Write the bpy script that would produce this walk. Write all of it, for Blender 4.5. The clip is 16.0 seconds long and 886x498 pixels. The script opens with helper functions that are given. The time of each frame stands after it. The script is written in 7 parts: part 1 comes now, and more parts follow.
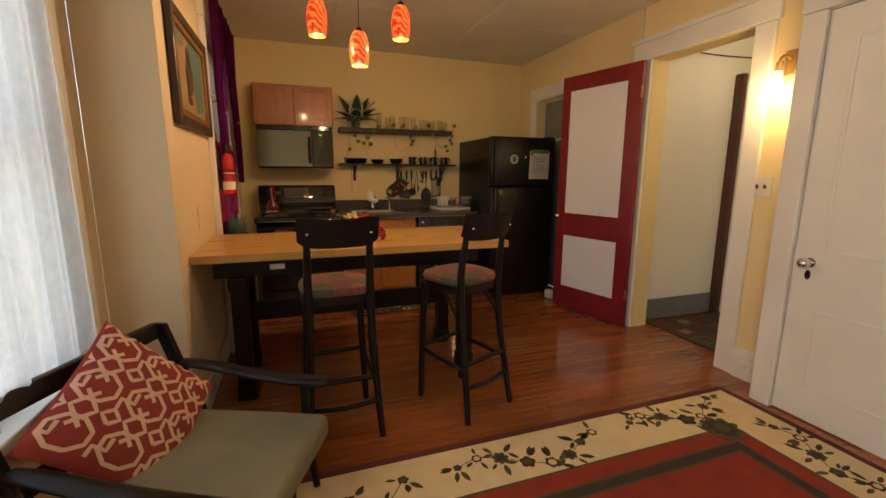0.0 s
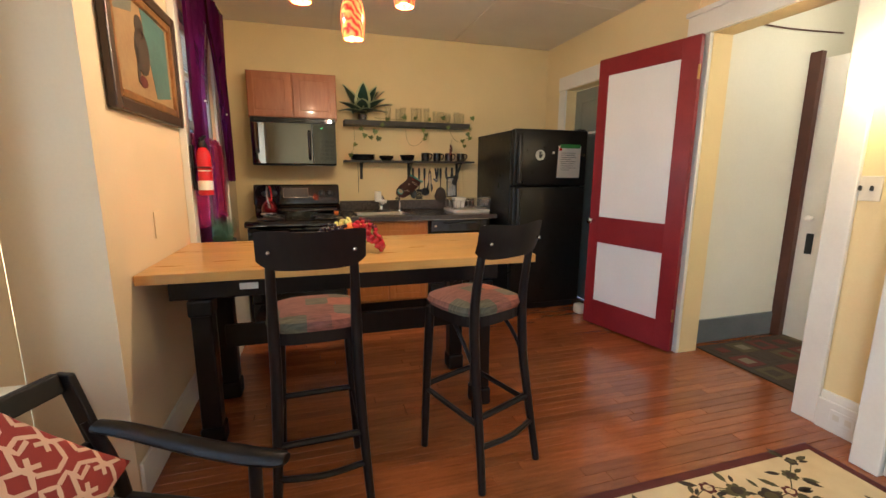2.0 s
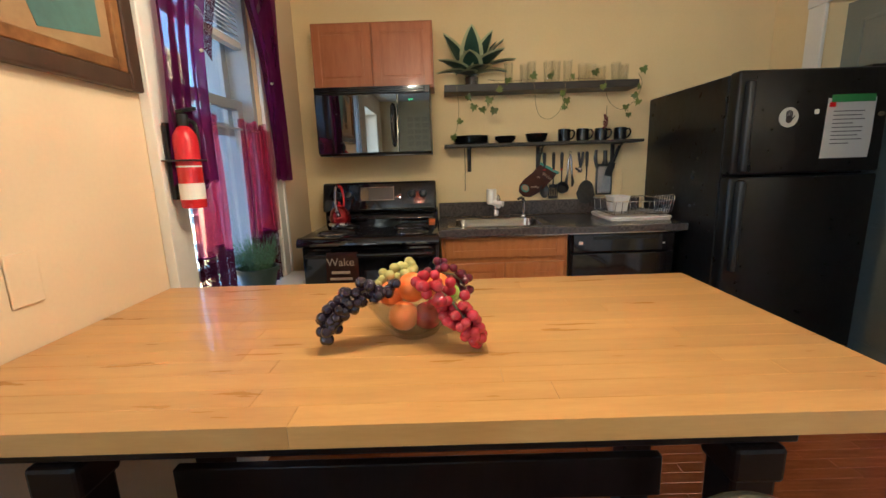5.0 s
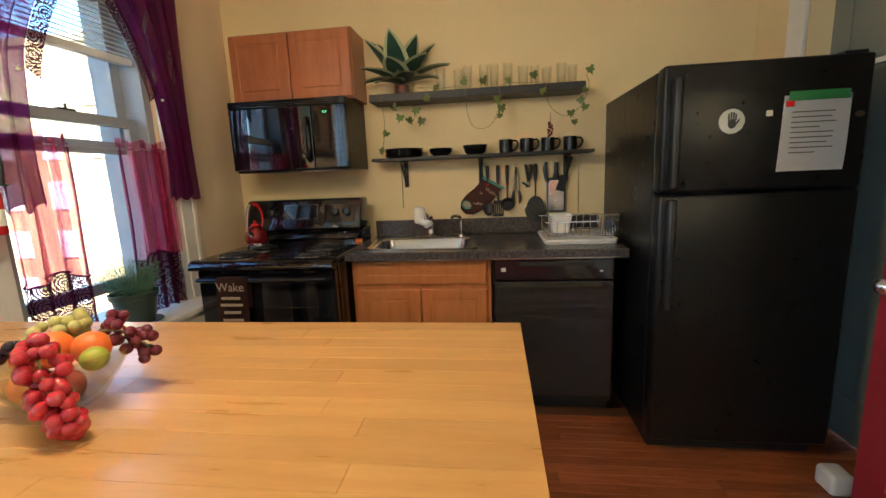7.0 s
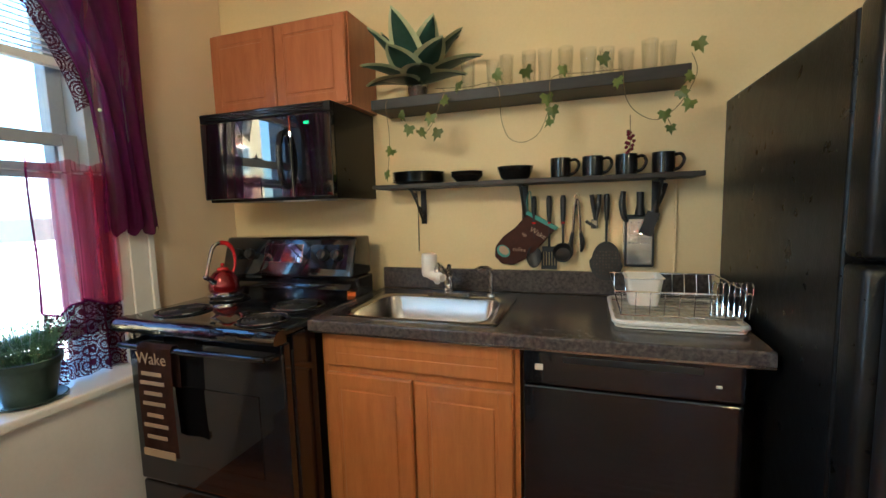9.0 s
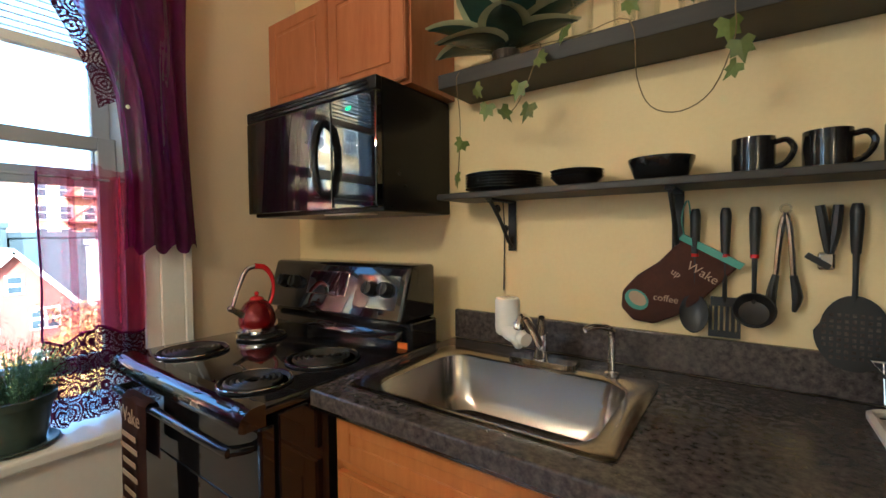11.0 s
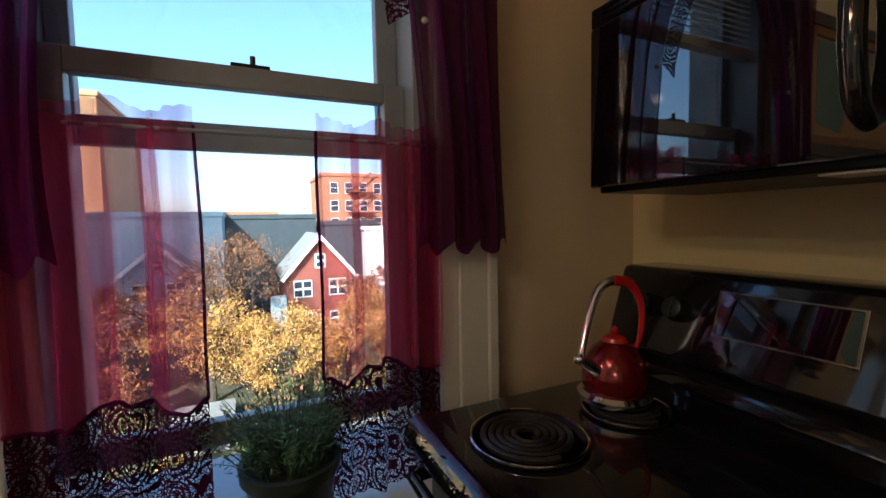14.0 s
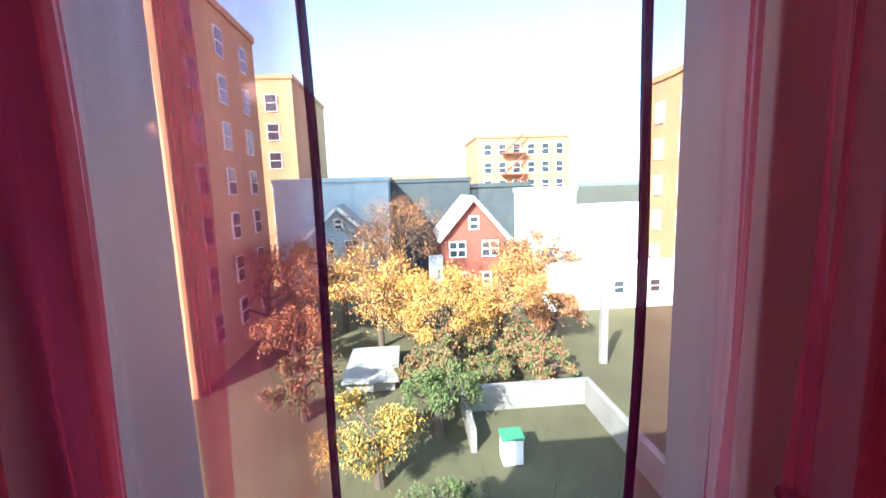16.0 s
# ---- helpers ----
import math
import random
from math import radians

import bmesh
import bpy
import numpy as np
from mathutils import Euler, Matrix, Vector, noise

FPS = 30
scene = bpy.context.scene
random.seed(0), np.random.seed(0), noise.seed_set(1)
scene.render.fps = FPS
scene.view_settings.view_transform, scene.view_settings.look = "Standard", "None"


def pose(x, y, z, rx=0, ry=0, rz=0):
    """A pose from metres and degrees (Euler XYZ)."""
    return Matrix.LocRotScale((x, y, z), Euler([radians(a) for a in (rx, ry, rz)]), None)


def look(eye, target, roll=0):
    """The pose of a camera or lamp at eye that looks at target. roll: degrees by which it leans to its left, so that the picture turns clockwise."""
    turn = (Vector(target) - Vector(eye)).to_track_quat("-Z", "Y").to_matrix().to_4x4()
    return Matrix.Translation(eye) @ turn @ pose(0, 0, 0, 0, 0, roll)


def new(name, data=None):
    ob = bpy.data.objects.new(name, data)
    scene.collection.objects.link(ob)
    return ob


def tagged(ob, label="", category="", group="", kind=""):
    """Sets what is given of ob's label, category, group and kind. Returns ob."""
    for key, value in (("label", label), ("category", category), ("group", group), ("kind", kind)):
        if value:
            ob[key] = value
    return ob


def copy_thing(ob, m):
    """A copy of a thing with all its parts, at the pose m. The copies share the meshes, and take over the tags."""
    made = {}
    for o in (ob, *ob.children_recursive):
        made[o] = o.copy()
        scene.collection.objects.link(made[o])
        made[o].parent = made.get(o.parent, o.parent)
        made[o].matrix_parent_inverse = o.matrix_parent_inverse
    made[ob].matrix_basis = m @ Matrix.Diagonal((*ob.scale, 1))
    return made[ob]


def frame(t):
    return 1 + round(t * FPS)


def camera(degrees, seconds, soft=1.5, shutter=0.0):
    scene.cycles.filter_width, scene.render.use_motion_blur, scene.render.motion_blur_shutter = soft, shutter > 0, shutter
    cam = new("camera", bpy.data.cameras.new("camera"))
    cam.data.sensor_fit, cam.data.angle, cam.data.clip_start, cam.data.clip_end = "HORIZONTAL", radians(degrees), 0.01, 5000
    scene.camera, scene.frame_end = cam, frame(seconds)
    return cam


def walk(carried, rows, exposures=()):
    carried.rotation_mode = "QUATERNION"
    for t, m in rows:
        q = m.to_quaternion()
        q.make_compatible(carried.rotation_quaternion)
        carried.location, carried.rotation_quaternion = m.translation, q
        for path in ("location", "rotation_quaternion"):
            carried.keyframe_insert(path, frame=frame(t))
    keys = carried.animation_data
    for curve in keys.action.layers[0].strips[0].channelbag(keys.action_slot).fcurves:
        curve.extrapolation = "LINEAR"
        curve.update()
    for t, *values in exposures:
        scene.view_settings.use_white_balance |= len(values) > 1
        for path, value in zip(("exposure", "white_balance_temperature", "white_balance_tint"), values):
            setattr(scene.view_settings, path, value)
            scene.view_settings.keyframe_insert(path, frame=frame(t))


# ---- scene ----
cam = camera(92.9, 16.0)
PATH = [
    (0, (0.522, -4.836, 1.314), (1.175, -2.979, 0.963), 0.3),
    (0.5, (0.578, -4.788, 1.313), (1.287, -2.952, 0.961), 0.5),
    (1, (0.645, -4.728, 1.302), (1.355, -2.892, 0.95), 0.5),
    (1.5, (0.683, -4.625, 1.3), (1.345, -2.771, 0.949), 0.5),
    (2, (0.731, -4.376, 1.314), (1.293, -2.491, 0.953), 0.3),
    (2.5, (0.794, -4.133, 1.294), (1.234, -2.216, 0.929), 0.3),
    (3, (0.878, -3.852, 1.288), (1.203, -1.913, 0.921), 0.3),
    (3.5, (0.893, -3.594, 1.286), (1.116, -1.64, 0.919), 0.2),
    (5.8, (1.203, -2.911, 1.31), (1.109, -0.953, 0.91), -3.1),
    (6, (1.288, -2.896, 1.319), (1.176, -0.939, 0.921), -3.3),
    (6.5, (1.523, -2.82, 1.315), (1.36, -0.862, 0.942), -2.8),
    (7, (1.752, -2.737, 1.307), (1.502, -0.783, 0.96), -2.4),
    (7.5, (1.837, -2.548, 1.303), (1.515, -0.6, 0.99), -1.9),
    (8, (1.899, -2.333, 1.329), (1.47, -0.401, 1.041), -1.8),
    (8.2, (1.924, -2.252, 1.334), (1.454, -0.327, 1.061), -1.8),
    (10.3, (1.899, -1.376, 1.293), (0.924, 0.366, 1.199), -0.9),
    (10.5, (1.885, -1.326, 1.293), (0.85, 0.383, 1.211), -0.8),
    (11, (1.815, -1.251, 1.293), (0.647, 0.368, 1.222), -0.5),
    (11.5, (1.667, -1.187, 1.297), (0.365, 0.330, 1.243), -0.4),
    (12, (1.517, -1.155, 1.305), (0.091, 0.246, 1.259), -0.4),
    (12.5, (1.392, -1.13, 1.308), (-0.138, 0.158, 1.264), -0.3),
    (13, (1.232, -1.067, 1.315), (-0.4, 0.089, 1.26), -0.4),
    (13.5, (1.11, -1.051, 1.306), (-0.619, -0.05, 1.228), -0.6),
    (14, (0.954, -1.062, 1.303), (-0.857, -0.224, 1.179), -1.1),
    (14.5, (0.78, -1.092, 1.287), (-1.102, -0.441, 1.109), -1.7),
    (15, (0.614, -1.100, 1.272), (-1.318, -0.634, 1.048), -2.1),
    (15.5, (0.443, -1.084, 1.262), (-1.519, -0.8, 0.996), -2.1),
    (16, (0.302, -1.081, 1.25), (-1.672, -0.931, 0.969), -1.9),
]
EXPOSURES = [(0, 2.2, 6700, 10), (0.5, 2.7, 6200, 8), (1.5, 3.0, 5550, 6), (3.5, 3.35, 4200, 0), (6, 3.0, 4850, 2), (8, 3.2, 4550, -4), (10.5, 3.45, 4400, -5),
             (11.5, 3.0, 4650, 0), (12.5, 2.25, 4800, 2), (14.5, 1.55, 5000, 4), (15.1, 2.4, 5000, 8), (15.5, 2.65, 5100, 8), (16, 2.3, 5300, 6)]
walk(cam, [(t, look(e, g, r)) for t, e, g, r in PATH], EXPOSURES)

# ---- world, sun and lamps ----
world = bpy.data.worlds.new("sky")
scene.world = world
world.use_nodes = True
wn = world.node_tree
sky = wn.nodes.new("ShaderNodeTexSky")
sky.sky_type = "NISHITA"
sky.sun_disc = False
sky.sun_elevation = radians(32)
sky.sun_rotation = radians(125)
sky.dust_density = 2.0
sky.ozone_density = 0.8
wn.nodes["Background"].inputs[1].default_value = 0.15
wn.links.new(sky.outputs[0], wn.nodes["Background"].inputs[0])
sun = new("sun", bpy.data.lights.new("sun", "SUN"))
sun.data.energy, sun.data.angle, sun.data.color = 5.0, radians(0.5), (1.0, 0.9, 0.74)
sun.matrix_world = look((40, -28, 32), (0, 0, 0))


def lamp(name, loc, watts, color, radius):
    ob = new(name, bpy.data.lights.new(name, "POINT"))
    ob.data.energy, ob.data.color, ob.data.shadow_soft_size = watts, color, radius
    ob.location = loc
    return ob


def area_lamp(name, eye, target, sx, sy, watts):
    ob = new(name, bpy.data.lights.new(name, "AREA"))
    ob.data.shape, ob.data.size, ob.data.size_y = "RECTANGLE", sx, sy
    ob.data.energy, ob.data.color = watts, (0.86, 0.93, 1.0)
    ob.matrix_world = look(eye, target)
    return ob


area_lamp("sky_light_living", (-0.56, -3.55, 1.46), (2, -3.55, 1.3), 1.15, 1.6, 2.3)
# added fill at a made-up opening out of view, brightens the rooms
area_lamp("rear_fill", (-0.56, -5.75, 1.46), (2, -5.75, 1.3), 1.1, 1.6, 7.0)
lamp("sconce_glow", (3.13, -3.08, 1.80), 2.7, (1.0, 0.66, 0.30), 0.03)
for px, pz in ((0.700, 2.085), (0.941, 1.940), (1.200, 2.115)):
    lamp("pendant_glow", (px, -2.1, pz), 2.35, (1.0, 0.68, 0.36), 0.02)
# added fill for the hallway, with no fixture behind it
lamp("hall_fill", (4.1, -2.6, 2.3), 1.4, (1.0, 0.80, 0.54), 0.08)


# ---- materials ----
def material(name, c1, c2=None, scale=6.0, rough=0.5, bump=0.0, metal=0.0, fine=60.0, stretch=(1, 1, 1), spec=0.5, coat=0.0,
             rand=0.0, trans=0.0, ior=1.45, emit=0.0, rough_var=0.08):
    m = bpy.data.materials.new(name)
    m.use_nodes = True
    nt = m.node_tree
    n, l = nt.nodes, nt.links
    b = n["Principled BSDF"]
    c2 = c2 or tuple(v * 0.82 for v in c1)
    tc = n.new("ShaderNodeTexCoord")
    mp = n.new("ShaderNodeMapping")
    mp.inputs["Scale"].default_value = stretch
    l.new(tc.outputs["Object"], mp.inputs["Vector"])
    big = n.new("ShaderNodeTexNoise")
    big.inputs["Scale"].default_value, big.inputs["Detail"].default_value = scale, 5
    small = n.new("ShaderNodeTexNoise")
    small.inputs["Scale"].default_value, small.inputs["Detail"].default_value = fine, 3
    for t in (big, small):
        l.new(mp.outputs[0], t.inputs["Vector"])
    add = n.new("ShaderNodeMath")
    add.operation = "MULTIPLY_ADD"
    add.inputs[1].default_value = 0.35
    l.new(small.outputs["Fac"], add.inputs[0])
    l.new(big.outputs["Fac"], add.inputs[2])
    ramp = n.new("ShaderNodeValToRGB")
    ramp.color_ramp.elements[0].position, ramp.color_ramp.elements[1].position = 0.45, 0.92
    ramp.color_ramp.elements[0].color, ramp.color_ramp.elements[1].color = (*c2, 1), (*c1, 1)
    l.new(add.outputs[0], ramp.inputs[0])
    out = ramp.outputs[0]
    if rand:
        oi = n.new("ShaderNodeObjectInfo")
        mr = n.new("ShaderNodeMapRange")
        mr.inputs[3].default_value, mr.inputs[4].default_value = 1 - rand, 1 + rand
        l.new(oi.outputs["Random"], mr.inputs[0])
        hs = n.new("ShaderNodeHueSaturation")
        l.new(mr.outputs[0], hs.inputs["Value"])
        l.new(out, hs.inputs["Color"])
        out = hs.outputs[0]
    l.new(out, b.inputs["Base Color"])
    rr = n.new("ShaderNodeMapRange")
    rr.inputs[3].default_value, rr.inputs[4].default_value = max(rough - rough_var, 0.01), min(rough + rough_var, 1)
    l.new(big.outputs["Fac"], rr.inputs[0])
    l.new(rr.outputs[0], b.inputs["Roughness"])
    b.inputs["Metallic"].default_value = metal
    b.inputs["Specular IOR Level"].default_value = spec
    b.inputs["Coat Weight"].default_value = coat
    b.inputs["Coat Roughness"].default_value = 0.08
    b.inputs["Transmission Weight"].default_value = trans
    b.inputs["IOR"].default_value = ior
    if emit:
        l.new(out, b.inputs["Emission Color"])
        b.inputs["Emission Strength"].default_value = emit
    if bump:
        bp = n.new("ShaderNodeBump")
        bp.inputs["Strength"].default_value, bp.inputs["Distance"].default_value = bump, 0.004
        l.new(add.outputs[0], bp.inputs["Height"])
        l.new(bp.outputs[0], b.inputs["Normal"])
    return m


def sheer(name, color, clear, holes=0.0):
    """Thin cloth that lets light and view through."""
    m = bpy.data.materials.new(name)
    m.use_nodes = True
    n, l = m.node_tree.nodes, m.node_tree.links
    n.remove(n["Principled BSDF"])
    d, t, tp = n.new("ShaderNodeBsdfDiffuse"), n.new("ShaderNodeBsdfTranslucent"), n.new("ShaderNodeBsdfTransparent")
    tc, no = n.new("ShaderNodeTexCoord"), n.new("ShaderNodeTexNoise")
    no.inputs["Scale"].default_value = 40
    l.new(tc.outputs["Object"], no.inputs["Vector"])
    mc = n.new("ShaderNodeMix")
    mc.data_type = "RGBA"
    mc.inputs[6].default_value, mc.inputs[7].default_value = (*color, 1), (*[c * 0.7 for c in color], 1)
    l.new(no.outputs["Fac"], mc.inputs[0])
    for s in (d, t):
        l.new(mc.outputs[2], s.inputs["Color"])
    tp.inputs["Color"].default_value = (*[0.68 + 0.24 * min(1, c * 1.6) for c in color], 1)
    a, b = n.new("ShaderNodeMixShader"), n.new("ShaderNodeMixShader")
    a.inputs[0].default_value = 0.72
    l.new(d.outputs[0], a.inputs[1])
    l.new(t.outputs[0], a.inputs[2])
    l.new(a.outputs[0], b.inputs[1])
    l.new(tp.outputs[0], b.inputs[2])
    mp, wv, mr = n.new("ShaderNodeMapping"), n.new("ShaderNodeTexNoise"), n.new("ShaderNodeMapRange")
    mp.inputs["Scale"].default_value = (1, 34, 0.8)
    wv.inputs["Scale"].default_value, wv.inputs["Detail"].default_value = 1.0, 4
    l.new(tc.outputs["Object"], mp.inputs[0])
    l.new(mp.outputs[0], wv.inputs["Vector"])
    mr.inputs[1].default_value, mr.inputs[2].default_value = 0.32, 0.68
    mr.inputs[3].default_value, mr.inputs[4].default_value = max(clear - 0.22, 0.02), min(clear + 0.2, 0.9)
    l.new(wv.outputs["Fac"], mr.inputs[0])
    l.new(mr.outputs[0], b.inputs[0])
    if holes:
        vo, gt = n.new("ShaderNodeTexVoronoi"), n.new("ShaderNodeMath")
        vo.feature = "DISTANCE_TO_EDGE"
        vo.inputs["Scale"].default_value = holes
        gt.operation = "GREATER_THAN"
        gt.inputs[1].default_value = 0.13
        l.new(tc.outputs["Object"], vo.inputs["Vector"])
        l.new(vo.outputs["Distance"], gt.inputs[0])
        ring, sine, arc, both = n.new("ShaderNodeTexVoronoi"), n.new("ShaderNodeMath"), n.new("ShaderNodeMath"), n.new("ShaderNodeMath")
        ring.inputs["Scale"].default_value, ring.inputs["Randomness"].default_value = 13.0, 0.25
        sine.operation, arc.operation, both.operation = "MULTIPLY", "SINE", "GREATER_THAN"
        sine.inputs[1].default_value, both.inputs[1].default_value = 42.0, -0.25
        l.new(tc.outputs["Object"], ring.inputs["Vector"])
        l.new(ring.outputs["Distance"], sine.inputs[0])
        l.new(sine.outputs[0], arc.inputs[0])
        l.new(arc.outputs[0], both.inputs[0])
        mesh = n.new("ShaderNodeMath")
        mesh.operation = "MULTIPLY"
        l.new(gt.outputs[0], mesh.inputs[0])
        l.new(both.outputs[0], mesh.inputs[1])
        l.new(mesh.outputs[0], b.inputs[0])
        tp.inputs["Color"].default_value = (0.95, 0.9, 0.9, 1)
    l.new(b.outputs[0], n["Material Output"].inputs[0])
    return m


def glass(name, tint=(0.97, 0.98, 0.97), gloss=0.06):
    """A thin pane: clear, with the gloss that glass has at a slant."""
    m = bpy.data.materials.new(name)
    m.use_nodes = True
    n, l = m.node_tree.nodes, m.node_tree.links
    n.remove(n["Principled BSDF"])
    t, g, mx, fr = (n.new("ShaderNodeBsdfTransparent"), n.new("ShaderNodeBsdfGlossy"), n.new("ShaderNodeMixShader"),
                    n.new("ShaderNodeLayerWeight"))
    t.inputs[0].default_value = (*tint, 1)
    g.inputs["Roughness"].default_value = gloss
    fr.inputs["Blend"].default_value = 0.12
    half = n.new("ShaderNodeMath")
    half.operation = "MULTIPLY_ADD"
    half.inputs[1].default_value, half.inputs[2].default_value = 0.7, 0.035
    l.new(fr.outputs["Facing"], half.inputs[0])
    l.new(half.outputs[0], mx.inputs[0])
    l.new(t.outputs[0], mx.inputs[1])
    l.new(g.outputs[0], mx.inputs[2])
    l.new(mx.outputs[0], n["Material Output"].inputs[0])
    return m


WALL = material("cream_wall_paint", (0.80, 0.645, 0.345), (0.74, 0.585, 0.30), 1.6, 0.62, 0.12, fine=90)
WALL_W = material("peach_wall_paint", (0.80, 0.64, 0.42), (0.74, 0.58, 0.37), 1.6, 0.62, 0.12, fine=90)
WHITE = material("white_gloss_paint", (0.80, 0.77, 0.70), (0.72, 0.69, 0.62), 3, 0.38, 0.1)
CEIL = material("ceiling_panel", (0.78, 0.73, 0.62), (0.70, 0.65, 0.55), 2, 0.8, 0.1)
SASH = material("grey_sash_paint", (0.32, 0.345, 0.38), (0.27, 0.29, 0.325), 4, 0.45, 0.1)
HALL = material("pale_hall_paint", (0.74, 0.70, 0.58), (0.68, 0.64, 0.52), 1.5, 0.6, 0.1)
GREYBASE = material("grey_baseboard", (0.16, 0.17, 0.17), (0.11, 0.12, 0.12), 4, 0.5, 0.1)
PLANK = material("red_oak_plank", (0.34, 0.105, 0.028), (0.22, 0.060, 0.015), 5, 0.20, 0.05, stretch=(1, 9, 1), fine=40, rand=0.19, coat=0.5)
SUB = material("subfloor", (0.12, 0.05, 0.02))
BUTCHER = material("butcher_block", (0.60, 0.335, 0.095), (0.50, 0.265, 0.065), 4, 0.3, 0.02, stretch=(1, 7, 7), fine=26, coat=0.25, rand=0.09)
CHERRY = material("cherry_cabinet", (0.42, 0.155, 0.055), (0.33, 0.11, 0.035), 5, 0.35, 0.04, stretch=(7, 7, 1), fine=30, coat=0.3)
OAK = material("honey_cabinet", (0.52, 0.20, 0.045), (0.42, 0.145, 0.03), 5, 0.33, 0.04, stretch=(7, 7, 1), fine=30, coat=0.3)
BLACKGLOSS = material("black_gloss_enamel", (0.012, 0.012, 0.014), (0.008, 0.008, 0.01), 8, 0.06, 0, rough_var=0.03, ior=1.65)
BLACKTEX = material("black_pebbled_enamel", (0.009, 0.009, 0.009), (0.005, 0.005, 0.005), 20, 0.30, 0.35, fine=260, spec=0.35)
BLACKWOOD = material("black_stained_wood", (0.014, 0.0095, 0.008), (0.008, 0.0055, 0.005), 8, 0.34, 0.05, stretch=(4, 4, 1), spec=0.3)
BLACKPLASTIC = material("black_plastic", (0.02, 0.02, 0.02), (0.013, 0.013, 0.013), 12, 0.38, 0.05)
GLASSBLACK = material("black_oven_glass", (0.006, 0.006, 0.007), (0.004, 0.004, 0.005), 8, 0.03, 0, rough_var=0.01, ior=1.75)
MIRRORBLACK = material("mirror_black_glass", (0.006, 0.006, 0.007), (0.004, 0.004, 0.005), 8, 0.02, 0, rough_var=0.01, ior=2.3)
CASEBLACK = material("satin_black_case", (0.007, 0.007, 0.008), (0.005, 0.005, 0.006), 10, 0.3, 0.02, spec=0.3)
CERAMIC = material("black_glazed_ceramic", (0.012, 0.011, 0.011), (0.008, 0.008, 0.008), 10, 0.1, 0)
STEEL = material("brushed_steel", (0.40, 0.36, 0.315), (0.365, 0.33, 0.29), 6, 0.21, 0.004, metal=1.0, stretch=(1, 22, 1), rough_var=0.03)
CHROME = material("chrome", (0.85, 0.85, 0.85), (0.75, 0.75, 0.75), 6, 0.08, 0, metal=1.0, rough_var=0.03)
IRON = material("black_wrought_iron", (0.018, 0.017, 0.016), (0.01, 0.01, 0.01), 20, 0.45, 0.1)
COIL = material("burnished_heating_coil", (0.10, 0.10, 0.10), (0.05, 0.05, 0.05), 20, 0.32, 0.05, metal=0.7)
COUNTER = material("dark_laminate_counter", (0.115, 0.095, 0.085), (0.03, 0.026, 0.026), 70, 0.20, 0.006, fine=240)
DARKSHELF = material("dark_grey_shelf", (0.034, 0.031, 0.027), (0.02, 0.018, 0.016), 9, 0.5, 0.06, stretch=(1, 8, 8))
REDDOOR = material("oxblood_door_paint", (0.24, 0.018, 0.022), (0.18, 0.012, 0.016), 4, 0.35, 0.12)
DOORPANEL = material("white_door_panel", (0.78, 0.77, 0.76), (0.72, 0.71, 0.70), 2, 0.35, 0.05)
RED = material("red_enamel", (0.55, 0.012, 0.012), (0.45, 0.01, 0.01), 8, 0.12, 0, coat=0.6)
KETTLERED = material("polished_red_enamel", (0.27, 0.008, 0.010), (0.2, 0.006, 0.008), 8, 0.08, 0, metal=0.55, coat=0.8)
EXTRED = material("red_cylinder_paint", (0.60, 0.02, 0.025), (0.5, 0.015, 0.02), 8, 0.25)
PAPER = material("white_paper", (0.82, 0.80, 0.75), (0.76, 0.74, 0.69), 5, 0.8)
INK = material("grey_print", (0.16, 0.15, 0.14))
GREENPAPER = material("green_paper", (0.05, 0.2, 0.05))
WHITEPLASTIC = material("white_plastic", (0.80, 0.77, 0.70), (0.74, 0.70, 0.63), 8, 0.3)
CREAM = material("cream_plastic", (0.72, 0.66, 0.54), (0.66, 0.6, 0.48), 8, 0.4)
CUSHION = material("sage_grey_upholstery", (0.23, 0.20, 0.125), (0.18, 0.155, 0.095), 5, 0.85, 0.25, fine=300)
PILLOW = material("brick_red_cloth", (0.33, 0.045, 0.035), (0.27, 0.035, 0.028), 9, 0.85, 0.2, fine=260)
BRAID = material("cream_braid", (0.76, 0.50, 0.36), (0.68, 0.43, 0.3), 20, 0.85, 0.2, fine=300)
RUGCREAM = material("cream_rug_wool", (0.72, 0.57, 0.33), (0.63, 0.48, 0.26), 10, 0.95, 0.5, fine=420)
RUGRED = material("brick_red_rug_wool", (0.30, 0.035, 0.016), (0.22, 0.024, 0.012), 10, 0.95, 0.5, fine=420)
RUGDARK = material("dark_rug_wool", (0.06, 0.04, 0.025), (0.04, 0.028, 0.018), 10, 0.95, 0.5, fine=420)
RUGGREEN = material("olive_rug_wool", (0.10, 0.085, 0.035), (0.065, 0.055, 0.022), 14, 0.95, 0.5, fine=420)
RUGMAROON = material("maroon_rug_wool", (0.13, 0.03, 0.02), (0.09, 0.02, 0.014), 14, 0.95, 0.5, fine=420)
LEAF = material("variegated_leaf_green", (0.045, 0.095, 0.068), (0.024, 0.058, 0.045), 12, 0.38, 0.1)
LEAFEDGE = material("pale_leaf_margin", (0.60, 0.62, 0.38), (0.48, 0.52, 0.28), 12, 0.45)
IVY = material("ivy_leaf", (0.16, 0.19, 0.04), (0.08, 0.11, 0.02), 16, 0.5, 0.1, rand=0.35)
STEM = material("vine_stem", (0.20, 0.14, 0.06), (0.14, 0.10, 0.04))
FERN = material("grey_green_herb", (0.12, 0.22, 0.11), (0.07, 0.14, 0.07), 14, 0.6)
POT = material("dark_green_pot", (0.05, 0.075, 0.06), (0.035, 0.05, 0.04), 8, 0.35)
SOIL = material("soil", (0.05, 0.03, 0.02))
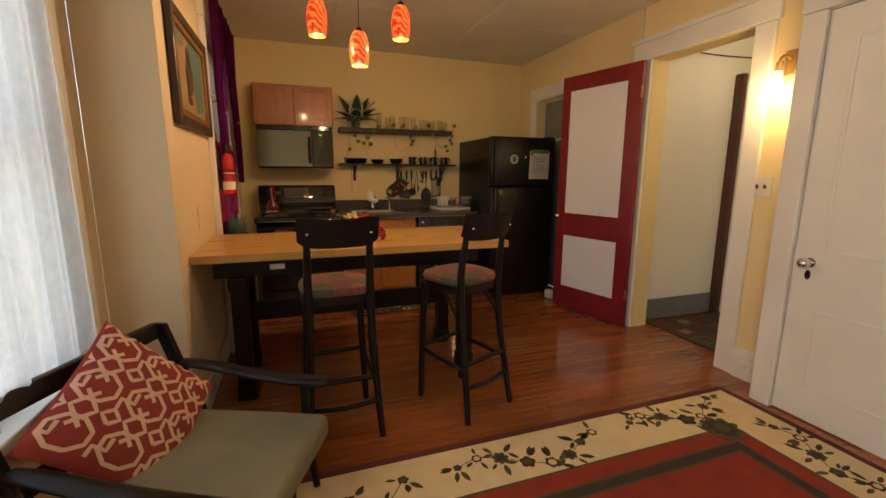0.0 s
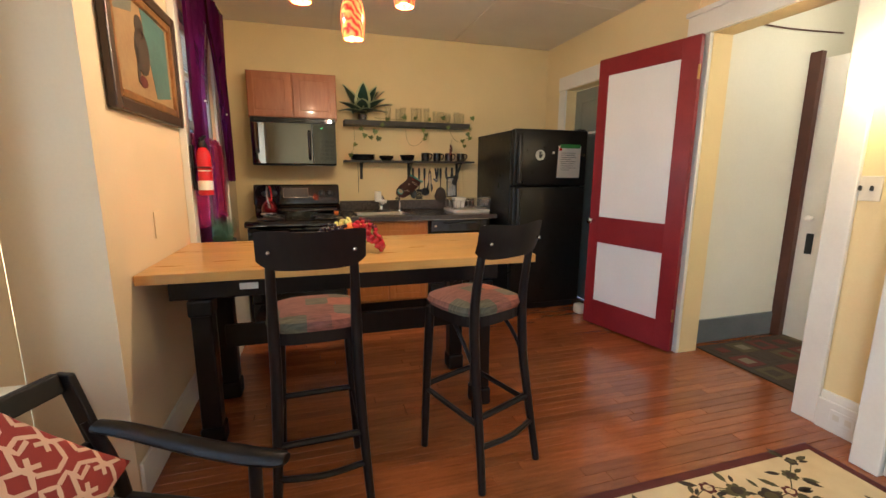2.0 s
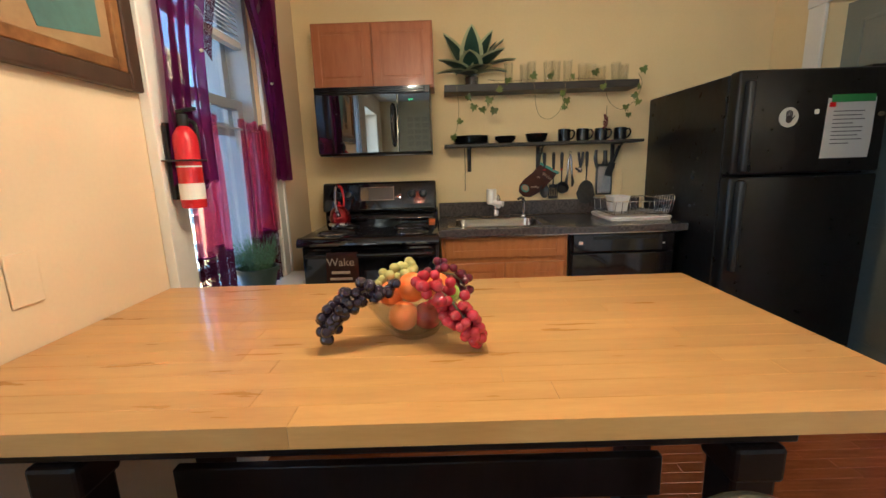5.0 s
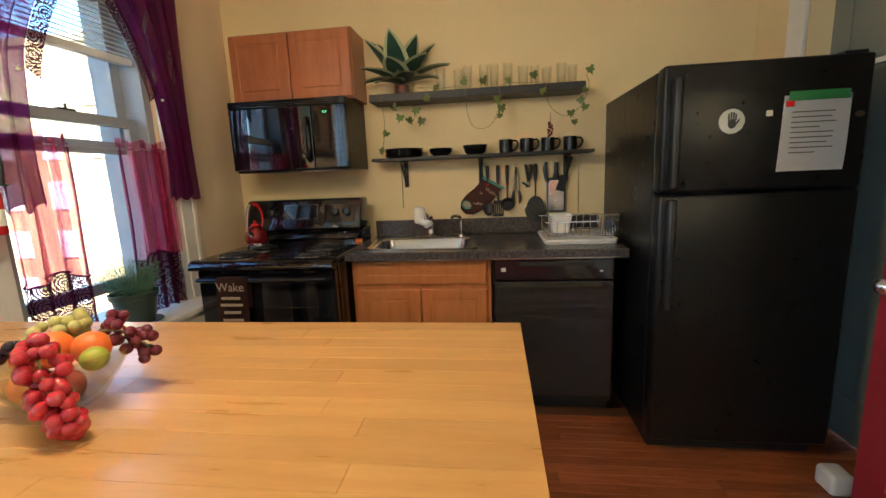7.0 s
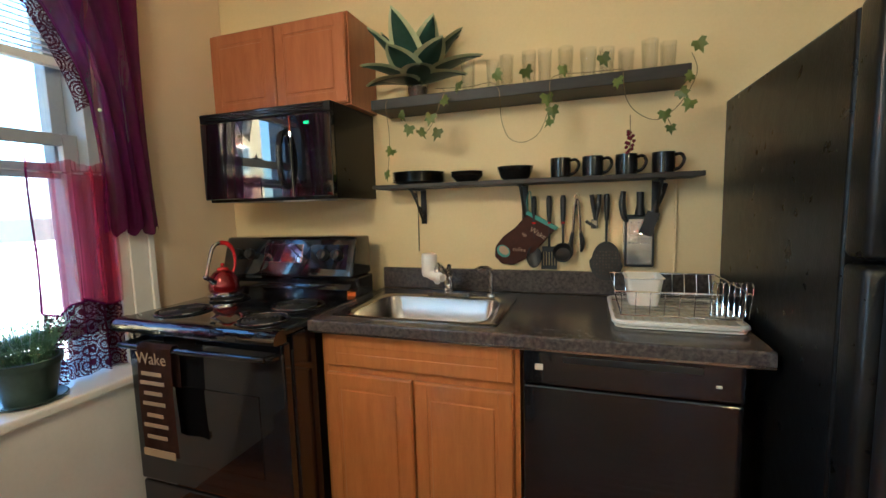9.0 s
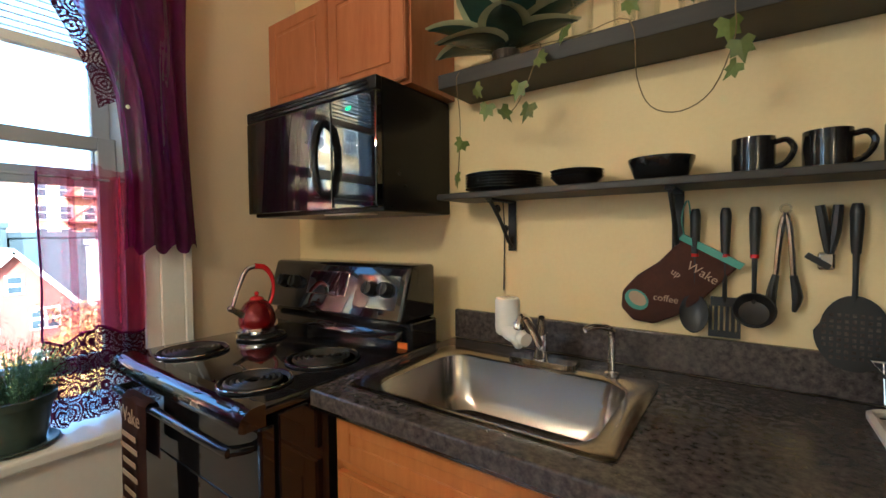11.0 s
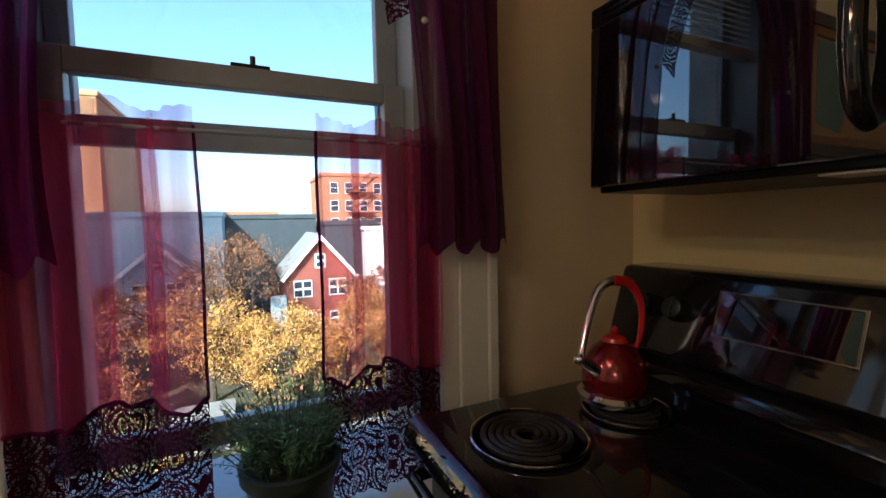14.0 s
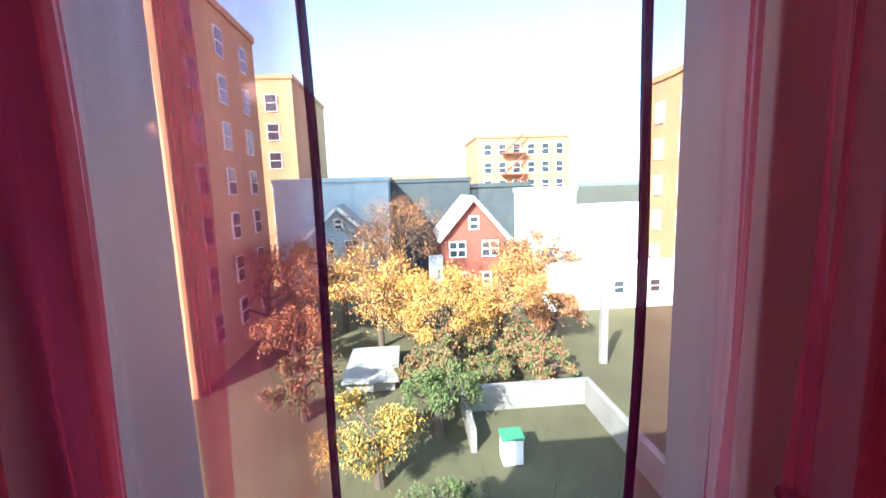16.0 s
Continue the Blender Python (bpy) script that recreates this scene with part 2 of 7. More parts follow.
GLASS = glass("window_glass")
TUMBLER = glass("tumbler_glass", (0.975, 0.975, 0.96), 0.03)
BOWLGLASS = glass("bowl_glass", (0.90, 0.92, 0.90), 0.03)
CURTAIN = sheer("burgundy_voile", (0.64, 0.075, 0.19), 0.65)
LACE = sheer("burgundy_lace", (0.07, 0.012, 0.025), 0.5, 150)
SWAG = sheer("plum_swag_cloth", (0.17, 0.016, 0.12), 0.10)
WHITESHEER = sheer("white_voile", (0.62, 0.64, 0.65), 0.16)
GRAPERED = material("red_grape", (0.50, 0.02, 0.03), (0.34, 0.012, 0.02), 20, 0.18, coat=0.5)
GRAPEDARK = material("dark_grape", (0.03, 0.016, 0.03), (0.015, 0.009, 0.016), 20, 0.22, coat=0.4)
GRAPEPALE = material("pale_grape", (0.55, 0.50, 0.16), (0.42, 0.38, 0.1), 20, 0.25)
GRAPEPLUM = material("plum_grape", (0.16, 0.014, 0.03), (0.10, 0.01, 0.02), 20, 0.2, coat=0.5)
ORANGE = material("orange_peel", (0.85, 0.22, 0.02), (0.75, 0.16, 0.015), 30, 0.4, 0.15, fine=200)
LIME = material("lime_peel", (0.42, 0.45, 0.04), (0.32, 0.36, 0.03), 30, 0.4, 0.1)
MITT = material("brown_printed_cotton", (0.065, 0.022, 0.014), (0.04, 0.014, 0.01), 30, 0.9, 0.2, fine=200)
TEAL = material("teal_trim", (0.10, 0.32, 0.26))
PRINTCREAM = material("cream_print", (0.44, 0.32, 0.20))
GOLDFRAME = material("worn_gilt_frame", (0.36, 0.17, 0.05), (0.16, 0.07, 0.025), 14, 0.35, 0.2, metal=0.3)
DARKFRAME = material("dark_picture_frame", (0.07, 0.04, 0.025), (0.04, 0.024, 0.016), 10, 0.4, 0.1)
BRASS = material("aged_brass", (0.52, 0.34, 0.12), (0.4, 0.25, 0.08), 10, 0.3, metal=1.0)
GREYDOOR = material("grey_green_paint", (0.22, 0.23, 0.19), (0.18, 0.19, 0.16), 3, 0.5)
BROWNTRIM = material("dark_brown_trim", (0.10, 0.035, 0.02), (0.07, 0.025, 0.015), 6, 0.4)
BLIND = material("white_blind_slat", (0.78, 0.78, 0.76), (0.72, 0.72, 0.70), 5, 0.45)
BULB = material("lit_bulb", (1.0, 0.72, 0.34), (1.0, 0.72, 0.34), emit=4)


def seat_fabric():
    """Woven patches of rust, sage and rose, with streaks."""
    m = material("patchwork_seat_fabric", (0.40, 0.17, 0.12), (0.22, 0.12, 0.09), 30, 0.9, 0.3, fine=300)
    n, l = m.node_tree.nodes, m.node_tree.links
    tc, vo, ramp, no, mp, mx = (n.new("ShaderNodeTexCoord"), n.new("ShaderNodeTexVoronoi"), n.new("ShaderNodeValToRGB"),
                                n.new("ShaderNodeTexNoise"), n.new("ShaderNodeMapping"), n.new("ShaderNodeMix"))
    vo.distance, vo.inputs["Scale"].default_value, vo.inputs["Randomness"].default_value = "CHEBYCHEV", 10.5, 0.3
    sep = n.new("ShaderNodeSeparateColor")
    l.new(tc.outputs["Object"], vo.inputs["Vector"])
    l.new(vo.outputs["Color"], sep.inputs[0])
    l.new(sep.outputs[0], ramp.inputs[0])
    ramp.color_ramp.interpolation = "CONSTANT"
    e = ramp.color_ramp.elements
    e[0].color, e[1].color, e[1].position = (0.25, 0.085, 0.055, 1), (0.085, 0.08, 0.052, 1), 0.3
    for p, c in ((0.5, (0.17, 0.07, 0.052, 1)), (0.72, (0.32, 0.11, 0.055, 1)), (0.86, (0.12, 0.105, 0.075, 1))):
        e.new(p).color = c
    mp.inputs["Scale"].default_value = (10, 120, 10)
    l.new(tc.outputs["Object"], mp.inputs[0])
    l.new(mp.outputs[0], no.inputs["Vector"])
    no.inputs["Scale"].default_value = 2
    mx.data_type, mx.blend_type = "RGBA", "OVERLAY"
    mx.inputs[0].default_value = 0.8
    l.new(ramp.outputs[0], mx.inputs[6])
    l.new(no.outputs["Fac"], mx.inputs[7])
    l.new(mx.outputs[2], n["Principled BSDF"].inputs["Base Color"])
    return m


SEATFAB = seat_fabric()


def swirl_glass():
    """Red blown glass, streaked with orange, lit from inside."""
    m = material("red_swirl_glass", (0.8, 0.1, 0.02), emit=0.0, rough=0.15)
    n, l = m.node_tree.nodes, m.node_tree.links
    tc, wv, ramp = n.new("ShaderNodeTexCoord"), n.new("ShaderNodeTexWave"), n.new("ShaderNodeValToRGB")
    wv.inputs["Scale"].default_value, wv.inputs["Distortion"].default_value = 14, 9
    wv.bands_direction = "DIAGONAL"
    l.new(tc.outputs["Object"], wv.inputs["Vector"])
    l.new(wv.outputs["Fac"], ramp.inputs[0])
    ramp.color_ramp.elements[0].color, ramp.color_ramp.elements[1].color = (0.42, 0.006, 0.004, 1), (1.0, 0.16, 0.03, 1)
    b = n["Principled BSDF"]
    l.new(ramp.outputs[0], b.inputs["Base Color"])
    l.new(ramp.outputs[0], b.inputs["Emission Color"])
    b.inputs["Emission Strength"].default_value = 0.32
    return m


SWIRL = swirl_glass()

# ---- building helpers ----
ORIGIN = {}


def thing(name, at, label, category, group="", kind=""):
    """A top-level thing: an Empty at its base; its parts are given in the world's metres."""
    ob = new(name)
    ob.location = at
    ob.empty_display_size = 0.1
    ORIGIN[ob] = Vector(at)
    return tagged(ob, label, category, group, kind)


def part(name, bm, mat, parent=None, label="", smooth=False, kind=""):
    me = bpy.data.meshes.new(name)
    o = ORIGIN.get(parent, Vector((0, 0, 0)))
    if o.length:
        bmesh.ops.translate(bm, vec=-o, verts=bm.verts)
    bmesh.ops.recalc_face_normals(bm, faces=bm.faces)
    bm.to_mesh(me)
    bm.free()
    me.materials.append(mat)
    if smooth:
        me.polygons.foreach_set("use_smooth", [True] * len(me.polygons))
        me.set_sharp_from_angle(angle=radians(40))
    ob = new(name, me)
    if parent:
        ob.parent = parent
        ORIGIN[ob] = o
    return tagged(ob, label, kind=kind)


def single(name, bm, mat, label, category, group="", kind="", smooth=False):
    """A thing that is one mesh."""
    return tagged(part(name, bm, mat, None, label, smooth), label, category, group, kind)


def B():
    return bmesh.new()


def box(bm, a, b, bevel=0.0, seg=2):
    c, s = [(p + q) / 2 for p, q in zip(a, b)], [abs(q - p) for p, q in zip(a, b)]
    r = bmesh.ops.create_cube(bm, size=1, matrix=Matrix.LocRotScale(c, None, s))
    if bevel:
        edges = list({e for v in r["verts"] for e in v.link_edges})
        bmesh.ops.bevel(bm, geom=edges, offset=min(bevel, min(s) * 0.45), segments=seg, affect="EDGES", profile=0.5)
    return bm


def boxm(bm, size, m, bevel=0.0):
    """A box of that size, centred, at the pose m."""
    r = bmesh.ops.create_cube(bm, size=1, matrix=m @ Matrix.Diagonal((*size, 1)))
    if bevel:
        edges = list({e for v in r["verts"] for e in v.link_edges})
        bmesh.ops.bevel(bm, geom=edges, offset=bevel, segments=2, affect="EDGES", profile=0.5)
    return bm


def rod(bm, p, q, r0, r1=None, seg=12):
    p, q = Vector(p), Vector(q)
    d = q - p
    m = Matrix.Translation((p + q) / 2) @ d.to_track_quat("Z", "Y").to_matrix().to_4x4()
    bmesh.ops.create_cone(bm, cap_ends=True, segments=seg, radius1=r0, radius2=r0 if r1 is None else r1, depth=d.length, matrix=m)
    return bm


def tube(bm, pts, r, seg=8, bend=4):
    """A round bar along points, bent smoothly through them; r is one radius or one a point."""
    pts = [Vector(p) for p in pts]
    rad = list(r) if isinstance(r, (list, tuple)) else [r] * len(pts)
    if bend > 1 and 3 <= len(pts) <= 14:
        p2, r2, n = [], [], len(pts)
        for i in range(n - 1):
            a, c, d, e = pts[max(i - 1, 0)], pts[i], pts[i + 1], pts[min(i + 2, n - 1)]
            for k in range(bend):
                s = k / bend
                p2.append(0.5 * (2 * c + (d - a) * s + (2 * a - 5 * c + 4 * d - e) * s * s + (3 * c - a - 3 * d + e) * s ** 3))
                r2.append(rad[i] + (rad[i + 1] - rad[i]) * s)
        pts, rad = p2 + [pts[-1]], r2 + [rad[-1]]
    rings, ref = [], None
    for i, p in enumerate(pts):
        d = (pts[min(i + 1, len(pts) - 1)] - pts[max(i - 1, 0)]).normalized()
        ref = ref or (Vector((0, 0, 1)) if abs(d.z) < 0.9 else Vector((1, 0, 0)))
        u = (ref - d * ref.dot(d)).normalized()
        w = d.cross(u)
        ref = u
        rings.append([bm.verts.new(p + rad[i] * (math.cos(a) * u + math.sin(a) * w)) for a in
                      [2 * math.pi * k / seg for k in range(seg)]])
    for a, b in zip(rings, rings[1:]):
        for k in range(seg):
            bm.faces.new((a[k], a[(k + 1) % seg], b[(k + 1) % seg], b[k]))
    bm.faces.new(rings[0][::-1])
    bm.faces.new(rings[-1])
    return bm


def lathe(bm, profile, at, seg=24, closed=True):
    """Turned shape: (radius, height) pairs round the upright at that place."""
    rings = [[bm.verts.new((at[0] + r * math.cos(2 * math.pi * k / seg), at[1] + r * math.sin(2 * math.pi * k / seg), at[2] + z))
              for k in range(seg)] for r, z in profile]
    for a, b in zip(rings, rings[1:]):
        for k in range(seg):
            bm.faces.new((a[k], a[(k + 1) % seg], b[(k + 1) % seg], b[k]))
    if closed:
        bm.faces.new(rings[0][::-1])
        bm.faces.new(rings[-1])
    return bm


def ball(bm, at, r, sub=2, squash=1.0):
    bmesh.ops.create_icosphere(bm, subdivisions=sub, radius=r, matrix=Matrix.Translation(at) @ Matrix.Diagonal((1, 1, squash, 1)))
    return bm


def slab(bm, outline, z0, z1):
    """An outline in x and y, raised from z0 to z1."""
    lo, hi = [bm.verts.new((x, y, z0)) for x, y in outline], [bm.verts.new((x, y, z1)) for x, y in outline]
    bm.faces.new(lo[::-1])
    bm.faces.new(hi)
    for i in range(len(lo)):
        j = (i + 1) % len(lo)
        bm.faces.new((lo[i], lo[j], hi[j], hi[i]))
    return bm


def plate(bm, outline, m, thick):
    """An outline in a plane's own x and y, of that thickness, laid at the pose m."""
    b2 = bmesh.new()
    slab(b2, outline, -thick / 2, thick / 2)
    b2.transform(m)
    me = bpy.data.meshes.new("temp")
    b2.to_mesh(me)
    b2.free()
    bm.from_mesh(me)
    bpy.data.meshes.remove(me)
    return bm


def ellipse(rx, ry, n=20, cx=0, cy=0):
    return [(cx + rx * math.cos(2 * math.pi * k / n), cy + ry * math.sin(2 * math.pi * k / n)) for k in range(n)]


def sheet(bm, f, nu, nv):
    """A surface from f(u, v), both 0 to 1."""
    g = [[bm.verts.new(f(i / nu, j / nv)) for j in range(nv + 1)] for i in range(nu + 1)]
    for i in range(nu):
        for j in range(nv):
            bm.faces.new((g[i][j], g[i + 1][j], g[i + 1][j + 1], g[i][j + 1]))
    return bm


def words(text, size, m, mat, parent, name="lettering"):
    c = bpy.data.curves.new(name, "FONT")
    c.body, c.size, c.extrude, c.align_x, c.align_y = text, size, 0.0006, "CENTER", "CENTER"
    c.materials.append(mat)
    ob = new(name, c)
    ob.parent = parent
    ob.matrix_basis = Matrix.Translation(-ORIGIN.get(parent, Vector((0, 0, 0)))) @ m
    return ob


# ---- structure ----
NY, EX, CZ = 0.04, 3.25, 2.63
WY0, WY1, WZ0, WZ1 = -1.45, -0.64, 0.66, 2.28      # kitchen window
LY0, LY1, LZ0, LZ1 = -4.20, -2.90, 0.62, 2.30      # living room window


def structure(name, bm, mat, label, smooth=False):
    return single(name, bm, mat, label, "structure", kind="structure", smooth=smooth)


b = B()
for a, c in (((-0.30, WY1, 0), (0, NY, CZ)), ((-0.30, -2.61, 0), (0, WY0, CZ)), ((-0.30, WY0, 0), (0, WY1, WZ0)),
             ((-0.30, WY0, WZ1), (0, WY1, CZ))):
    box(b, a, c)
wall_west = structure("wall_west", b, WALL_W, "peach-cream painted plaster wall with a sash window")
# the rearmost opening is unseen, added to let the fill lamp in
b = B()
for a, c in (((-0.55, LY1, 0), (-0.30, -2.612, CZ)), ((-0.55, -5.10, 0), (-0.30, LY0, CZ)), ((-0.55, LY0, 0), (-0.30, LY1, LZ0)),
             ((-0.55, LY0, LZ1), (-0.30, LY1, CZ)), ((-0.55, -7, 0), (-0.30, -6.40, CZ)), ((-0.55, -6.40, 0), (-0.30, -5.10, LZ0)),
             ((-0.55, -6.40, LZ1), (-0.30, -5.10, CZ))):
    box(b, a, c)
structure("wall_west_living", b, WALL_W, "cream painted living room wall with a window and an added unseen opening")
structure("wall_north", box(B(), (-0.30, NY + 0.002, 0), (3.45, NY + 0.2, CZ)), WALL, "warm cream painted kitchen wall behind the counter")
b = B()
for a, c in (((EX, -0.38, 0), (3.41, NY, CZ)), ((EX, -1.16, 2.14), (3.41, -0.38, CZ)), ((EX, -2.06, 0), (3.41, -1.16, CZ)),
             ((EX, -2.86, 2.21), (3.41, -2.06, CZ)), ((EX, -3.235, 0), (3.41, -2.86, CZ))):
    box(b, a, c)
wall_east = structure("wall_east", b, WALL, "cream painted wall with two doorways")
b = B()
for a, c in (((3.06, -3.347, 0), (3.41, -3.237, CZ)), ((3.06, -4.145, 2.12), (3.25, -3.347, CZ)), ((3.06, -7, 0), (3.25, -4.145, CZ))):
    box(b, a, c)
structure("wall_east_living", b, WHITE, "white painted wall round a closet door")
structure("wall_south", box(B(), (-0.55, -7.2, 0), (3.41, -7.002, CZ)), WALL, "cream painted living room wall")
b = B()
box(b, (-0.6, -7.2, CZ + 0.012), (3.45, 0.24, CZ + 0.12))
for i in range(3):
    for j in range(6):
        box(b, (0.0 + i * 1.22 - 0.29, NY - (j + 1) * 1.22 + 0.004, CZ), (i * 1.22 + 0.922, NY - j * 1.22 - 0.004, CZ + 0.012), 0.003, 1)
structure("ceiling", b, CEIL, "off-white panelled ceiling with narrow seams")
floor = structure("floor", box(B(), (-0.6, -7.2, -0.12), (3.45, 0.24, -0.014)), SUB, "glossy red-brown hardwood strip floor")

# hall beyond the doorway
structure("wall_hall_north", box(B(), (3.412, -1.94, 0), (5.2, -1.80, CZ)), HALL, "pale painted hallway wall")
structure("wall_hall_east", box(B(), (5.2, -3.9, 0), (5.3, -1.80, CZ)), HALL, "pale painted end wall of the hallway")
structure("wall_hall_south", box(B(), (3.412, -4.0, 0), (5.2, -3.9, CZ)), HALL, "pale painted hallway wall")
structure("ceiling_hall", box(B(), (3.412, -4.0, CZ), (5.3, -1.80, CZ + 0.1)), HALL, "pale hallway ceiling")
structure("floor_hall", box(B(), (3.412, -4.0, -0.12), (5.3, -1.80, -0.002)), PLANK, "dark hardwood hallway floor")
structure("baseboard_hall", box(B(), (3.43, -1.962, 0), (4.3, -1.941, 0.19), 0.006), GREYBASE, "dark grey painted hallway baseboard")

# casings
b = B()
for a, c in (((3.224, -2.02 + 0.10, 0), (3.249, -2.06, 2.212)), ((3.224, -2.98, 0), (3.249, -2.86, 2.212)),
             ((3.220, -3.00, 2.213), (3.249, -1.87, 2.35)), ((3.214, -3.02, 2.351), (3.249, -1.85, 2.385))):
    box(b, a, c, 0.006)
structure("trim_hall_doorway", b, WHITE, "white painted wooden doorway casing")
b = B()
box(b, (3.252, -2.876, 0.002), (3.408, -2.861, 2.208))
box(b, (3.252, -2.059, 0.002), (3.408, -2.044, 2.208))
structure("jamb_hall_doorway", b, WHITE, "white painted door jamb")
b = B()
for a, c in (((3.226, -0.38, 0), (3.249, -0.26, 2.142)), ((3.226, -1.28, 0), (3.249, -1.16, 2.142)), ((3.224, -1.29, 2.143), (3.249, -0.25, 2.28))):
    box(b, a, c, 0.006)
structure("trim_pantry_doorway", b, WHITE, "white painted casing of the far doorway")
b = B()
for a, c in (((3.036, -3.349, 0), (3.059, -3.239, 2.122)), ((3.036, -4.265, 0), (3.059, -4.147, 2.122)), ((3.034, -4.275, 2.123), (3.059, -3.23, 2.26))):
    box(b, a, c, 0.006)
structure("trim_closet", b, WHITE, "white painted casing round the closet door")
b = B()
box(b, (3.228, -3.236, 0), (3.249, -2.982, 0.20), 0.006)
box(b, (3.215, -3.236, 0), (3.227, -2.982, 0.16), 0.004)
structure("baseboard_sconce_wall", b, WHITE, "tall white moulded baseboard")
b = B()
box(b, (0.001, -2.60, 0), (0.016, -1.58, 0.16), 0.005)
structure("baseboard", b, WHITE, "cream painted baseboard")
# ceiling line trim on the east wall
b = B()
box(b, (3.236, -3.235, 2.386), (3.249, -1.955, 2.40))
box(b, (3.236, -1.935, 2.386), (3.249, -1.925, CZ - 0.004))
structure("trim_panel_seam", b, WALL, "painted wall panel seam strips")


def panel_door(name, y0, y1, x0, x1, z1, mat, label, panels, side):
    """A closed panelled door in a wall that runs along y; side -1 shows the panels towards -x."""
    d = thing(name, (x0, (y0 + y1) / 2, 0), label, "door", kind="structure")
    part("leaf", box(B(), (x0, y0, 0.008), (x1, y1, z1), 0.003), mat, d)
    for pa in panels:
        bm = B()
        xa = x0 - 0.006
        a0, a1, c0, c1 = y0 + pa[0], y1 - pa[0], pa[1], pa[2]
        for q in (((xa, a0, c0), (x0 + 0.001, a0 + 0.02, c1)), ((xa, a1 - 0.02, c0), (x0 + 0.001, a1, c1)),
                  ((xa, a0 + 0.02, c0), (x0 + 0.001, a1 - 0.02, c0 + 0.02)), ((xa, a0 + 0.02, c1 - 0.02), (x0 + 0.001, a1 - 0.02, c1))):
            box(bm, q[0], q[1], 0.004)
        part("moulding", bm, mat, d)
    return d


closet = panel_door("door_1", -4.143, -3.351, 3.064, 3.10, 2.115, WHITE, "white painted panelled closet door, closed", ((0.12, 0.18, 0.62), (0.12, 0.92, 1.98)), -1)
b = B()
rod(b, (3.062, -3.43, 0.865), (3.03, -3.43, 0.865), 0.012)
ball(b, (3.012, -3.43, 0.865), 0.030, 3)
knob = part("knob", b, CHROME, closet, "clear glass and steel door knob", True)
part("escutcheon", plate(B(), ellipse(0.026, 0.026, 20), pose(3.060, -3.43, 0.865, 90, 0, 90), 0.005), STEEL, closet)
b = B()
plate(b, ellipse(0.013, 0.026, 16), pose(3.058, -3.43, 0.80, 90, 0, 90), 0.006)
part("keyhole_cover", b, STEEL, closet, "oval steel keyhole cover")
pantry = panel_door("door_2", -1.155, -0.385, 3.352, 3.385, 2.13, GREYDOOR, "dull grey-green door, closed, beyond the fridge", ((0.1, 0.2, 0.9), (0.1, 1.05, 1.68), (0.1, 1.72, 2.02)), -1)
part("rail", box(B(), (3.335, -1.15, 1.69), (3.345, -0.39, 1.71)), WHITE, pantry, "pale rail across the door")

# the red door, swung back against the wall
HX, HY, DW, DH = 3.178, -2.050, 0.800, 2.185
ang = math.degrees(math.atan2(2.988 - HX, -1.275 - HY))
M = pose(HX, HY, 0.015, 0, 0, 0) @ pose(0, 0, 0, 0, 0, -ang)
red = thing("door_3", (HX, HY, 0.015), "oxblood red painted door with white panels, swung open", "door", kind="structure")
red.rotation_euler = (0, 0, radians(-ang))
ORIGIN[red] = Vector((0, 0, 0))
# local: y along the leaf from the hinge, x towards the wall
t2 = 0.02
for nm, y0, y1, z0, z1 in (("stile", 0, 0.125, 0, DH), ("stile", DW - 0.09, DW, 0, DH), ("rail", 0.125, DW - 0.09, 0, 0.215), ("rail", 0.125, DW - 0.09, 0.72, 0.935),
                           ("rail", 0.125, DW - 0.09, 2.055, DH)):
    part(nm, box(B(), (-t2, y0, z0), (t2, y1, z1), 0.002), REDDOOR, red)
part("panel", box(B(), (-0.012, 0.124, 0.214), (0.012, DW - 0.089, 0.721)), DOORPANEL, red, "white lower door panel")
part("panel", box(B(), (-0.012, 0.124, 0.934), (0.012, DW - 0.089, 2.056)), DOORPANEL, red, "white upper door panel")
b = B()
rod(b, (-t2, DW - 0.05, 0.90), (-t2 - 0.04, DW - 0.05, 0.90), 0.011)
ball(b, (-t2 - 0.055, DW - 0.05, 0.90), 0.027, 3)
part("knob", b, CHROME, red, "chrome door knob", True)
for hz in (0.28, 1.95):
    part("hinge", rod(B(), (-t2 - 0.004, -0.006, hz - 0.045), (-t2 - 0.004, -0.006, hz + 0.045), 0.008), BRASS, red, "painted-over brass hinge")

# kitchen window
win = thing("window_1", (-0.15, -1.03, WZ0), "grey-white wooden double-hung window, lower sash raised a little", "window", kind="structure")
b = B()
for a, c in (((-0.299, WY0, WZ0), (-0.02, WY0 + 0.045, WZ1)), ((-0.299, WY1 - 0.045, WZ0), (-0.02, WY1, WZ1)), ((-0.299, WY0 + 0.045, WZ1 - 0.03), (-0.02, WY1 - 0.045, WZ1))):
    box(b, a, c, 0.003)
part("window_frame", b, SASH, win)
GY0, GY1 = WY0 + 0.046, WY1 - 0.046


def sash(z0, z1, x, rail_lo, rail_hi):
    bm = B()
    box(bm, (x, GY0, z0), (x + 0.035, GY0 + 0.04, z1), 0.003)
    box(bm, (x, GY1 - 0.054, z0), (x + 0.035, GY1, z1), 0.003)
    box(bm, (x, GY0 + 0.04, z0), (x + 0.035, GY1 - 0.054, z0 + rail_lo), 0.003)
    box(bm, (x, GY0 + 0.04, z1 - rail_hi), (x + 0.035, GY1 - 0.054, z1), 0.003)
    s = part("sash", bm, SASH, win)
    p = part("pane", box(B(), (x + 0.014, GY0 + 0.035, z0 + rail_lo - 0.004), (x + 0.018, GY1 - 0.049, z1 - rail_hi + 0.004)), GLASS, s)
    p.visible_shadow = False


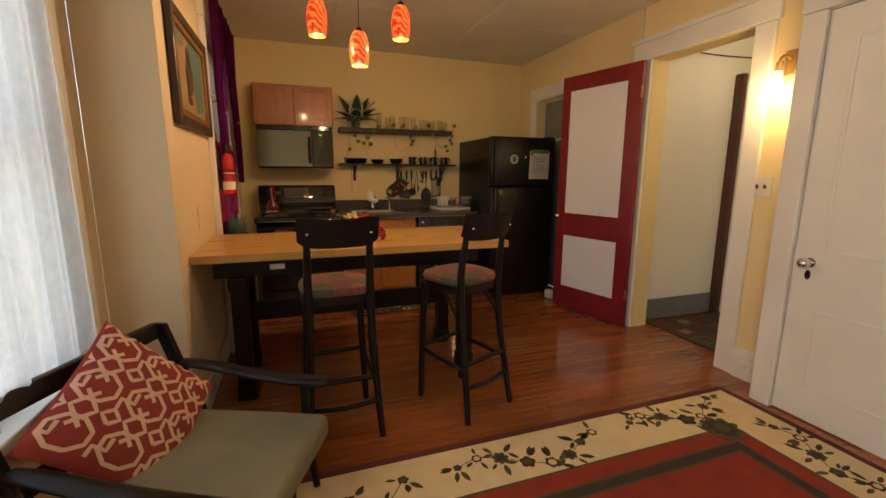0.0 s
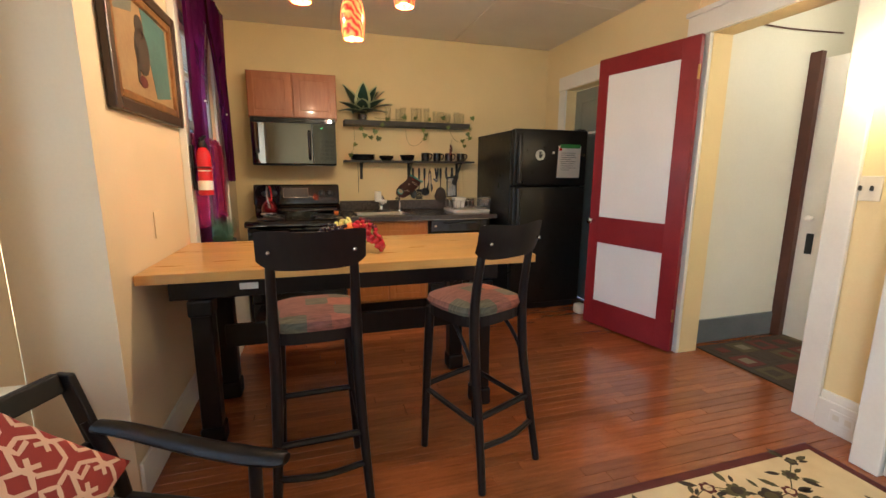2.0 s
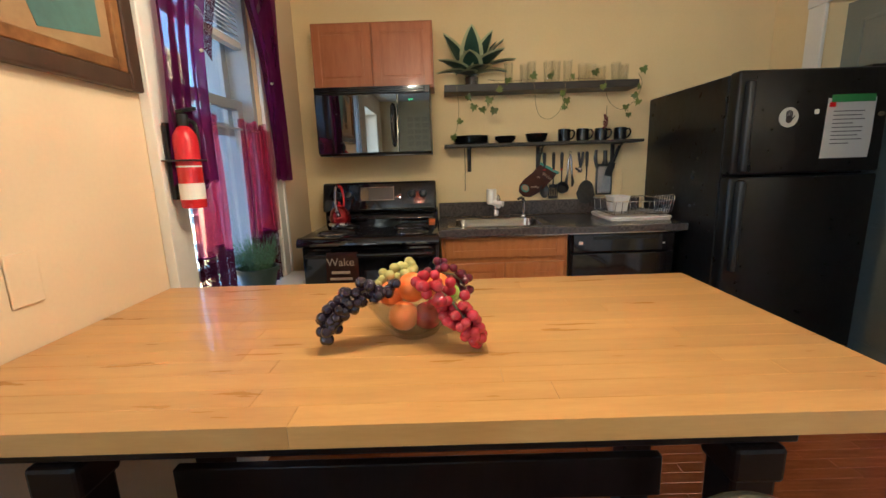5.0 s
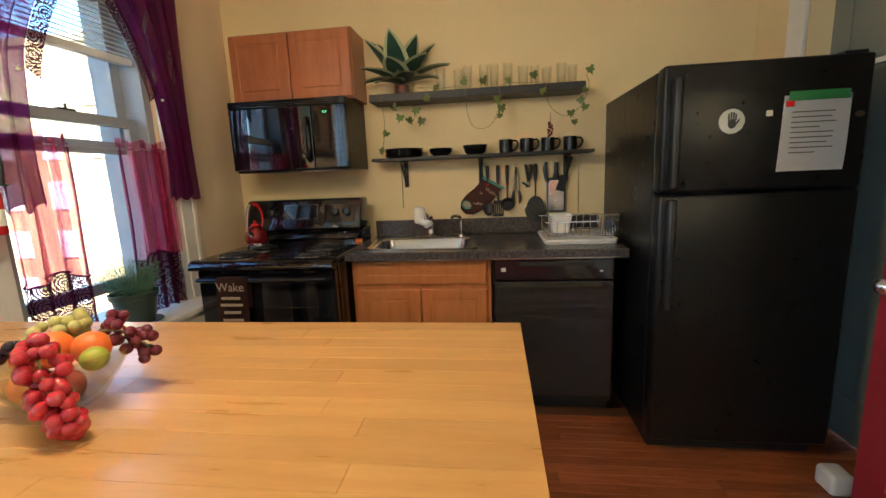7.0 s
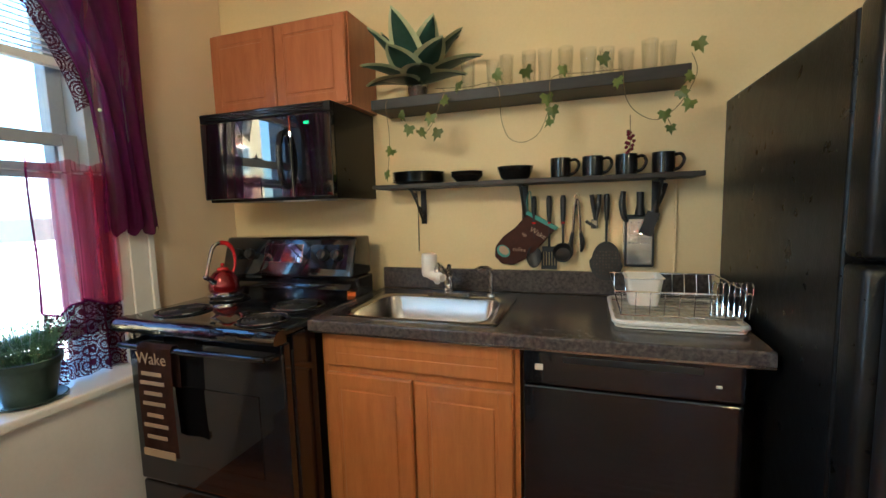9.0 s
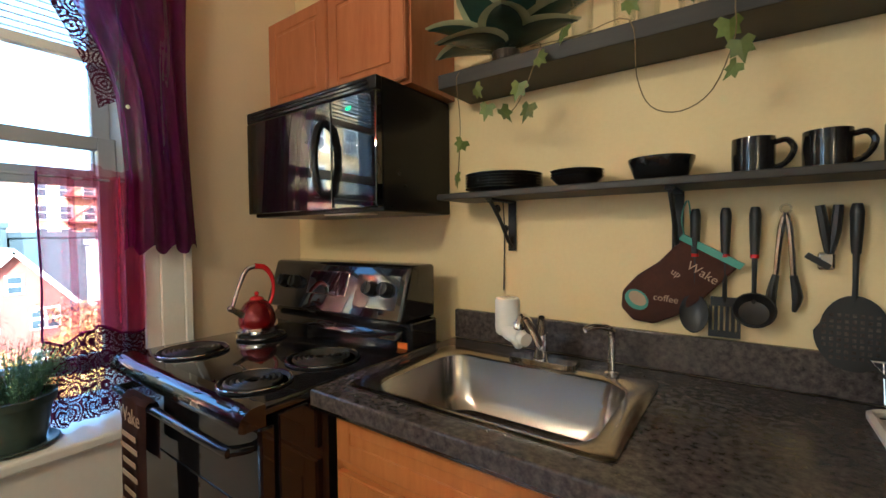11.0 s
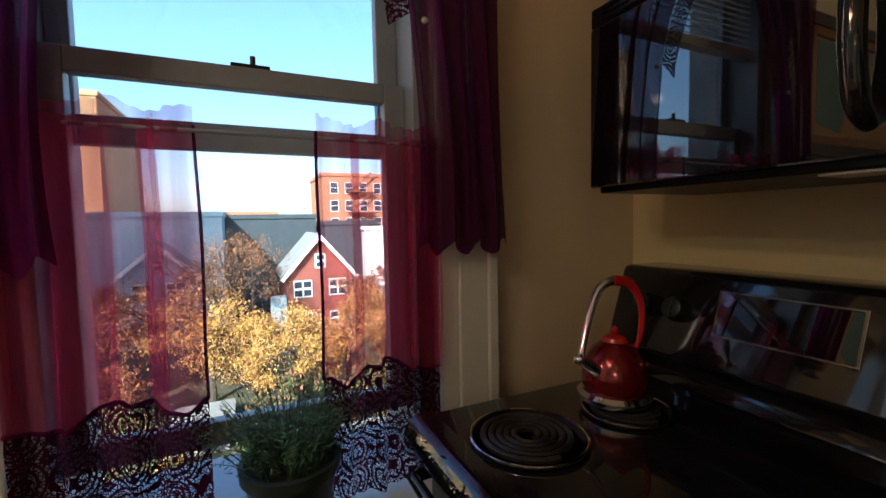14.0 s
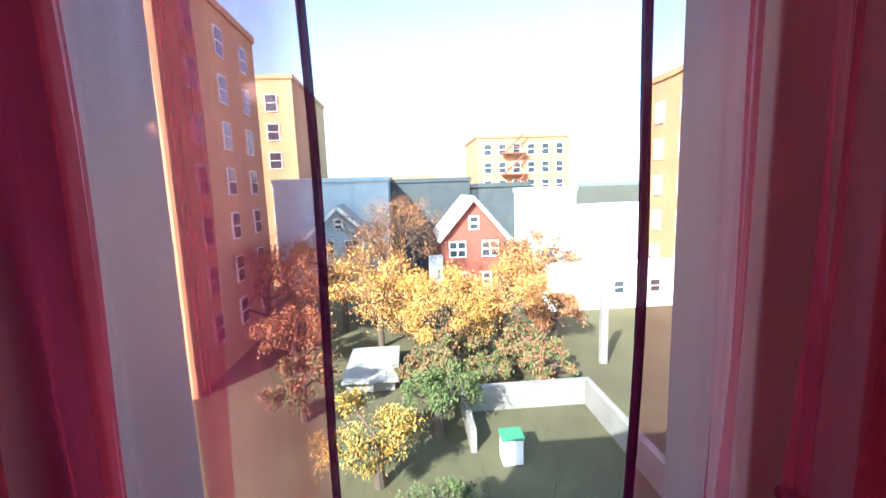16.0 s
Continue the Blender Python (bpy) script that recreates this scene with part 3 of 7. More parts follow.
sash(0.82, 1.650, -0.110, 0.055, 0.048)
sash(1.476, WZ1 - 0.032, -0.165, 0.060, 0.05)
b = B()
box(b, (-0.108, -1.080, 1.650), (-0.08, -1.000, 1.659), 0.002)
rod(b, (-0.095, -1.035, 1.659), (-0.095, -1.035, 1.680), 0.006)
part("sash_lock", b, IRON, win, "small dark sash lock")
part("window_sill", box(B(), (-0.34, WY0 - 0.02, WZ0 - 0.04), (-0.12, WY1 + 0.02, WZ0 + 0.004)), SASH, win)
part("window_stool", box(B(), (-0.119, WY0 - 0.16, WZ0 - 0.03), (0.17, WY1 + 0.17, WZ0 + 0.006), 0.008), WHITE, win, "white painted inner sill board")
b = B()
for a, c in (((0.001, WY1, WZ0 + 0.007), (0.022, WY1 + 0.05, WZ1)), ((0.001, WY1 + 0.05, WZ0 + 0.007), (0.030, WY1 + 0.13, WZ1 + 0.02)), ((0.001, WY1 + 0.13, WZ0 + 0.007), (0.038, WY1 + 0.158, WZ1 + 0.02)),
             ((0.001, WY0 - 0.05, WZ0 + 0.007), (0.022, WY0, WZ1)), ((0.001, WY0 - 0.13, WZ0 + 0.007), (0.030, WY0 - 0.05, WZ1 + 0.02)), ((0.001, WY0 - 0.15, WZ0 + 0.007), (0.038, WY0 - 0.13, WZ1 + 0.02)),
             ((0.001, WY0 - 0.16, WZ1 + 0.021), (0.04, WY1 + 0.168, WZ1 + 0.15))):
    box(b, a, c, 0.004)
structure("trim_kitchen_window", b, WHITE, "cream-white moulded window casing")
b = B()
box(b, (0.012, WY0 - 0.10, 0), (0.15, WY1 + 0.10, WZ0 - 0.032), 0.004)
single("radiator_cover", b, WHITE, "white painted boxed radiator cover under the window", "radiator cover", kind="structure")

blind = thing("window_blind", (-0.06, -1.03, 1.93), "white slatted blind pulled up over the sash window", "blind")
part("head_rail", box(B(), (-0.085, GY0 + 0.004, 2.19), (-0.045, GY1 - 0.004, 2.235), 0.003), BLIND, blind)
for k in range(11):
    z = 1.955 + k * 0.0215
    part("slat", boxm(B(), (0.034, GY1 - GY0 - 0.02, 0.0018), pose(-0.062, (GY0 + GY1) / 2, z, 0, 28, 0)), BLIND, blind)
part("bottom_rail", box(B(), (-0.082, GY0 + 0.008, 1.905), (-0.042, GY1 - 0.008, 1.938), 0.003), BLIND, blind)

# living room window
lw = thing("window_2", (-0.42, -3.66, LZ0), "tall white-framed living room window with daylight behind", "window", kind="structure")
b = B()
for a, c in (((-0.54, LY0, LZ0), (-0.31, LY0 + 0.06, LZ1)), ((-0.54, LY1 - 0.06, LZ0), (-0.31, LY1, LZ1)), ((-0.54, LY0 + 0.06, LZ1 - 0.06), (-0.31, LY1 - 0.06, LZ1)),
             ((-0.54, LY0 + 0.06, LZ0), (-0.31, LY1 - 0.06, LZ0 + 0.05)), ((-0.47, LY0 + 0.06, 1.43), (-0.43, LY1 - 0.06, 1.49))):
    box(b, a, c, 0.003)
part("window_frame", b, WHITE, lw)
p = part("pane", box(B(), (-0.452, LY0 + 0.05, LZ0 + 0.04), (-0.448, LY1 - 0.05, LZ1 - 0.05)), GLASS, lw)
p.visible_shadow = False
b = B()
box(b, (-0.299, LY1, LZ0), (-0.272, LY1 + 0.13, LZ1 + 0.13), 0.006)
box(b, (-0.299, LY0 - 0.13, LZ0), (-0.272, LY0, LZ1 + 0.13), 0.006)
box(b, (-0.299, LY0, LZ1 + 0.001), (-0.272, LY1, LZ1 + 0.13), 0.006)
box(b, (-0.299, LY0 - 0.15, LZ0 - 0.035), (-0.22, LY1 + 0.15, LZ0 - 0.002), 0.006)
structure("trim_living_window", b, WHITE, "white painted window casing and sill")


def drape(y0, y1, x, ztop, zbot, folds, depth, seed):
    rnd = random.Random(seed)
    ph = [rnd.uniform(0, 6.28) for _ in range(4)]

    def f(u, v):
        y, z = y0 + (y1 - y0) * u, zbot + (ztop - zbot) * v
        w = math.sin(u * folds * 6.283 + ph[0] + 0.5 * math.sin(v * 2 + ph[1])) + 0.5 * math.sin(u * folds * 11.3 + ph[2] + v)
        return (x + depth * w * (0.6 + 0.4 * (1 - v)), y + 0.002 * math.sin(7 * v + ph[3]), z)
    return f


for ya, yb in ((LY0 - 0.05, LY1 - 0.02),):
    single("sheer_curtain", sheet(B(), drape(ya, yb, -0.235, 2.40, 0.66, 9, 0.016, 5), 140, 12), WHITESHEER, "white sheer voile curtain over the living room window", "curtain", smooth=True)


# ---- kitchen: table and stools ----
TZ = 0.892
table = thing("bar_table", (0.9, -2.0, 0), "long butcher-block bar table with a black wooden base", "table")
TY0, TY1, TX0, TX1 = -2.44, -1.60, 0.004, 1.815
top = part("tabletop", box(B(), (TX0 + 0.002, TY0 + 0.002, TZ - 0.042), (TX1 - 0.002, TY1 - 0.002, TZ - 0.004)), BUTCHER, table, "honey-coloured butcher-block top")
nb = 14
wb = (TY1 - TY0) / nb
for k in range(nb):
    cuts = sorted([TX0, TX1] + [TX0 + (TX1 - TX0) * ((0.31 * k + 0.37 * j) % 1.0 * 0.8 + 0.1) for j in range(2)])
    for a, c in zip(cuts, cuts[1:]):
        part("stave", box(B(), (a + 0.0002, TY0 + k * wb + 0.0002, TZ - 0.040), (c - 0.0002, TY0 + (k + 1) * wb - 0.0002, TZ), 0.0006, 1), BUTCHER, top)
for nm, a, c in (("apron", (0.08, -2.31, 0.74), (1.66, -2.285, 0.849)), ("apron", (0.08, -1.755, 0.74), (1.66, -1.73, 0.849)), ("apron", (0.08, -2.284, 0.74), (0.105, -1.756, 0.849)),
                 ("apron", (1.635, -2.284, 0.74), (1.66, -1.756, 0.849)), ("stretcher", (0.24, -2.06, 0.40), (1.54, -2.03, 0.52))):
    part(nm, box(B(), a, c, 0.004), BLACKWOOD, table)
for x, y in ((0.20, -2.27), (0.20, -1.80), (1.58, -2.27), (1.58, -1.80)):
    b = B()
    box(b, (x - 0.044, y - 0.045, 0.10), (x + 0.044, y + 0.045, 0.739), 0.008)
    box(b, (x - 0.052, y - 0.055, 0.0), (x + 0.052, y + 0.055, 0.10), 0.012)
    box(b, (x - 0.052, y - 0.055, 0.66), (x + 0.052, y + 0.055, 0.738), 0.01)
    part("leg", b, BLACKWOOD, table)
b = B()
box(b, (0.37, -2.313, 0.775), (0.45, -2.3105, 0.805))
part("sticker", b, PAPER, table, "small white maker's sticker")


def stool():
    s = thing("bar_stool", (0, 0, 0), "black bentwood bar stool with a patchwork upholstered seat", "stool", "stools at the bar table")
    SH = 0.735
    part("seat_frame", slab(B(), [(0.176 * math.copysign(abs(math.cos(a)) ** 0.55, math.cos(a)), 0.172 * math.copysign(abs(math.sin(a)) ** 0.55, math.sin(a)))
                                  for a in [2 * math.pi * k / 32 for k in range(32)]], SH - 0.05, SH - 0.005), BLACKWOOD, s)
    bm = B()
    ring = [2 * math.pi * k / 36 for k in range(36)]
    prev = None
    for sc, z in ((1.0, SH - 0.005), (1.04, SH + 0.012), (1.0, SH + 0.032), (0.8, SH + 0.046), (0.45, SH + 0.053), (0.05, SH + 0.055)):
        cur = [bm.verts.new((0.176 * sc * math.copysign(abs(math.cos(a)) ** 0.55, math.cos(a)), 0.172 * sc * math.copysign(abs(math.sin(a)) ** 0.55, math.sin(a)), z)) for a in ring]
        if prev:
            for k in range(36):
                bm.faces.new((prev[k], prev[(k + 1) % 36], cur[(k + 1) % 36], cur[k]))
        prev = cur
    bm.faces.new(prev)
    part("seat", bm, SEATFAB, s, "rust and sage patchwork seat pad", True)
    for sx in (-1, 1):
        bm = B()
        tube(bm, [(sx * 0.168, 0.150, 0), (sx * 0.155, 0.148, 0.35), (sx * 0.140, 0.142, SH - 0.03)], [0.016, 0.019, 0.022], 10)
        part("leg", bm, BLACKWOOD, s, "", True)
        bm = B()
        tube(bm, [(sx * 0.175, -0.255, 0), (sx * 0.160, -0.215, 0.25), (sx * 0.150, -0.175, 0.50), (sx * 0.148, -0.160, 0.74), (sx * 0.146, -0.175, 0.90), (sx * 0.142, -0.205, 1.07)],
             [0.016, 0.018, 0.021, 0.021, 0.018, 0.015], 10)
        part("leg", bm, BLACKWOOD, s, "rear leg rising into a back post", True)
        bm = B()
        tube(bm, [(sx * 0.150, -0.16, 0.52), (sx * 0.148, -0.10, 0.60), (sx * 0.135, -0.02, 0.675), (sx * 0.11, 0.03, 0.69)], 0.009, 8)
        part("brace", bm, BLACKWOOD, s, "bent side brace", True)
        bm = B()
        tube(bm, [(sx * 0.156, 0.148, 0.30), (sx * 0.157, 0, 0.29), (sx * 0.158, -0.21, 0.28)], 0.012, 8)
        part("side_rung", bm, BLACKWOOD, s, "", True)
    for y, z in ((0.148, 0.32), (-0.205, 0.31)):
        part("rung", tube(B(), [(-0.157, y, z), (0, y + 0.0, z), (0.157, y, z)], 0.013, 8), BLACKWOOD, s, "", True)
    part("rung", tube(B(), [(-0.163, -0.225, 0.19), (0, -0.25, 0.19), (0.163, -0.225, 0.19)], 0.012, 8), BLACKWOOD, s, "", True)

    def back(u, v):
        x = -0.186 + 0.372 * u
        edge = 1 - abs(2 * u - 1) ** 6
        z = 0.975 + (0.140 + 0.006 * math.cos(2 * math.pi * u)) * v
        zc = 1.05
        z = zc + (z - zc) * ((0.55 + 0.45 * edge) if z < zc else (0.90 + 0.10 * edge))
        return (x, -0.195 - 0.030 * math.sin(math.pi * u) - 0.025 * v, z)
    bm = sheet(B(), back, 24, 6)
    r = bmesh.ops.solidify(bm, geom=bm.faces[:], thickness=0.018)
    part("backrest", bm, BLACKWOOD, s, "curved black backrest panel", True)
    for sx in (-1, 1):
        bm = B()
        ball(bm, (sx * 0.142, -0.238, 1.045), 0.008, 2)
        part("bolt", bm, STEEL, s, "domed steel bolt")
    return s


s1 = stool()
s1.matrix_basis = pose(0.700, -2.655, 0, 0, 0, 2)
s2 = copy_thing(s1, pose(1.392, -2.650, 0, 0, 0, 23))
tagged(s2, "black bentwood bar stool turned askew, patchwork seat")

# ---- fruit bowl ----
FX, FY = 0.90, -2.06
fb = single("glass_bowl", lathe(B(), [(0.055, 0.0), (0.06, 0.004), (0.078, 0.03), (0.108, 0.075), (0.132, 0.112), (0.129, 0.112), (0.104, 0.075), (0.073, 0.032), (0.05, 0.01)], (FX, FY, TZ), 36), BOWLGLASS,
            "clear glass bowl full of fruit on the table", "bowl", smooth=True)
rnd = random.Random(3)


def bunch(name, pts, r, mat, label, n):
    t = thing(name, pts[0], label, "grapes")
    bm = B()
    tube(bm, pts, 0.003, 6)
    part("stalk", bm, STEM, t, "thin woody grape stalk")
    for k in range(n):
        f = k / n * (len(pts) - 1)
        i = min(int(f), len(pts) - 2)
        p = Vector(pts[i]).lerp(Vector(pts[i + 1]), f - i)
        w = 0.040 * (1.0 - 0.45 * abs(2 * k / n - 0.7))
        q = p + Vector((rnd.gauss(0, 1), rnd.gauss(0, 1), rnd.gauss(0, 0.7))).normalized() * w * rnd.uniform(0.6, 1.0)
        q.z = max(q.z, TZ + r)
        part("grape", ball(B(), q, r * rnd.uniform(0.9, 1.1), 2), mat, t, "", True)
    return t


bunch("grape_bunch", [(FX - 0.05, FY - 0.05, TZ + 0.13), (FX - 0.12, FY - 0.07, TZ + 0.12), (FX - 0.175, FY - 0.09, TZ + 0.075), (FX - 0.19, FY - 0.10, TZ + 0.035)], 0.0125, GRAPEDARK, "dark purple grapes hanging over the bowl's rim", 74)
bunch("grape_bunch", [(FX + 0.03, FY - 0.06, TZ + 0.14), (FX + 0.085, FY - 0.10, TZ + 0.115), (FX + 0.125, FY - 0.12, TZ + 0.06), (FX + 0.15, FY - 0.12, TZ + 0.02)], 0.0125, GRAPERED, "bright red grapes trailing out of the bowl", 72)
bunch("grape_bunch", [(FX + 0.03, FY + 0.06, TZ + 0.125), (FX + 0.10, FY + 0.06, TZ + 0.125), (FX + 0.14, FY + 0.075, TZ + 0.07)], 0.0115, GRAPEPLUM, "plum-coloured grapes at the bowl's far side", 30)
bunch("grape_bunch", [(FX - 0.06, FY + 0.02, TZ + 0.13), (FX - 0.03, FY + 0.05, TZ + 0.14), (FX - 0.01, FY + 0.07, TZ + 0.14)], 0.0125, GRAPEPALE, "pale green grapes heaped on the fruit", 22)
for (x, y, z, r, m, nm, lb) in ((FX + 0.0, FY - 0.01, TZ + 0.115, 0.037, ORANGE, "orange", "ripe orange in the glass bowl"), (FX + 0.06, FY + 0.015, TZ + 0.11, 0.033, ORANGE, "orange", "ripe orange in the glass bowl"),
                                (FX - 0.05, FY - 0.01, TZ + 0.10, 0.032, ORANGE, "orange", "small orange in the glass bowl"), (FX + 0.09, FY - 0.01, TZ + 0.098, 0.024, LIME, "lime", "yellow-green lime in the glass bowl"),
                                (FX - 0.02, FY - 0.04, TZ + 0.055, 0.036, ORANGE, "orange", "orange low in the glass bowl"), (FX + 0.035, FY - 0.03, TZ + 0.05, 0.035, GRAPERED, "apple", "red apple low in the glass bowl")):
    single(nm, ball(B(), (x, y, z), r, 3, 0.95), m, lb, "fruit", smooth=True)

# ---- range ----
SX0, SX1, SF = 0.183, 0.945, -0.745
stv = thing("range", (0.564, -0.35, 0), "black freestanding electric range with coil burners", "stove")
part("body", box(B(), (SX0, SF + 0.045, 0.05), (SX1, 0.0, 0.885), 0.006), BLACKGLOSS, stv)
part("plinth", box(B(), (SX0 + 0.02, SF + 0.09, 0.0), (SX1 - 0.02, -0.02, 0.049)), BLACKPLASTIC, stv)
part("cooktop", box(B(), (SX0 - 0.006, SF - 0.01, 0.886), (SX1 + 0.004, -0.055, 0.917), 0.012, 3), BLACKGLOSS, stv, "glossy black cooktop", True)
b = B()
prof = [(SF + 0.012, 0.9185)] + [(SF - 0.012 - 0.040 * math.sin(radians(a)), 0.878 + 0.040 * math.cos(radians(a))) for a in range(0, 100, 8)] + [(SF - 0.040, 0.868), (SF + 0.012, 0.868)]
rows = [[b.verts.new((x, y, z)) for y, z in prof] for x in (SX0 - 0.007, SX1 + 0.005)]
for k in range(len(prof)):
    b.faces.new((rows[0][k], rows[0][(k + 1) % len(prof)], rows[1][(k + 1) % len(prof)], rows[1][k]))
b.faces.new(rows[0][::-1])
b.faces.new(rows[1])
part("front_lip", b, GLASSBLACK, stv, "broad rolled glossy front edge")
dr = part("oven_door", box(B(), (SX0 + 0.004, SF, 0.235), (SX1 - 0.004, SF + 0.043, 0.862), 0.008), BLACKGLOSS, stv, "black oven door")
part("window", box(B(), (SX0 + 0.12, SF - 0.003, 0.34), (SX1 - 0.12, SF + 0.002, 0.66), 0.002), GLASSBLACK, dr, "dark oven window")
b = B()
tube(b, [(SX0 + 0.03, SF - 0.002, 0.815), (SX0 + 0.045, SF - 0.045, 0.82), (SX0 + 0.1, SF - 0.052, 0.82), (SX1 - 0.1, SF - 0.052, 0.82), (SX1 - 0.045, SF - 0.045, 0.82), (SX1 - 0.03, SF - 0.002, 0.815)], 0.012, 10)
part("handle", b, BLACKGLOSS, dr, "glossy black bar handle", True)
part("drawer", box(B(), (SX0 + 0.004, SF + 0.004, 0.06), (SX1 - 0.004, SF + 0.043, 0.225), 0.008), BLACKGLOSS, stv)


def wedge(y_lo, y_hi, z0, z1, x0, x1, yb):
    bm = B()
    v = [bm.verts.new(p) for p in ((x0, y_lo, z0), (x1, y_lo, z0), (x1, y_hi, z1), (x0, y_hi, z1), (x0, yb, z0), (x1, yb, z0), (x1, yb, z1), (x0, yb, z1))]
    for f in ((0, 1, 2, 3), (5, 4, 7, 6), (4, 0, 3, 7), (1, 5, 6, 2), (3, 2, 6, 7), (4, 5, 1, 0)):
        bm.faces.new([v[i] for i in f])
    bmesh.ops.bevel(bm, geom=bm.edges[:], offset=0.014, segments=3, affect="EDGES", profile=0.5)
    return bm


gd = part("control_panel", wedge(-0.265, -0.205, 1.005, 1.19, SX0, SX1 - 0.012, -0.075), BLACKGLOSS, stv, "tilted black control panel", True)
part("guard", box(B(), (SX0 + 0.004, -0.215, 0.905), (SX1 - 0.004, -0.08, 1.004), 0.006), BLACKGLOSS, stv)

part("ledge", wedge(-0.262, -0.238, 0.945, 0.985, SX0 + 0.02, SX1 - 0.03, -0.216), BLACKGLOSS, stv, "rounded ledge under the control panel", True)
part("sticker", box(B(), (0.880, -0.2185, 0.914), (0.922, -0.2155, 0.938), 0.0005, 1), ORANGE, stv, "small orange rating label")


def onpanel(x, z):
    f = (z - 1.005) / 0.185
    return Vector((x, -0.2655 + 0.06 * f, z))


TILT = math.degrees(math.atan2(0.06, 0.185))
part("display", boxm(B(), (0.215, 0.085, 0.004), Matrix.Translation(onpanel(0.545, 1.115)) @ pose(0, 0, 0, 90 - TILT, 0, 0), 0.0015), MIRRORBLACK, gd, "dark clock display")
part("display_bezel", boxm(B(), (0.222, 0.092, 0.003), Matrix.Translation(onpanel(0.545, 1.115)) @ pose(0, 0, 0, 90 - TILT, 0, 0), 0.0008), STEEL, gd, "thin silver surround")
part("trim_panel", boxm(B(), (0.20, 0.115, 0.002), Matrix.Translation(onpanel(0.80, 1.10)) @ pose(0, 0, 0, 90 - TILT, 0, 0), 0.0008), BLACKGLOSS, gd)
for x in (0.28, 0.355, 0.774, 0.846):
    bm = B()
    m = Matrix.Translation(onpanel(x, 1.108)) @ pose(0, 0, 0, 90 - TILT, 0, 0)
    lathe(bm, [(0.027, 0.0), (0.026, 0.012), (0.022, 0.026), (0.018, 0.028)], (0, 0, 0), 24)
    box(bm, (-0.004, -0.022, 0.02), (0.004, 0.022, 0.032), 0.002)
    bm.transform(m)
    part("knob", bm, BLACKPLASTIC, gd, "black control knob", True)
for (x, y, r) in ((0.355, -0.625, 0.085), (0.355, -0.385, 0.070), (0.800, -0.670, 0.074), (0.778, -0.440, 0.088)):
    b = B()
    lathe(b, [(r * 1.22, 0.0), (r * 1.25, 0.006), (r * 1.16, 0.008), (r * 1.04, -0.004), (0.012, -0.008)], (x, y, 0.917), 36)
    part("drip_pan", b, CASEBLACK, stv, "black enamelled drip pan", True)
    part("pan_ring", tube(B(), [(x + r * 1.21 * math.cos(a), y + r * 1.21 * math.sin(a), 0.9245) for a in [2 * math.pi * k / 36 for k in range(37)]], 0.0022, 6), CHROME, stv, "thin bright pan rim", True)
    b = B()
    pts = []
    turns = 5 if r > 0.08 else 4
    for k in range(turns * 22 + 1):
        a = 2 * math.pi * k / 22
        rr = 0.016 + (r - 0.016) * k / (turns * 22)
        pts.append((x + rr * math.cos(a), y + rr * math.sin(a), 0.924))
    tube(b, pts, 0.0062, 6)
    part("coil", b, COIL, stv, "black spiral heating coil", True)

# kettle on the rear burner
KX, KY, KZ = 0.325, -0.385, 0.931
ket = thing("kettle", (KX, KY, KZ), "red enamel whistling kettle with a chrome base and handle", "kettle")
part("body", lathe(B(), [(0.058, 0.022), (0.066, 0.034), (0.065, 0.058), (0.057, 0.088), (0.043, 0.110), (0.027, 0.121), (0.022, 0.124)], (KX, KY, KZ), 32), KETTLERED, ket, "glossy red kettle body", True)
part("base", lathe(B(), [(0.066, 0.0), (0.074, 0.005), (0.074, 0.015), (0.066, 0.023)], (KX, KY, KZ), 32), CHROME, ket, "chrome kettle base", True)
b = B()
lathe(b, [(0.026, 0.123), (0.023, 0.131), (0.010, 0.137)], (KX, KY, KZ), 20)
ball(b, (KX, KY, KZ + 0.145), 0.009, 2)
part("lid", b, RED, ket, "small red lid", True)
b = B()
arch = [(0.044, 0.100), (0.056, 0.135), (0.058, 0.180), (0.048, 0.218), (0.026, 0.243), (-0.004, 0.248)]
tube(b, [(KX + a, KY + a * 0.35, KZ + h) for a, h in arch], [0.005, 0.006, 0.007, 0.009, 0.011, 0.011], 10)
part("handle", b, RED, ket, "red grip of the arched handle", True)
b = B()
tube(b, [(KX - 0.004, KY, KZ + 0.248), (KX - 0.030, KY - 0.012, KZ + 0.236), (KX - 0.048, KY - 0.024, KZ + 0.198), (KX - 0.066, KY - 0.045, KZ + 0.140), (KX - 0.074, KY - 0.060, KZ + 0.105)], [0.010, 0.009, 0.008, 0.007, 0.006], 10)
part("lever", b, CHROME, ket, "chrome whistle lever", True)
b = B()
tube(b, [(KX - 0.040, KY - 0.035, KZ + 0.070), (KX - 0.062, KY - 0.053, KZ + 0.090), (KX - 0.076, KY - 0.064, KZ + 0.100)], [0.016, 0.012, 0.010], 12)
ball(b, (KX - 0.080, KY - 0.067, KZ + 0.103), 0.012, 2)
part("spout", b, CHROME, ket, "chrome spout", True)

ket.rotation_euler = (0, 0, radians(55))

# towel on the oven handle
tw = thing("dish_towel", (0.37, SF - 0.06, 0.4), "dark brown coffee-print dish towel on the oven handle", "towel")


def towel(u, v):
    a = -0.16 + 0.62 * v
    x = 0.335 + 0.165 * u + 0.004 * math.sin(7 * v)
    ripple = 0.004 * math.sin(u * 9 + 2 * v)
    if a < 0:
        return (x, SF - 0.036 + ripple * 0.3, 0.832 + a)
    if a < 0.04:
        th = a / 0.04 * math.pi
        return (x, SF - 0.052 + 0.0165 * math.cos(th), 0.834 + 0.006 * math.sin(th))
    return (x, SF - 0.069 - ripple - 0.01 * (a - 0.04), 0.832 - (a - 0.04))


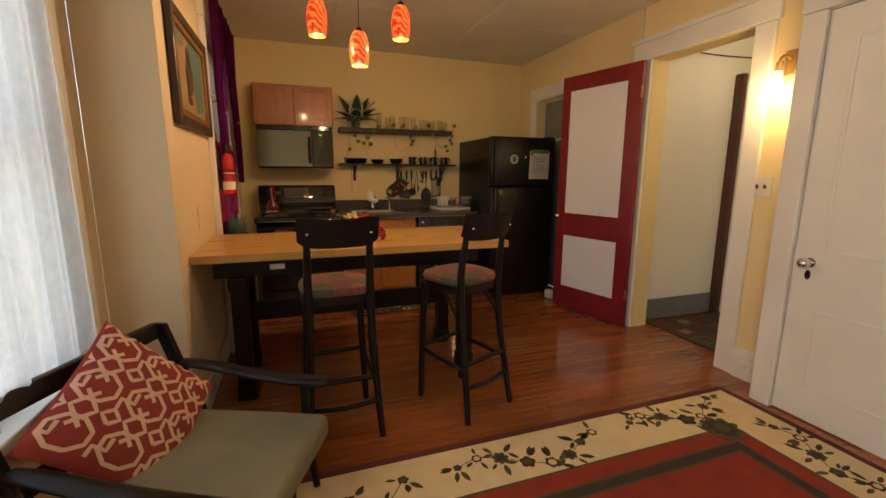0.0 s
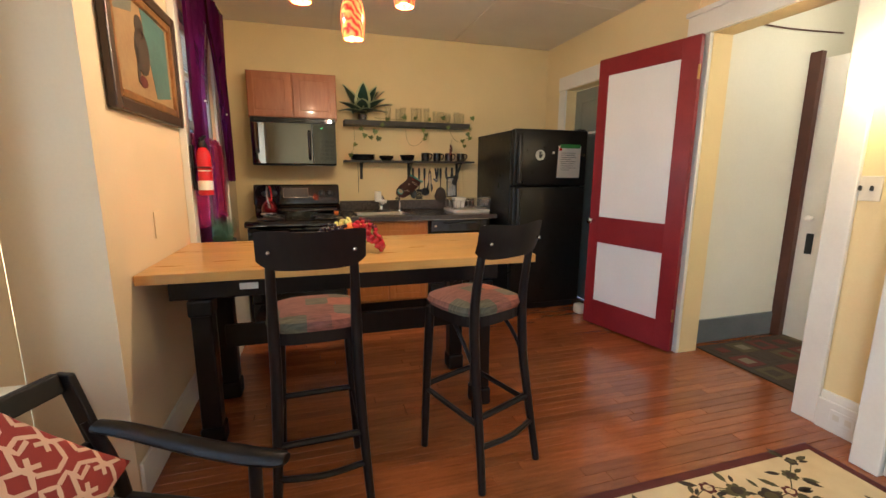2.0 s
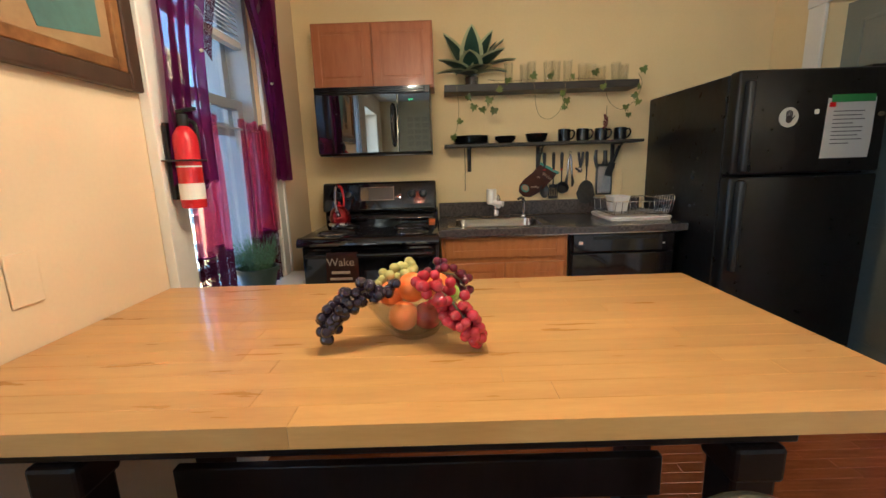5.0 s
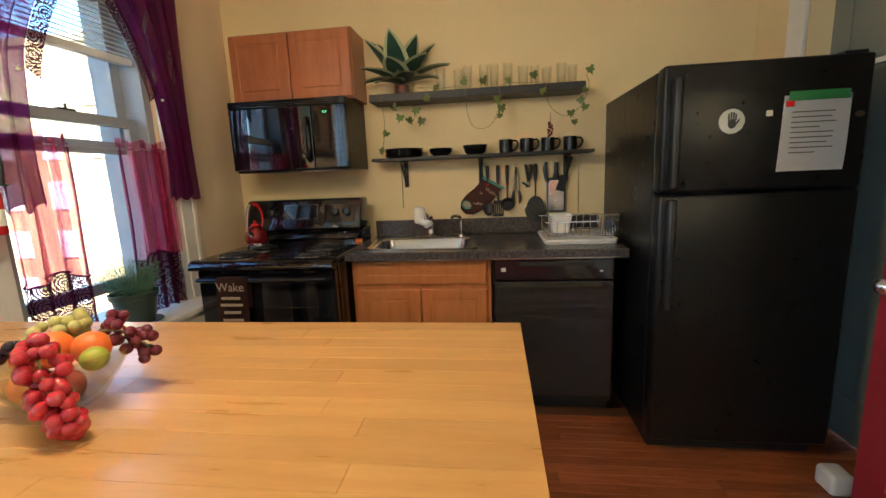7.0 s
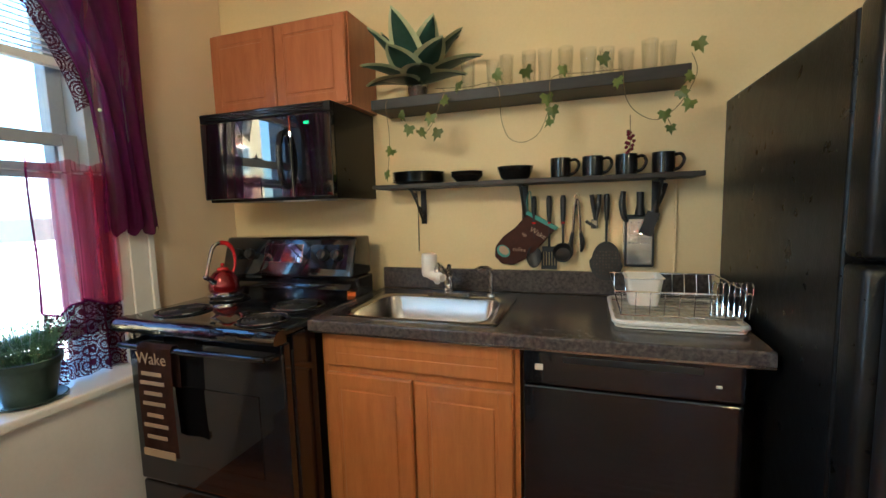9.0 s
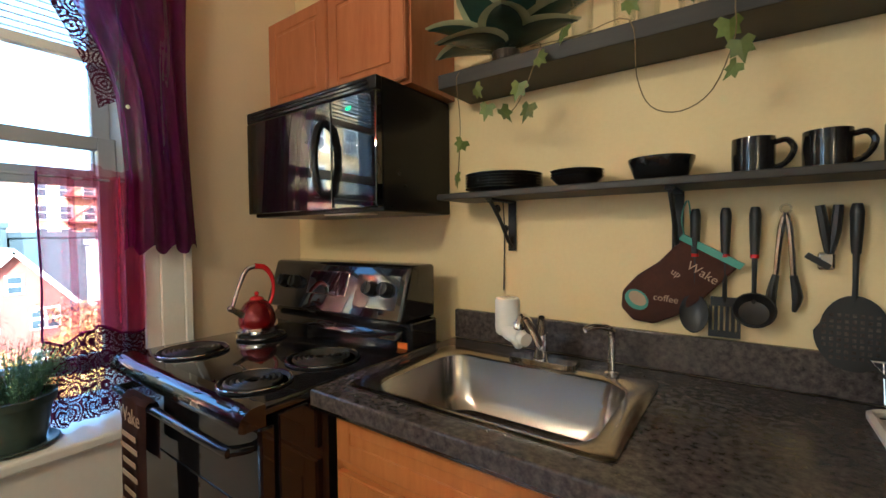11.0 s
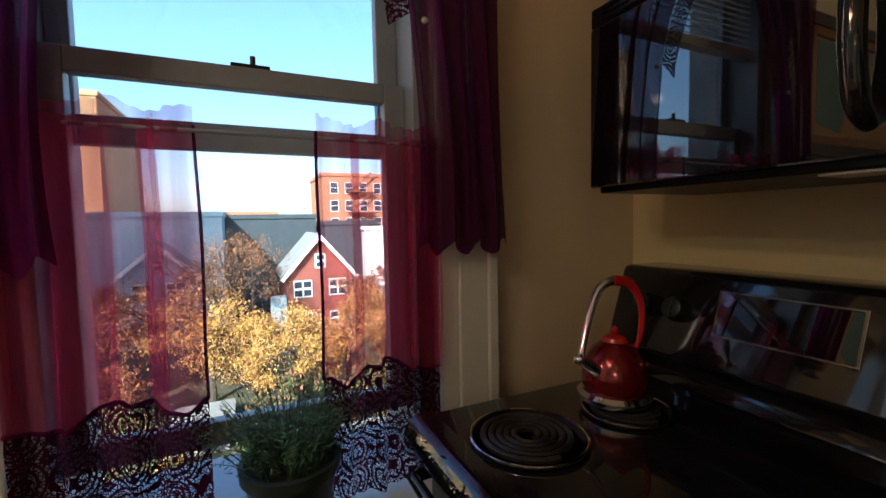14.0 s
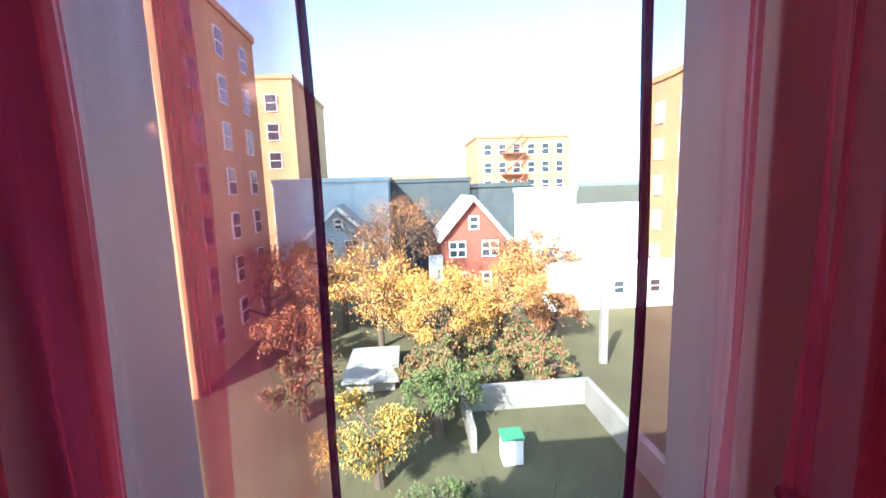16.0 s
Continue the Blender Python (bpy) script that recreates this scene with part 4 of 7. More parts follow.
b = sheet(B(), towel, 14, 40)
bmesh.ops.solidify(b, geom=b.faces[:], thickness=0.003)
part("cloth", b, MITT, tw, "", True)
words("Wake", 0.062, pose(0.415, SF - 0.0795, 0.79, 90, 0, 0), PRINTCREAM, tw)
for k, (w, z) in enumerate(((0.10, 0.735), (0.12, 0.70), (0.09, 0.66), (0.11, 0.62), (0.08, 0.575), (0.12, 0.535), (0.10, 0.49))):
    part("print", box(B(), (0.415 - w / 2, SF - 0.0835, z - 0.007), (0.415 + w / 2, SF - 0.0815, z + 0.007)), PRINTCREAM, tw, "cream printed line")
part("hem", box(B(), (0.339, SF - 0.084, 0.412), (0.498, SF - 0.0805, 0.44)), PRINTCREAM, tw, "pale hem band")

# ---- microwave and wall cabinet ----
MX0, MX1, MZ0, MZ1, MF = 0.212, 0.918, 1.364, 1.772, -0.343
mw = thing("microwave", (0.555, -0.16, MZ0), "black over-the-range microwave with an arched handle", "microwave")
part("body", box(B(), (MX0, MF + 0.03, MZ0), (MX1, NY, MZ1), 0.004), CASEBLACK, mw)
mdoor = part("door", box(B(), (MX0, MF, MZ0 + 0.012), (0.715, MF + 0.029, MZ1 - 0.045), 0.004), MIRRORBLACK, mw, "mirror-black glass door")
part("control_panel", box(B(), (0.718, MF, MZ0 + 0.012), (MX1, MF + 0.029, MZ1 - 0.045), 0.004), GLASSBLACK, mw, "black glass control panel")
part("vent", box(B(), (MX0, MF + 0.002, MZ1 - 0.043), (MX1, MF + 0.029, MZ1 - 0.002), 0.003), CASEBLACK, mw)
for k in range(3):
    part("louvre", box(B(), (MX0 + 0.03, MF - 0.001, MZ1 - 0.038 + k * 0.012), (MX1 - 0.03, MF + 0.004, MZ1 - 0.031 + k * 0.012), 0.001), BLACKGLOSS, mw)
b = B()
tube(b, [(0.690, MF + 0.004, MZ0 + 0.055), (0.690, MF - 0.03, MZ0 + 0.075), (0.690, MF - 0.047, MZ0 + 0.13), (0.690, MF - 0.05, MZ0 + 0.175), (0.690, MF - 0.047, MZ0 + 0.22), (0.690, MF - 0.03, MZ0 + 0.275), (0.690, MF + 0.004, MZ0 + 0.295)],
     [0.012, 0.014, 0.014, 0.014, 0.014, 0.014, 0.012], 12)
part("handle", b, BLACKGLOSS, mdoor, "bowed glossy black handle", True)
CLOCK = material("green_clock_digits", (0.15, 0.7, 0.2), (0.15, 0.7, 0.2), emit=0.35)
words("4:27", 0.016, pose(0.80, MF - 0.001, MZ1 - 0.085, 90, 0, 0), CLOCK, mw, "clock_digits")
for r in range(5):
    for c in range(3):
        part("button", box(B(), (0.775 + c * 0.045, MF - 0.0004, MZ0 + 0.05 + r * 0.036), (0.808 + c * 0.045, MF + 0.002, MZ0 + 0.074 + r * 0.036), 0.0005, 1), BLACKGLOSS, mw)
part("underlight", box(B(), (0.62, -0.30, MZ0 - 0.004), (0.80, -0.22, MZ0 + 0.001), 0.001), WHITEPLASTIC, mw, "frosted lamp cover")


def shaker(bm_name, parent, mat, x0, x1, z0, z1, y, raised=True):
    """A framed cabinet door with a raised field, facing -y."""
    d = part(bm_name, box(B(), (x0, y, z0), (x1, y + 0.018, z1), 0.003), mat, parent)
    w = 0.05
    bm = B()
    box(bm, (x0 + 0.004, y - 0.004, z0 + 0.004), (x0 + w, y + 0.002, z1 - 0.004), 0.002)
    box(bm, (x1 - w, y - 0.004, z0 + 0.004), (x1 - 0.004, y + 0.002, z1 - 0.004), 0.002)
    box(bm, (x0 + w, y - 0.004, z0 + 0.004), (x1 - w, y + 0.002, z0 + w), 0.002)
    box(bm, (x0 + w, y - 0.004, z1 - w), (x1 - w, y + 0.002, z1 - 0.004), 0.002)
    part("frame", bm, mat, d)
    if raised:
        v = B()
        box(v, (x0 + w + 0.012, y - 0.005, z0 + w + 0.012), (x1 - w - 0.012, y + 0.002, z1 - w - 0.012), 0.0045, 1)
        part("field", v, mat, d)
    return d


wc = thing("wall_cabinet", (0.56, -0.1, MZ1 + 0.004), "cherry-stained wall cabinet with two doors over the microwave", "cabinet")
part("body", box(B(), (0.185, -0.205, MZ1 + 0.004), (0.943, NY, 2.172), 0.002), CHERRY, wc)
shaker("door", wc, CHERRY, 0.192, 0.560, MZ1 + 0.014, 2.160, -0.226)
shaker("door", wc, CHERRY, 0.567, 0.936, MZ1 + 0.014, 2.160, -0.226)

# ---- base cabinet, dishwasher, counter, sink ----
bc = thing("base_cabinet", (1.34, -0.3, 0), "honey-stained sink base cabinet with drawer front and two doors", "cabinet")
b = B()
for a, c in (((0.962, -0.545, 0.10), (0.980, 0.0, 0.872)), ((1.704, -0.545, 0.10), (1.722, 0.0, 0.872)), ((0.981, -0.545, 0.10), (1.703, -0.01, 0.118)), ((0.981, -0.009, 0.10), (1.703, 0.0, 0.872)),
             ((0.981, -0.545, 0.119), (1.703, -0.527, 0.872))):
    box(b, a, c)
part("body", b, OAK, bc)
part("toe_kick", box(B(), (0.962, -0.48, 0.0), (1.722, 0.0, 0.099)), BLACKWOOD, bc)
shaker("drawer_front", bc, OAK, 0.985, 1.70, 0.73, 0.858, -0.564, False)
shaker("door", bc, OAK, 0.985, 1.337, 0.125, 0.70, -0.564)
shaker("door", bc, OAK, 1.347, 1.70, 0.125, 0.70, -0.564)
dw = thing("dishwasher", (2.04, -0.3, 0), "black built-in dishwasher under the counter", "dishwasher")
part("body", box(B(), (1.735, -0.54, 0.06), (2.345, 0.0, 0.870)), BLACKPLASTIC, dw)
part("door", box(B(), (1.738, -0.585, 0.11), (2.342, -0.541, 0.745), 0.006), BLACKGLOSS, dw, "dark glossy door")
part("control_panel", box(B(), (1.738, -0.592, 0.752), (2.342, -0.541, 0.866), 0.008), BLACKGLOSS, dw)
part("handle_recess", box(B(), (1.86, -0.5935, 0.828), (2.24, -0.586, 0.850), 0.004), BLACKPLASTIC, dw, "recessed grip strip")
part("button", box(B(), (1.775, -0.5945, 0.80), (1.80, -0.590, 0.82), 0.002), CREAM, dw, "pale square badge")
part("button", box(B(), (2.27, -0.5945, 0.795), (2.285, -0.590, 0.803), 0.001), CREAM, dw)
part("toe_kick", box(B(), (1.738, -0.50, 0.0), (2.342, -0.10, 0.059)), BLACKPLASTIC, dw)
ct = thing("countertop", (1.68, -0.3, 0.876), "dark speckled laminate countertop with a low backsplash", "countertop")
KX0, KX1, KY0, KY1 = 1.045, 1.610, -0.535, -0.135   # hole for the sink
b = B()
outer, hole = ((0.950, -0.615), (2.400, -0.615), (2.400, 0.02), (0.950, 0.02)), ((KX0, KY0), (KX1, KY0), (KX1, KY1), (KX0, KY1))
ov, hv = [[b.verts.new((x, y, z)) for x, y in outer] for z in (0.876, 0.915)], [[b.verts.new((x, y, z)) for x, y in hole] for z in (0.876, 0.915)]
for i in range(4):
    j = (i + 1) % 4
    for k in (0, 1):
        b.faces.new((ov[k][i], ov[k][j], hv[k][j], hv[k][i]))
    b.faces.new((ov[0][i], ov[0][j], ov[1][j], ov[1][i]))
    b.faces.new((hv[0][i], hv[0][j], hv[1][j], hv[1][i]))
bmesh.ops.bevel(b, geom=[e for e in b.edges if all(v.co.y < -0.6 and v.co.z > 0.9 for v in e.verts)], offset=0.006, segments=3, affect="EDGES", profile=0.5)
part("slab", b, COUNTER, ct)
part("backsplash", box(B(), (0.950, 0.018, 0.9155), (2.400, NY - 0.001, 1.018), 0.004), COUNTER, ct)
b = B()
box(b, (0.951, -0.614, 0.868), (2.399, -0.6125, 0.8755))
part("edge_strip", b, STEEL, ct, "thin bright edge line")
sk = thing("sink", (1.295, -0.31, 0.915), "brushed steel single-bowl sink set in the counter", "sink")


def rrect(cx, cy, hx, hy, r, n=6):
    pts = []
    for sx, sy, a0 in ((1, 1, 0), (-1, 1, 90), (-1, -1, 180), (1, -1, 270)):
        for k in range(n + 1):
            a = radians(a0 + 90 * k / n)
            pts.append((cx + sx * (hx - r) + r * math.cos(a), cy + sy * (hy - r) + r * math.sin(a)))
    return pts


b = B()
prev = None
for hx, hy, r, z in ((0.322, 0.232, 0.03, 0.9155), (0.322, 0.232, 0.03, 0.919), (0.314, 0.224, 0.03, 0.9225), (0.275, 0.190, 0.07, 0.920), (0.267, 0.182, 0.07, 0.914), (0.255, 0.170, 0.075, 0.80), (0.230, 0.148, 0.08, 0.765), (0.10, 0.08, 0.05, 0.757), (0.03, 0.03, 0.028, 0.755)):
    cur = [b.verts.new((x, y, z)) for x, y in rrect(1.325, -0.322 - 0.018 * (hx < 0.3), hx, hy, r)]
    if prev:
        for k in range(len(cur)):
            b.faces.new((prev[k], prev[(k + 1) % len(cur)], cur[(k + 1) % len(cur)], cur[k]))
    prev = cur
b.faces.new(prev)
part("basin", b, STEEL, sk, "brushed steel basin with a rolled rim", True)
part("drain", lathe(B(), [(0.04, 0.0), (0.04, 0.003), (0.03, 0.004), (0.005, 0.002)], (1.325, -0.34, 0.756), 24), CHROME, sk, "round chrome drain", True)
fc = thing("faucet", (1.345, -0.125, 0.921), "chrome kitchen faucet with a swinging spout", "faucet")
part("base", slab(B(), rrect(1.345, -0.125, 0.10, 0.026, 0.025), 0.921, 0.936), CHROME, fc, "", True)
part("body", lathe(B(), [(0.022, 0), (0.02, 0.06), (0.017, 0.075)], (1.345, -0.125, 0.936), 20), CHROME, fc, "", True)
part("spout", tube(B(), [(1.345, -0.125, 0.965), (1.345, -0.17, 1.015), (1.343, -0.225, 1.068), (1.342, -0.255, 1.075), (1.342, -0.268, 1.058)], [0.012, 0.011, 0.010, 0.010, 0.010], 12), CHROME, fc, "long low chrome spout", True)
part("lever", tube(B(), [(1.345, -0.125, 1.005), (1.350, -0.14, 1.03), (1.358, -0.155, 1.06)], [0.017, 0.013, 0.009], 10), CHROME, fc, "", True)
flt = thing("water_filter", (1.305, -0.20, 0.97), "white tap-mounted water filter on the faucet", "water filter")
b = B()
lathe(b, [(0.004, -0.002), (0.026, 0), (0.031, 0.006), (0.033, 0.02), (0.033, 0.088), (0.030, 0.097), (0.022, 0.099), (0.004, 0.0995)], (1.300, -0.245, 1.025), 28)
part("cartridge", b, WHITEPLASTIC, flt, "white cylindrical cartridge", True)
b = B()
tube(b, [(1.300, -0.250, 1.040), (1.318, -0.272, 1.034), (1.342, -0.272, 1.030)], [0.016, 0.018, 0.021], 14)
lathe(b, [(0.008, -0.034), (0.012, -0.028), (0.020, -0.016), (0.022, 0.004), (0.016, 0.014)], (1.342, -0.268, 1.032), 20)
rod(b, (1.342, -0.268, 1.030), (1.372, -0.285, 1.026), 0.016, 0.017, 16)
part("valve", b, WHITEPLASTIC, flt, "cream plastic valve", True)
part("collar", lathe(B(), [(0.014, 0.0), (0.0145, 0.004), (0.0135, 0.018), (0.010, 0.022)], (1.342, -0.268, 1.045), 18), CHROME, flt, "chrome threaded collar", True)
spr = thing("sink_sprayer", (1.535, -0.120, 0.922), "slim chrome tap beside the main faucet", "faucet")
part("collar", lathe(B(), [(0.02, 0), (0.019, 0.008), (0.013, 0.012)], (1.535, -0.120, 0.9225), 20), CHROME, spr, "", True)
part("neck", tube(B(), [(1.535, -0.120, 0.93), (1.535, -0.120, 1.02), (1.530, -0.130, 1.045), (1.505, -0.165, 1.055), (1.487, -0.190, 1.048)], [0.011, 0.010, 0.010, 0.009, 0.008], 12), CHROME, spr, "", True)

# ---- fridge ----
fr = thing("refrigerator", (2.833, -0.45, 0), "black pebbled top-freezer refrigerator with papers and magnets", "refrigerator")
FX0, FX1, FZ = 2.424, 3.165, 1.692
part("body", box(B(), (FX0, -0.8150, 0.06), (FX1, 0.0, FZ - 0.008), 0.006), BLACKTEX, fr)
part("kick_plate", box(B(), (FX0 + 0.02, -0.8250, 0.0), (FX1 - 0.02, -0.05, 0.059)), BLACKPLASTIC, fr)
fdoor = part("freezer_door", box(B(), (FX0 - 0.002, -0.9000, 1.195), (FX1, -0.8210, FZ), 0.014, 3), BLACKTEX, fr, "black pebbled freezer door", True)
ldoor = part("fridge_door", box(B(), (FX0 - 0.002, -0.9000, 0.075), (FX1, -0.8210, 1.185), 0.014, 3), BLACKTEX, fr, "black pebbled lower door", True)
part("handle", box(B(), (FX0 + 0.025, -0.9400, 1.21), (FX0 + 0.058, -0.8990, 1.64), 0.012, 3), BLACKPLASTIC, fdoor, "long black grip", True)
part("handle", box(B(), (FX0 + 0.025, -0.9400, 0.70), (FX0 + 0.058, -0.8990, 1.17), 0.012, 3), BLACKPLASTIC, ldoor, "long black grip", True)
part("hinge_cap", box(B(), (FX1 - 0.10, -0.8850, FZ), (FX1 - 0.02, -0.8050, FZ + 0.012), 0.003), BLACKPLASTIC, fr)
note = thing("paper_note", (2.87, -0.9030, 1.40), "white printed notice with a green clip strip on the fridge", "paper")
b = sheet(B(), lambda u, v: (2.860 + 0.235 * u - 0.010 * (1 - v), -0.9025 - 0.010 * math.sin(2.6 * (1 - v)) * (0.5 + 0.5 * u) * (1 - v), 1.265 + 0.285 * v), 8, 10)
bmesh.ops.solidify(b, geom=b.faces[:], thickness=0.0008)
part("sheet", b, PAPER, note, "", True)
part("green_strip", box(B(), (2.875, -0.9070, 1.530), (3.085, -0.9045, 1.565)), GREENPAPER, note, "green paper strip")
part("red_magnet", box(B(), (2.866, -0.9100, 1.508), (2.894, -0.9035, 1.530), 0.002), RED, note, "small red magnet")
for k in range(9):
    w = (0.15, 0.14, 0.155, 0.10, 0.15, 0.148, 0.13, 0.152, 0.09)[k]
    part("text_line", box(B(), (2.885, -0.9135, 1.485 - k * 0.019), (2.885 + w, -0.9125, 1.489 - k * 0.019)), INK, note)
mg = thing("fridge_magnet", (2.676, -0.9020, 1.466), "round pale magnet with a dark open palm sign", "magnet")
part("disc", plate(B(), ellipse(0.047, 0.047, 32), pose(2.676, -0.9040, 1.466, 90, 0, 0), 0.004), material("pale_magnet", (0.50, 0.50, 0.44)), mg)
b = B()
plate(b, ellipse(0.016, 0.018, 16), pose(2.676, -0.9075, 1.456, 90, 0, 0), 0.001)
for k, (dx, L) in enumerate(((-0.013, 0.028), (-0.004, 0.034), (0.005, 0.033), (0.013, 0.026))):
    boxm(b, (0.006, L, 0.001), pose(2.676 + dx, -0.9075, 1.472 + L / 3, 90, 0, 0))
boxm(b, (0.006, 0.022, 0.001), pose(2.697, -0.9075, 1.464, 90, 35, 0))
part("palm_sign", b, BLACKPLASTIC, mg, "dark open-palm outline")
single("fridge_magnet", box(B(), (2.800, -0.9060, 1.478), (2.822, -0.9005, 1.500), 0.002), CREAM, "tiny square picture magnet on the fridge", "magnet")
single("fridge_magnet", plate(B(), ellipse(0.018, 0.012, 16), pose(3.125, -0.9030, 1.47, 90, 0, 0), 0.004), STEEL, "small oval silver magnet on the fridge", "magnet")
single("door_stop", box(B(), (3.03, -1.12, 0), (3.12, -1.02, 0.09), 0.02, 3), CREAM, "pale wedge-shaped doorstop on the floor by the fridge", "doorstop", smooth=True)

# ---- shelves ----
su = thing("wall_shelf", (1.66, -0.03, 1.75), "thick dark floating wall shelf with glasses and ivy", "shelf", "shelves over the sink")
part("board", box(B(), (1.010, -0.155, 1.752), (2.275, NY - 0.001, 1.797), 0.003), DARKSHELF, su)
slw = thing("wall_shelf", (1.66, -0.03, 1.40), "thin dark wall shelf on scrolled iron brackets", "shelf", "shelves over the sink")
part("board", box(B(), (1.000, -0.155, 1.402), (2.330, NY - 0.001, 1.421), 0.003), DARKSHELF, slw)
for bx in (1.175, 1.665, 2.195):
    b = B()
    box(b, (bx - 0.014, NY - 0.007, 1.235), (bx + 0.014, NY - 0.002, 1.401), 0.001)
    box(b, (bx - 0.011, -0.125, 1.394), (bx + 0.011, NY - 0.003, 1.4015), 0.001)
    tube(b, [(bx, NY - 0.008, 1.25), (bx, 0.0, 1.275), (bx, -0.05, 1.335), (bx, -0.105, 1.385), (bx, -0.12, 1.392)], 0.006, 8)
    for cy, cz, rr in ((-0.07, 1.366, 0.017), (-0.012, 1.305, 0.014), (0.012, 1.27, 0.011)):
        tube(b, [(bx, cy + rr * (1 - k / 26) * math.cos(k * 0.5), cz + rr * (1 - k / 26) * math.sin(k * 0.5)) for k in range(20)], 0.004, 6)
    part("bracket", b, IRON, slw, "black scrolled iron bracket", True)
b = B()
tube(b, [(1.14, NY - 0.004, 1.40), (1.145, NY - 0.004, 1.30), (1.142, NY - 0.004, 1.10)], 0.0022, 6)
single("cord", b, IRON, "thin dark cord hanging down the wall under the shelf", "cord")
b = B()
tube(b, [(2.27, NY - 0.006, 1.40), (2.272, NY - 0.006, 1.02)], 0.006, 6)
single("cable_cover", b, WALL, "painted cable cover on the wall beside the shelf", "cable cover")

# crockery on the lower shelf
SZ = 1.4215
for k in range(6):
    single("plate", lathe(B(), [(0.07, 0), (0.105, 0.006), (0.122, 0.011), (0.122, 0.013), (0.10, 0.009), (0.065, 0.004)], (1.185, -0.045, SZ + k * 0.0085), 36), CERAMIC, "black glazed dinner plate in a stack on the shelf", "plate", "stacked plates", smooth=True)
for k in range(3):
    single("bowl", lathe(B(), [(0.042, 0), (0.062, 0.018), (0.074, 0.030), (0.072, 0.031), (0.058, 0.018), (0.035, 0.006)], (1.42, -0.05, SZ + k * 0.0085), 32), CERAMIC, "shallow black bowl in a stack on the shelf", "bowl", "stacked bowls", smooth=True)
single("bowl", lathe(B(), [(0.045, 0), (0.062, 0.012), (0.076, 0.05), (0.077, 0.058), (0.073, 0.058), (0.058, 0.014), (0.04, 0.006)], (1.635, -0.05, SZ), 32), CERAMIC, "deep black glazed bowl on the shelf", "bowl", smooth=True)


def mug(x, y):
    t = thing("mug", (x, y, SZ), "glossy black coffee mug on the shelf", "mug", "mugs on the shelf")
    part("cup", lathe(B(), [(0.036, 0), (0.04, 0.004), (0.0415, 0.042), (0.041, 0.082), (0.037, 0.082), (0.037, 0.01), (0.01, 0.008)], (x, y, SZ), 28), CERAMIC, t, "", True)
    part("handle", tube(B(), [(x + 0.039, y, SZ + 0.070), (x + 0.060, y, SZ + 0.073), (x + 0.072, y, SZ + 0.056), (x + 0.068, y, SZ + 0.037), (x + 0.055, y, SZ + 0.020), (x + 0.039, y, SZ + 0.014)], 0.0062, 8), CERAMIC, t, "", True)
    return t


m0 = mug(1.824, -0.05)
for x in (1.950, 2.076, 2.208):
    c = copy_thing(m0, pose(x, -0.05, SZ, 0, 0, 4 * (x - 2)))
# tumblers on the upper shelf
for k, (x, h, r) in enumerate(((1.44, 0.14, 0.031), (1.545, 0.13, 0.03), (1.60, 0.15, 0.03), (1.70, 0.14, 0.03), (1.76, 0.145, 0.029), (1.842, 0.15, 0.031), (1.93, 0.12, 0.032), (1.998, 0.12, 0.03), (2.07, 0.11, 0.031), (2.15, 0.12, 0.031), (2.215, 0.11, 0.03))):
    single("tumbler", lathe(B(), [(r * 0.8, 0), (r * 0.86, 0.003), (r, h), (r * 0.92, h), (r * 0.78, 0.012), (r * 0.1, 0.01)], (x, -0.05 + 0.02 * (k % 3 - 1), 1.7975), 20), TUMBLER, "clear drinking glass standing on the upper shelf", "glass", "tumblers on the shelf", smooth=True)

# ---- on and under the shelves ----
def leaf_blade(bm, base, yaw, lift, length, width, curl, n=7, inset=1.0, up=0.0):
    """A pointed leaf that arches outwards; inset below 1 gives the inner field of a leaf with a margin."""
    d, side = Vector((math.cos(yaw), math.sin(yaw), 0)), Vector((-math.sin(yaw), math.cos(yaw), 0))
    rows = []
    for i in range(n + 1):
        s = i / n
        a = lift - curl * s
        p = Vector(base) + d * length * s * math.cos(lift - curl * s * 0.5) + Vector((0, 0, length * s * math.sin(lift - curl * s * 0.5)))
        w = width * inset * math.sin(math.pi * min(1.0, 0.10 + 0.90 * s ** 0.8)) ** 0.8 * (1 if s < 0.999 else 0.03)
        nrm = Vector((-math.sin(a) * d.x, -math.sin(a) * d.y, math.cos(a)))
        rows.append([bm.verts.new(p + side * w * k + nrm * (up + 0.012 * abs(k) * inset)) for k in (-0.5, -0.2, 0, 0.2, 0.5)])
    for a, c in zip(rows, rows[1:]):
        for k in range(4):
            bm.faces.new((a[k], a[k + 1], c[k + 1], c[k]))


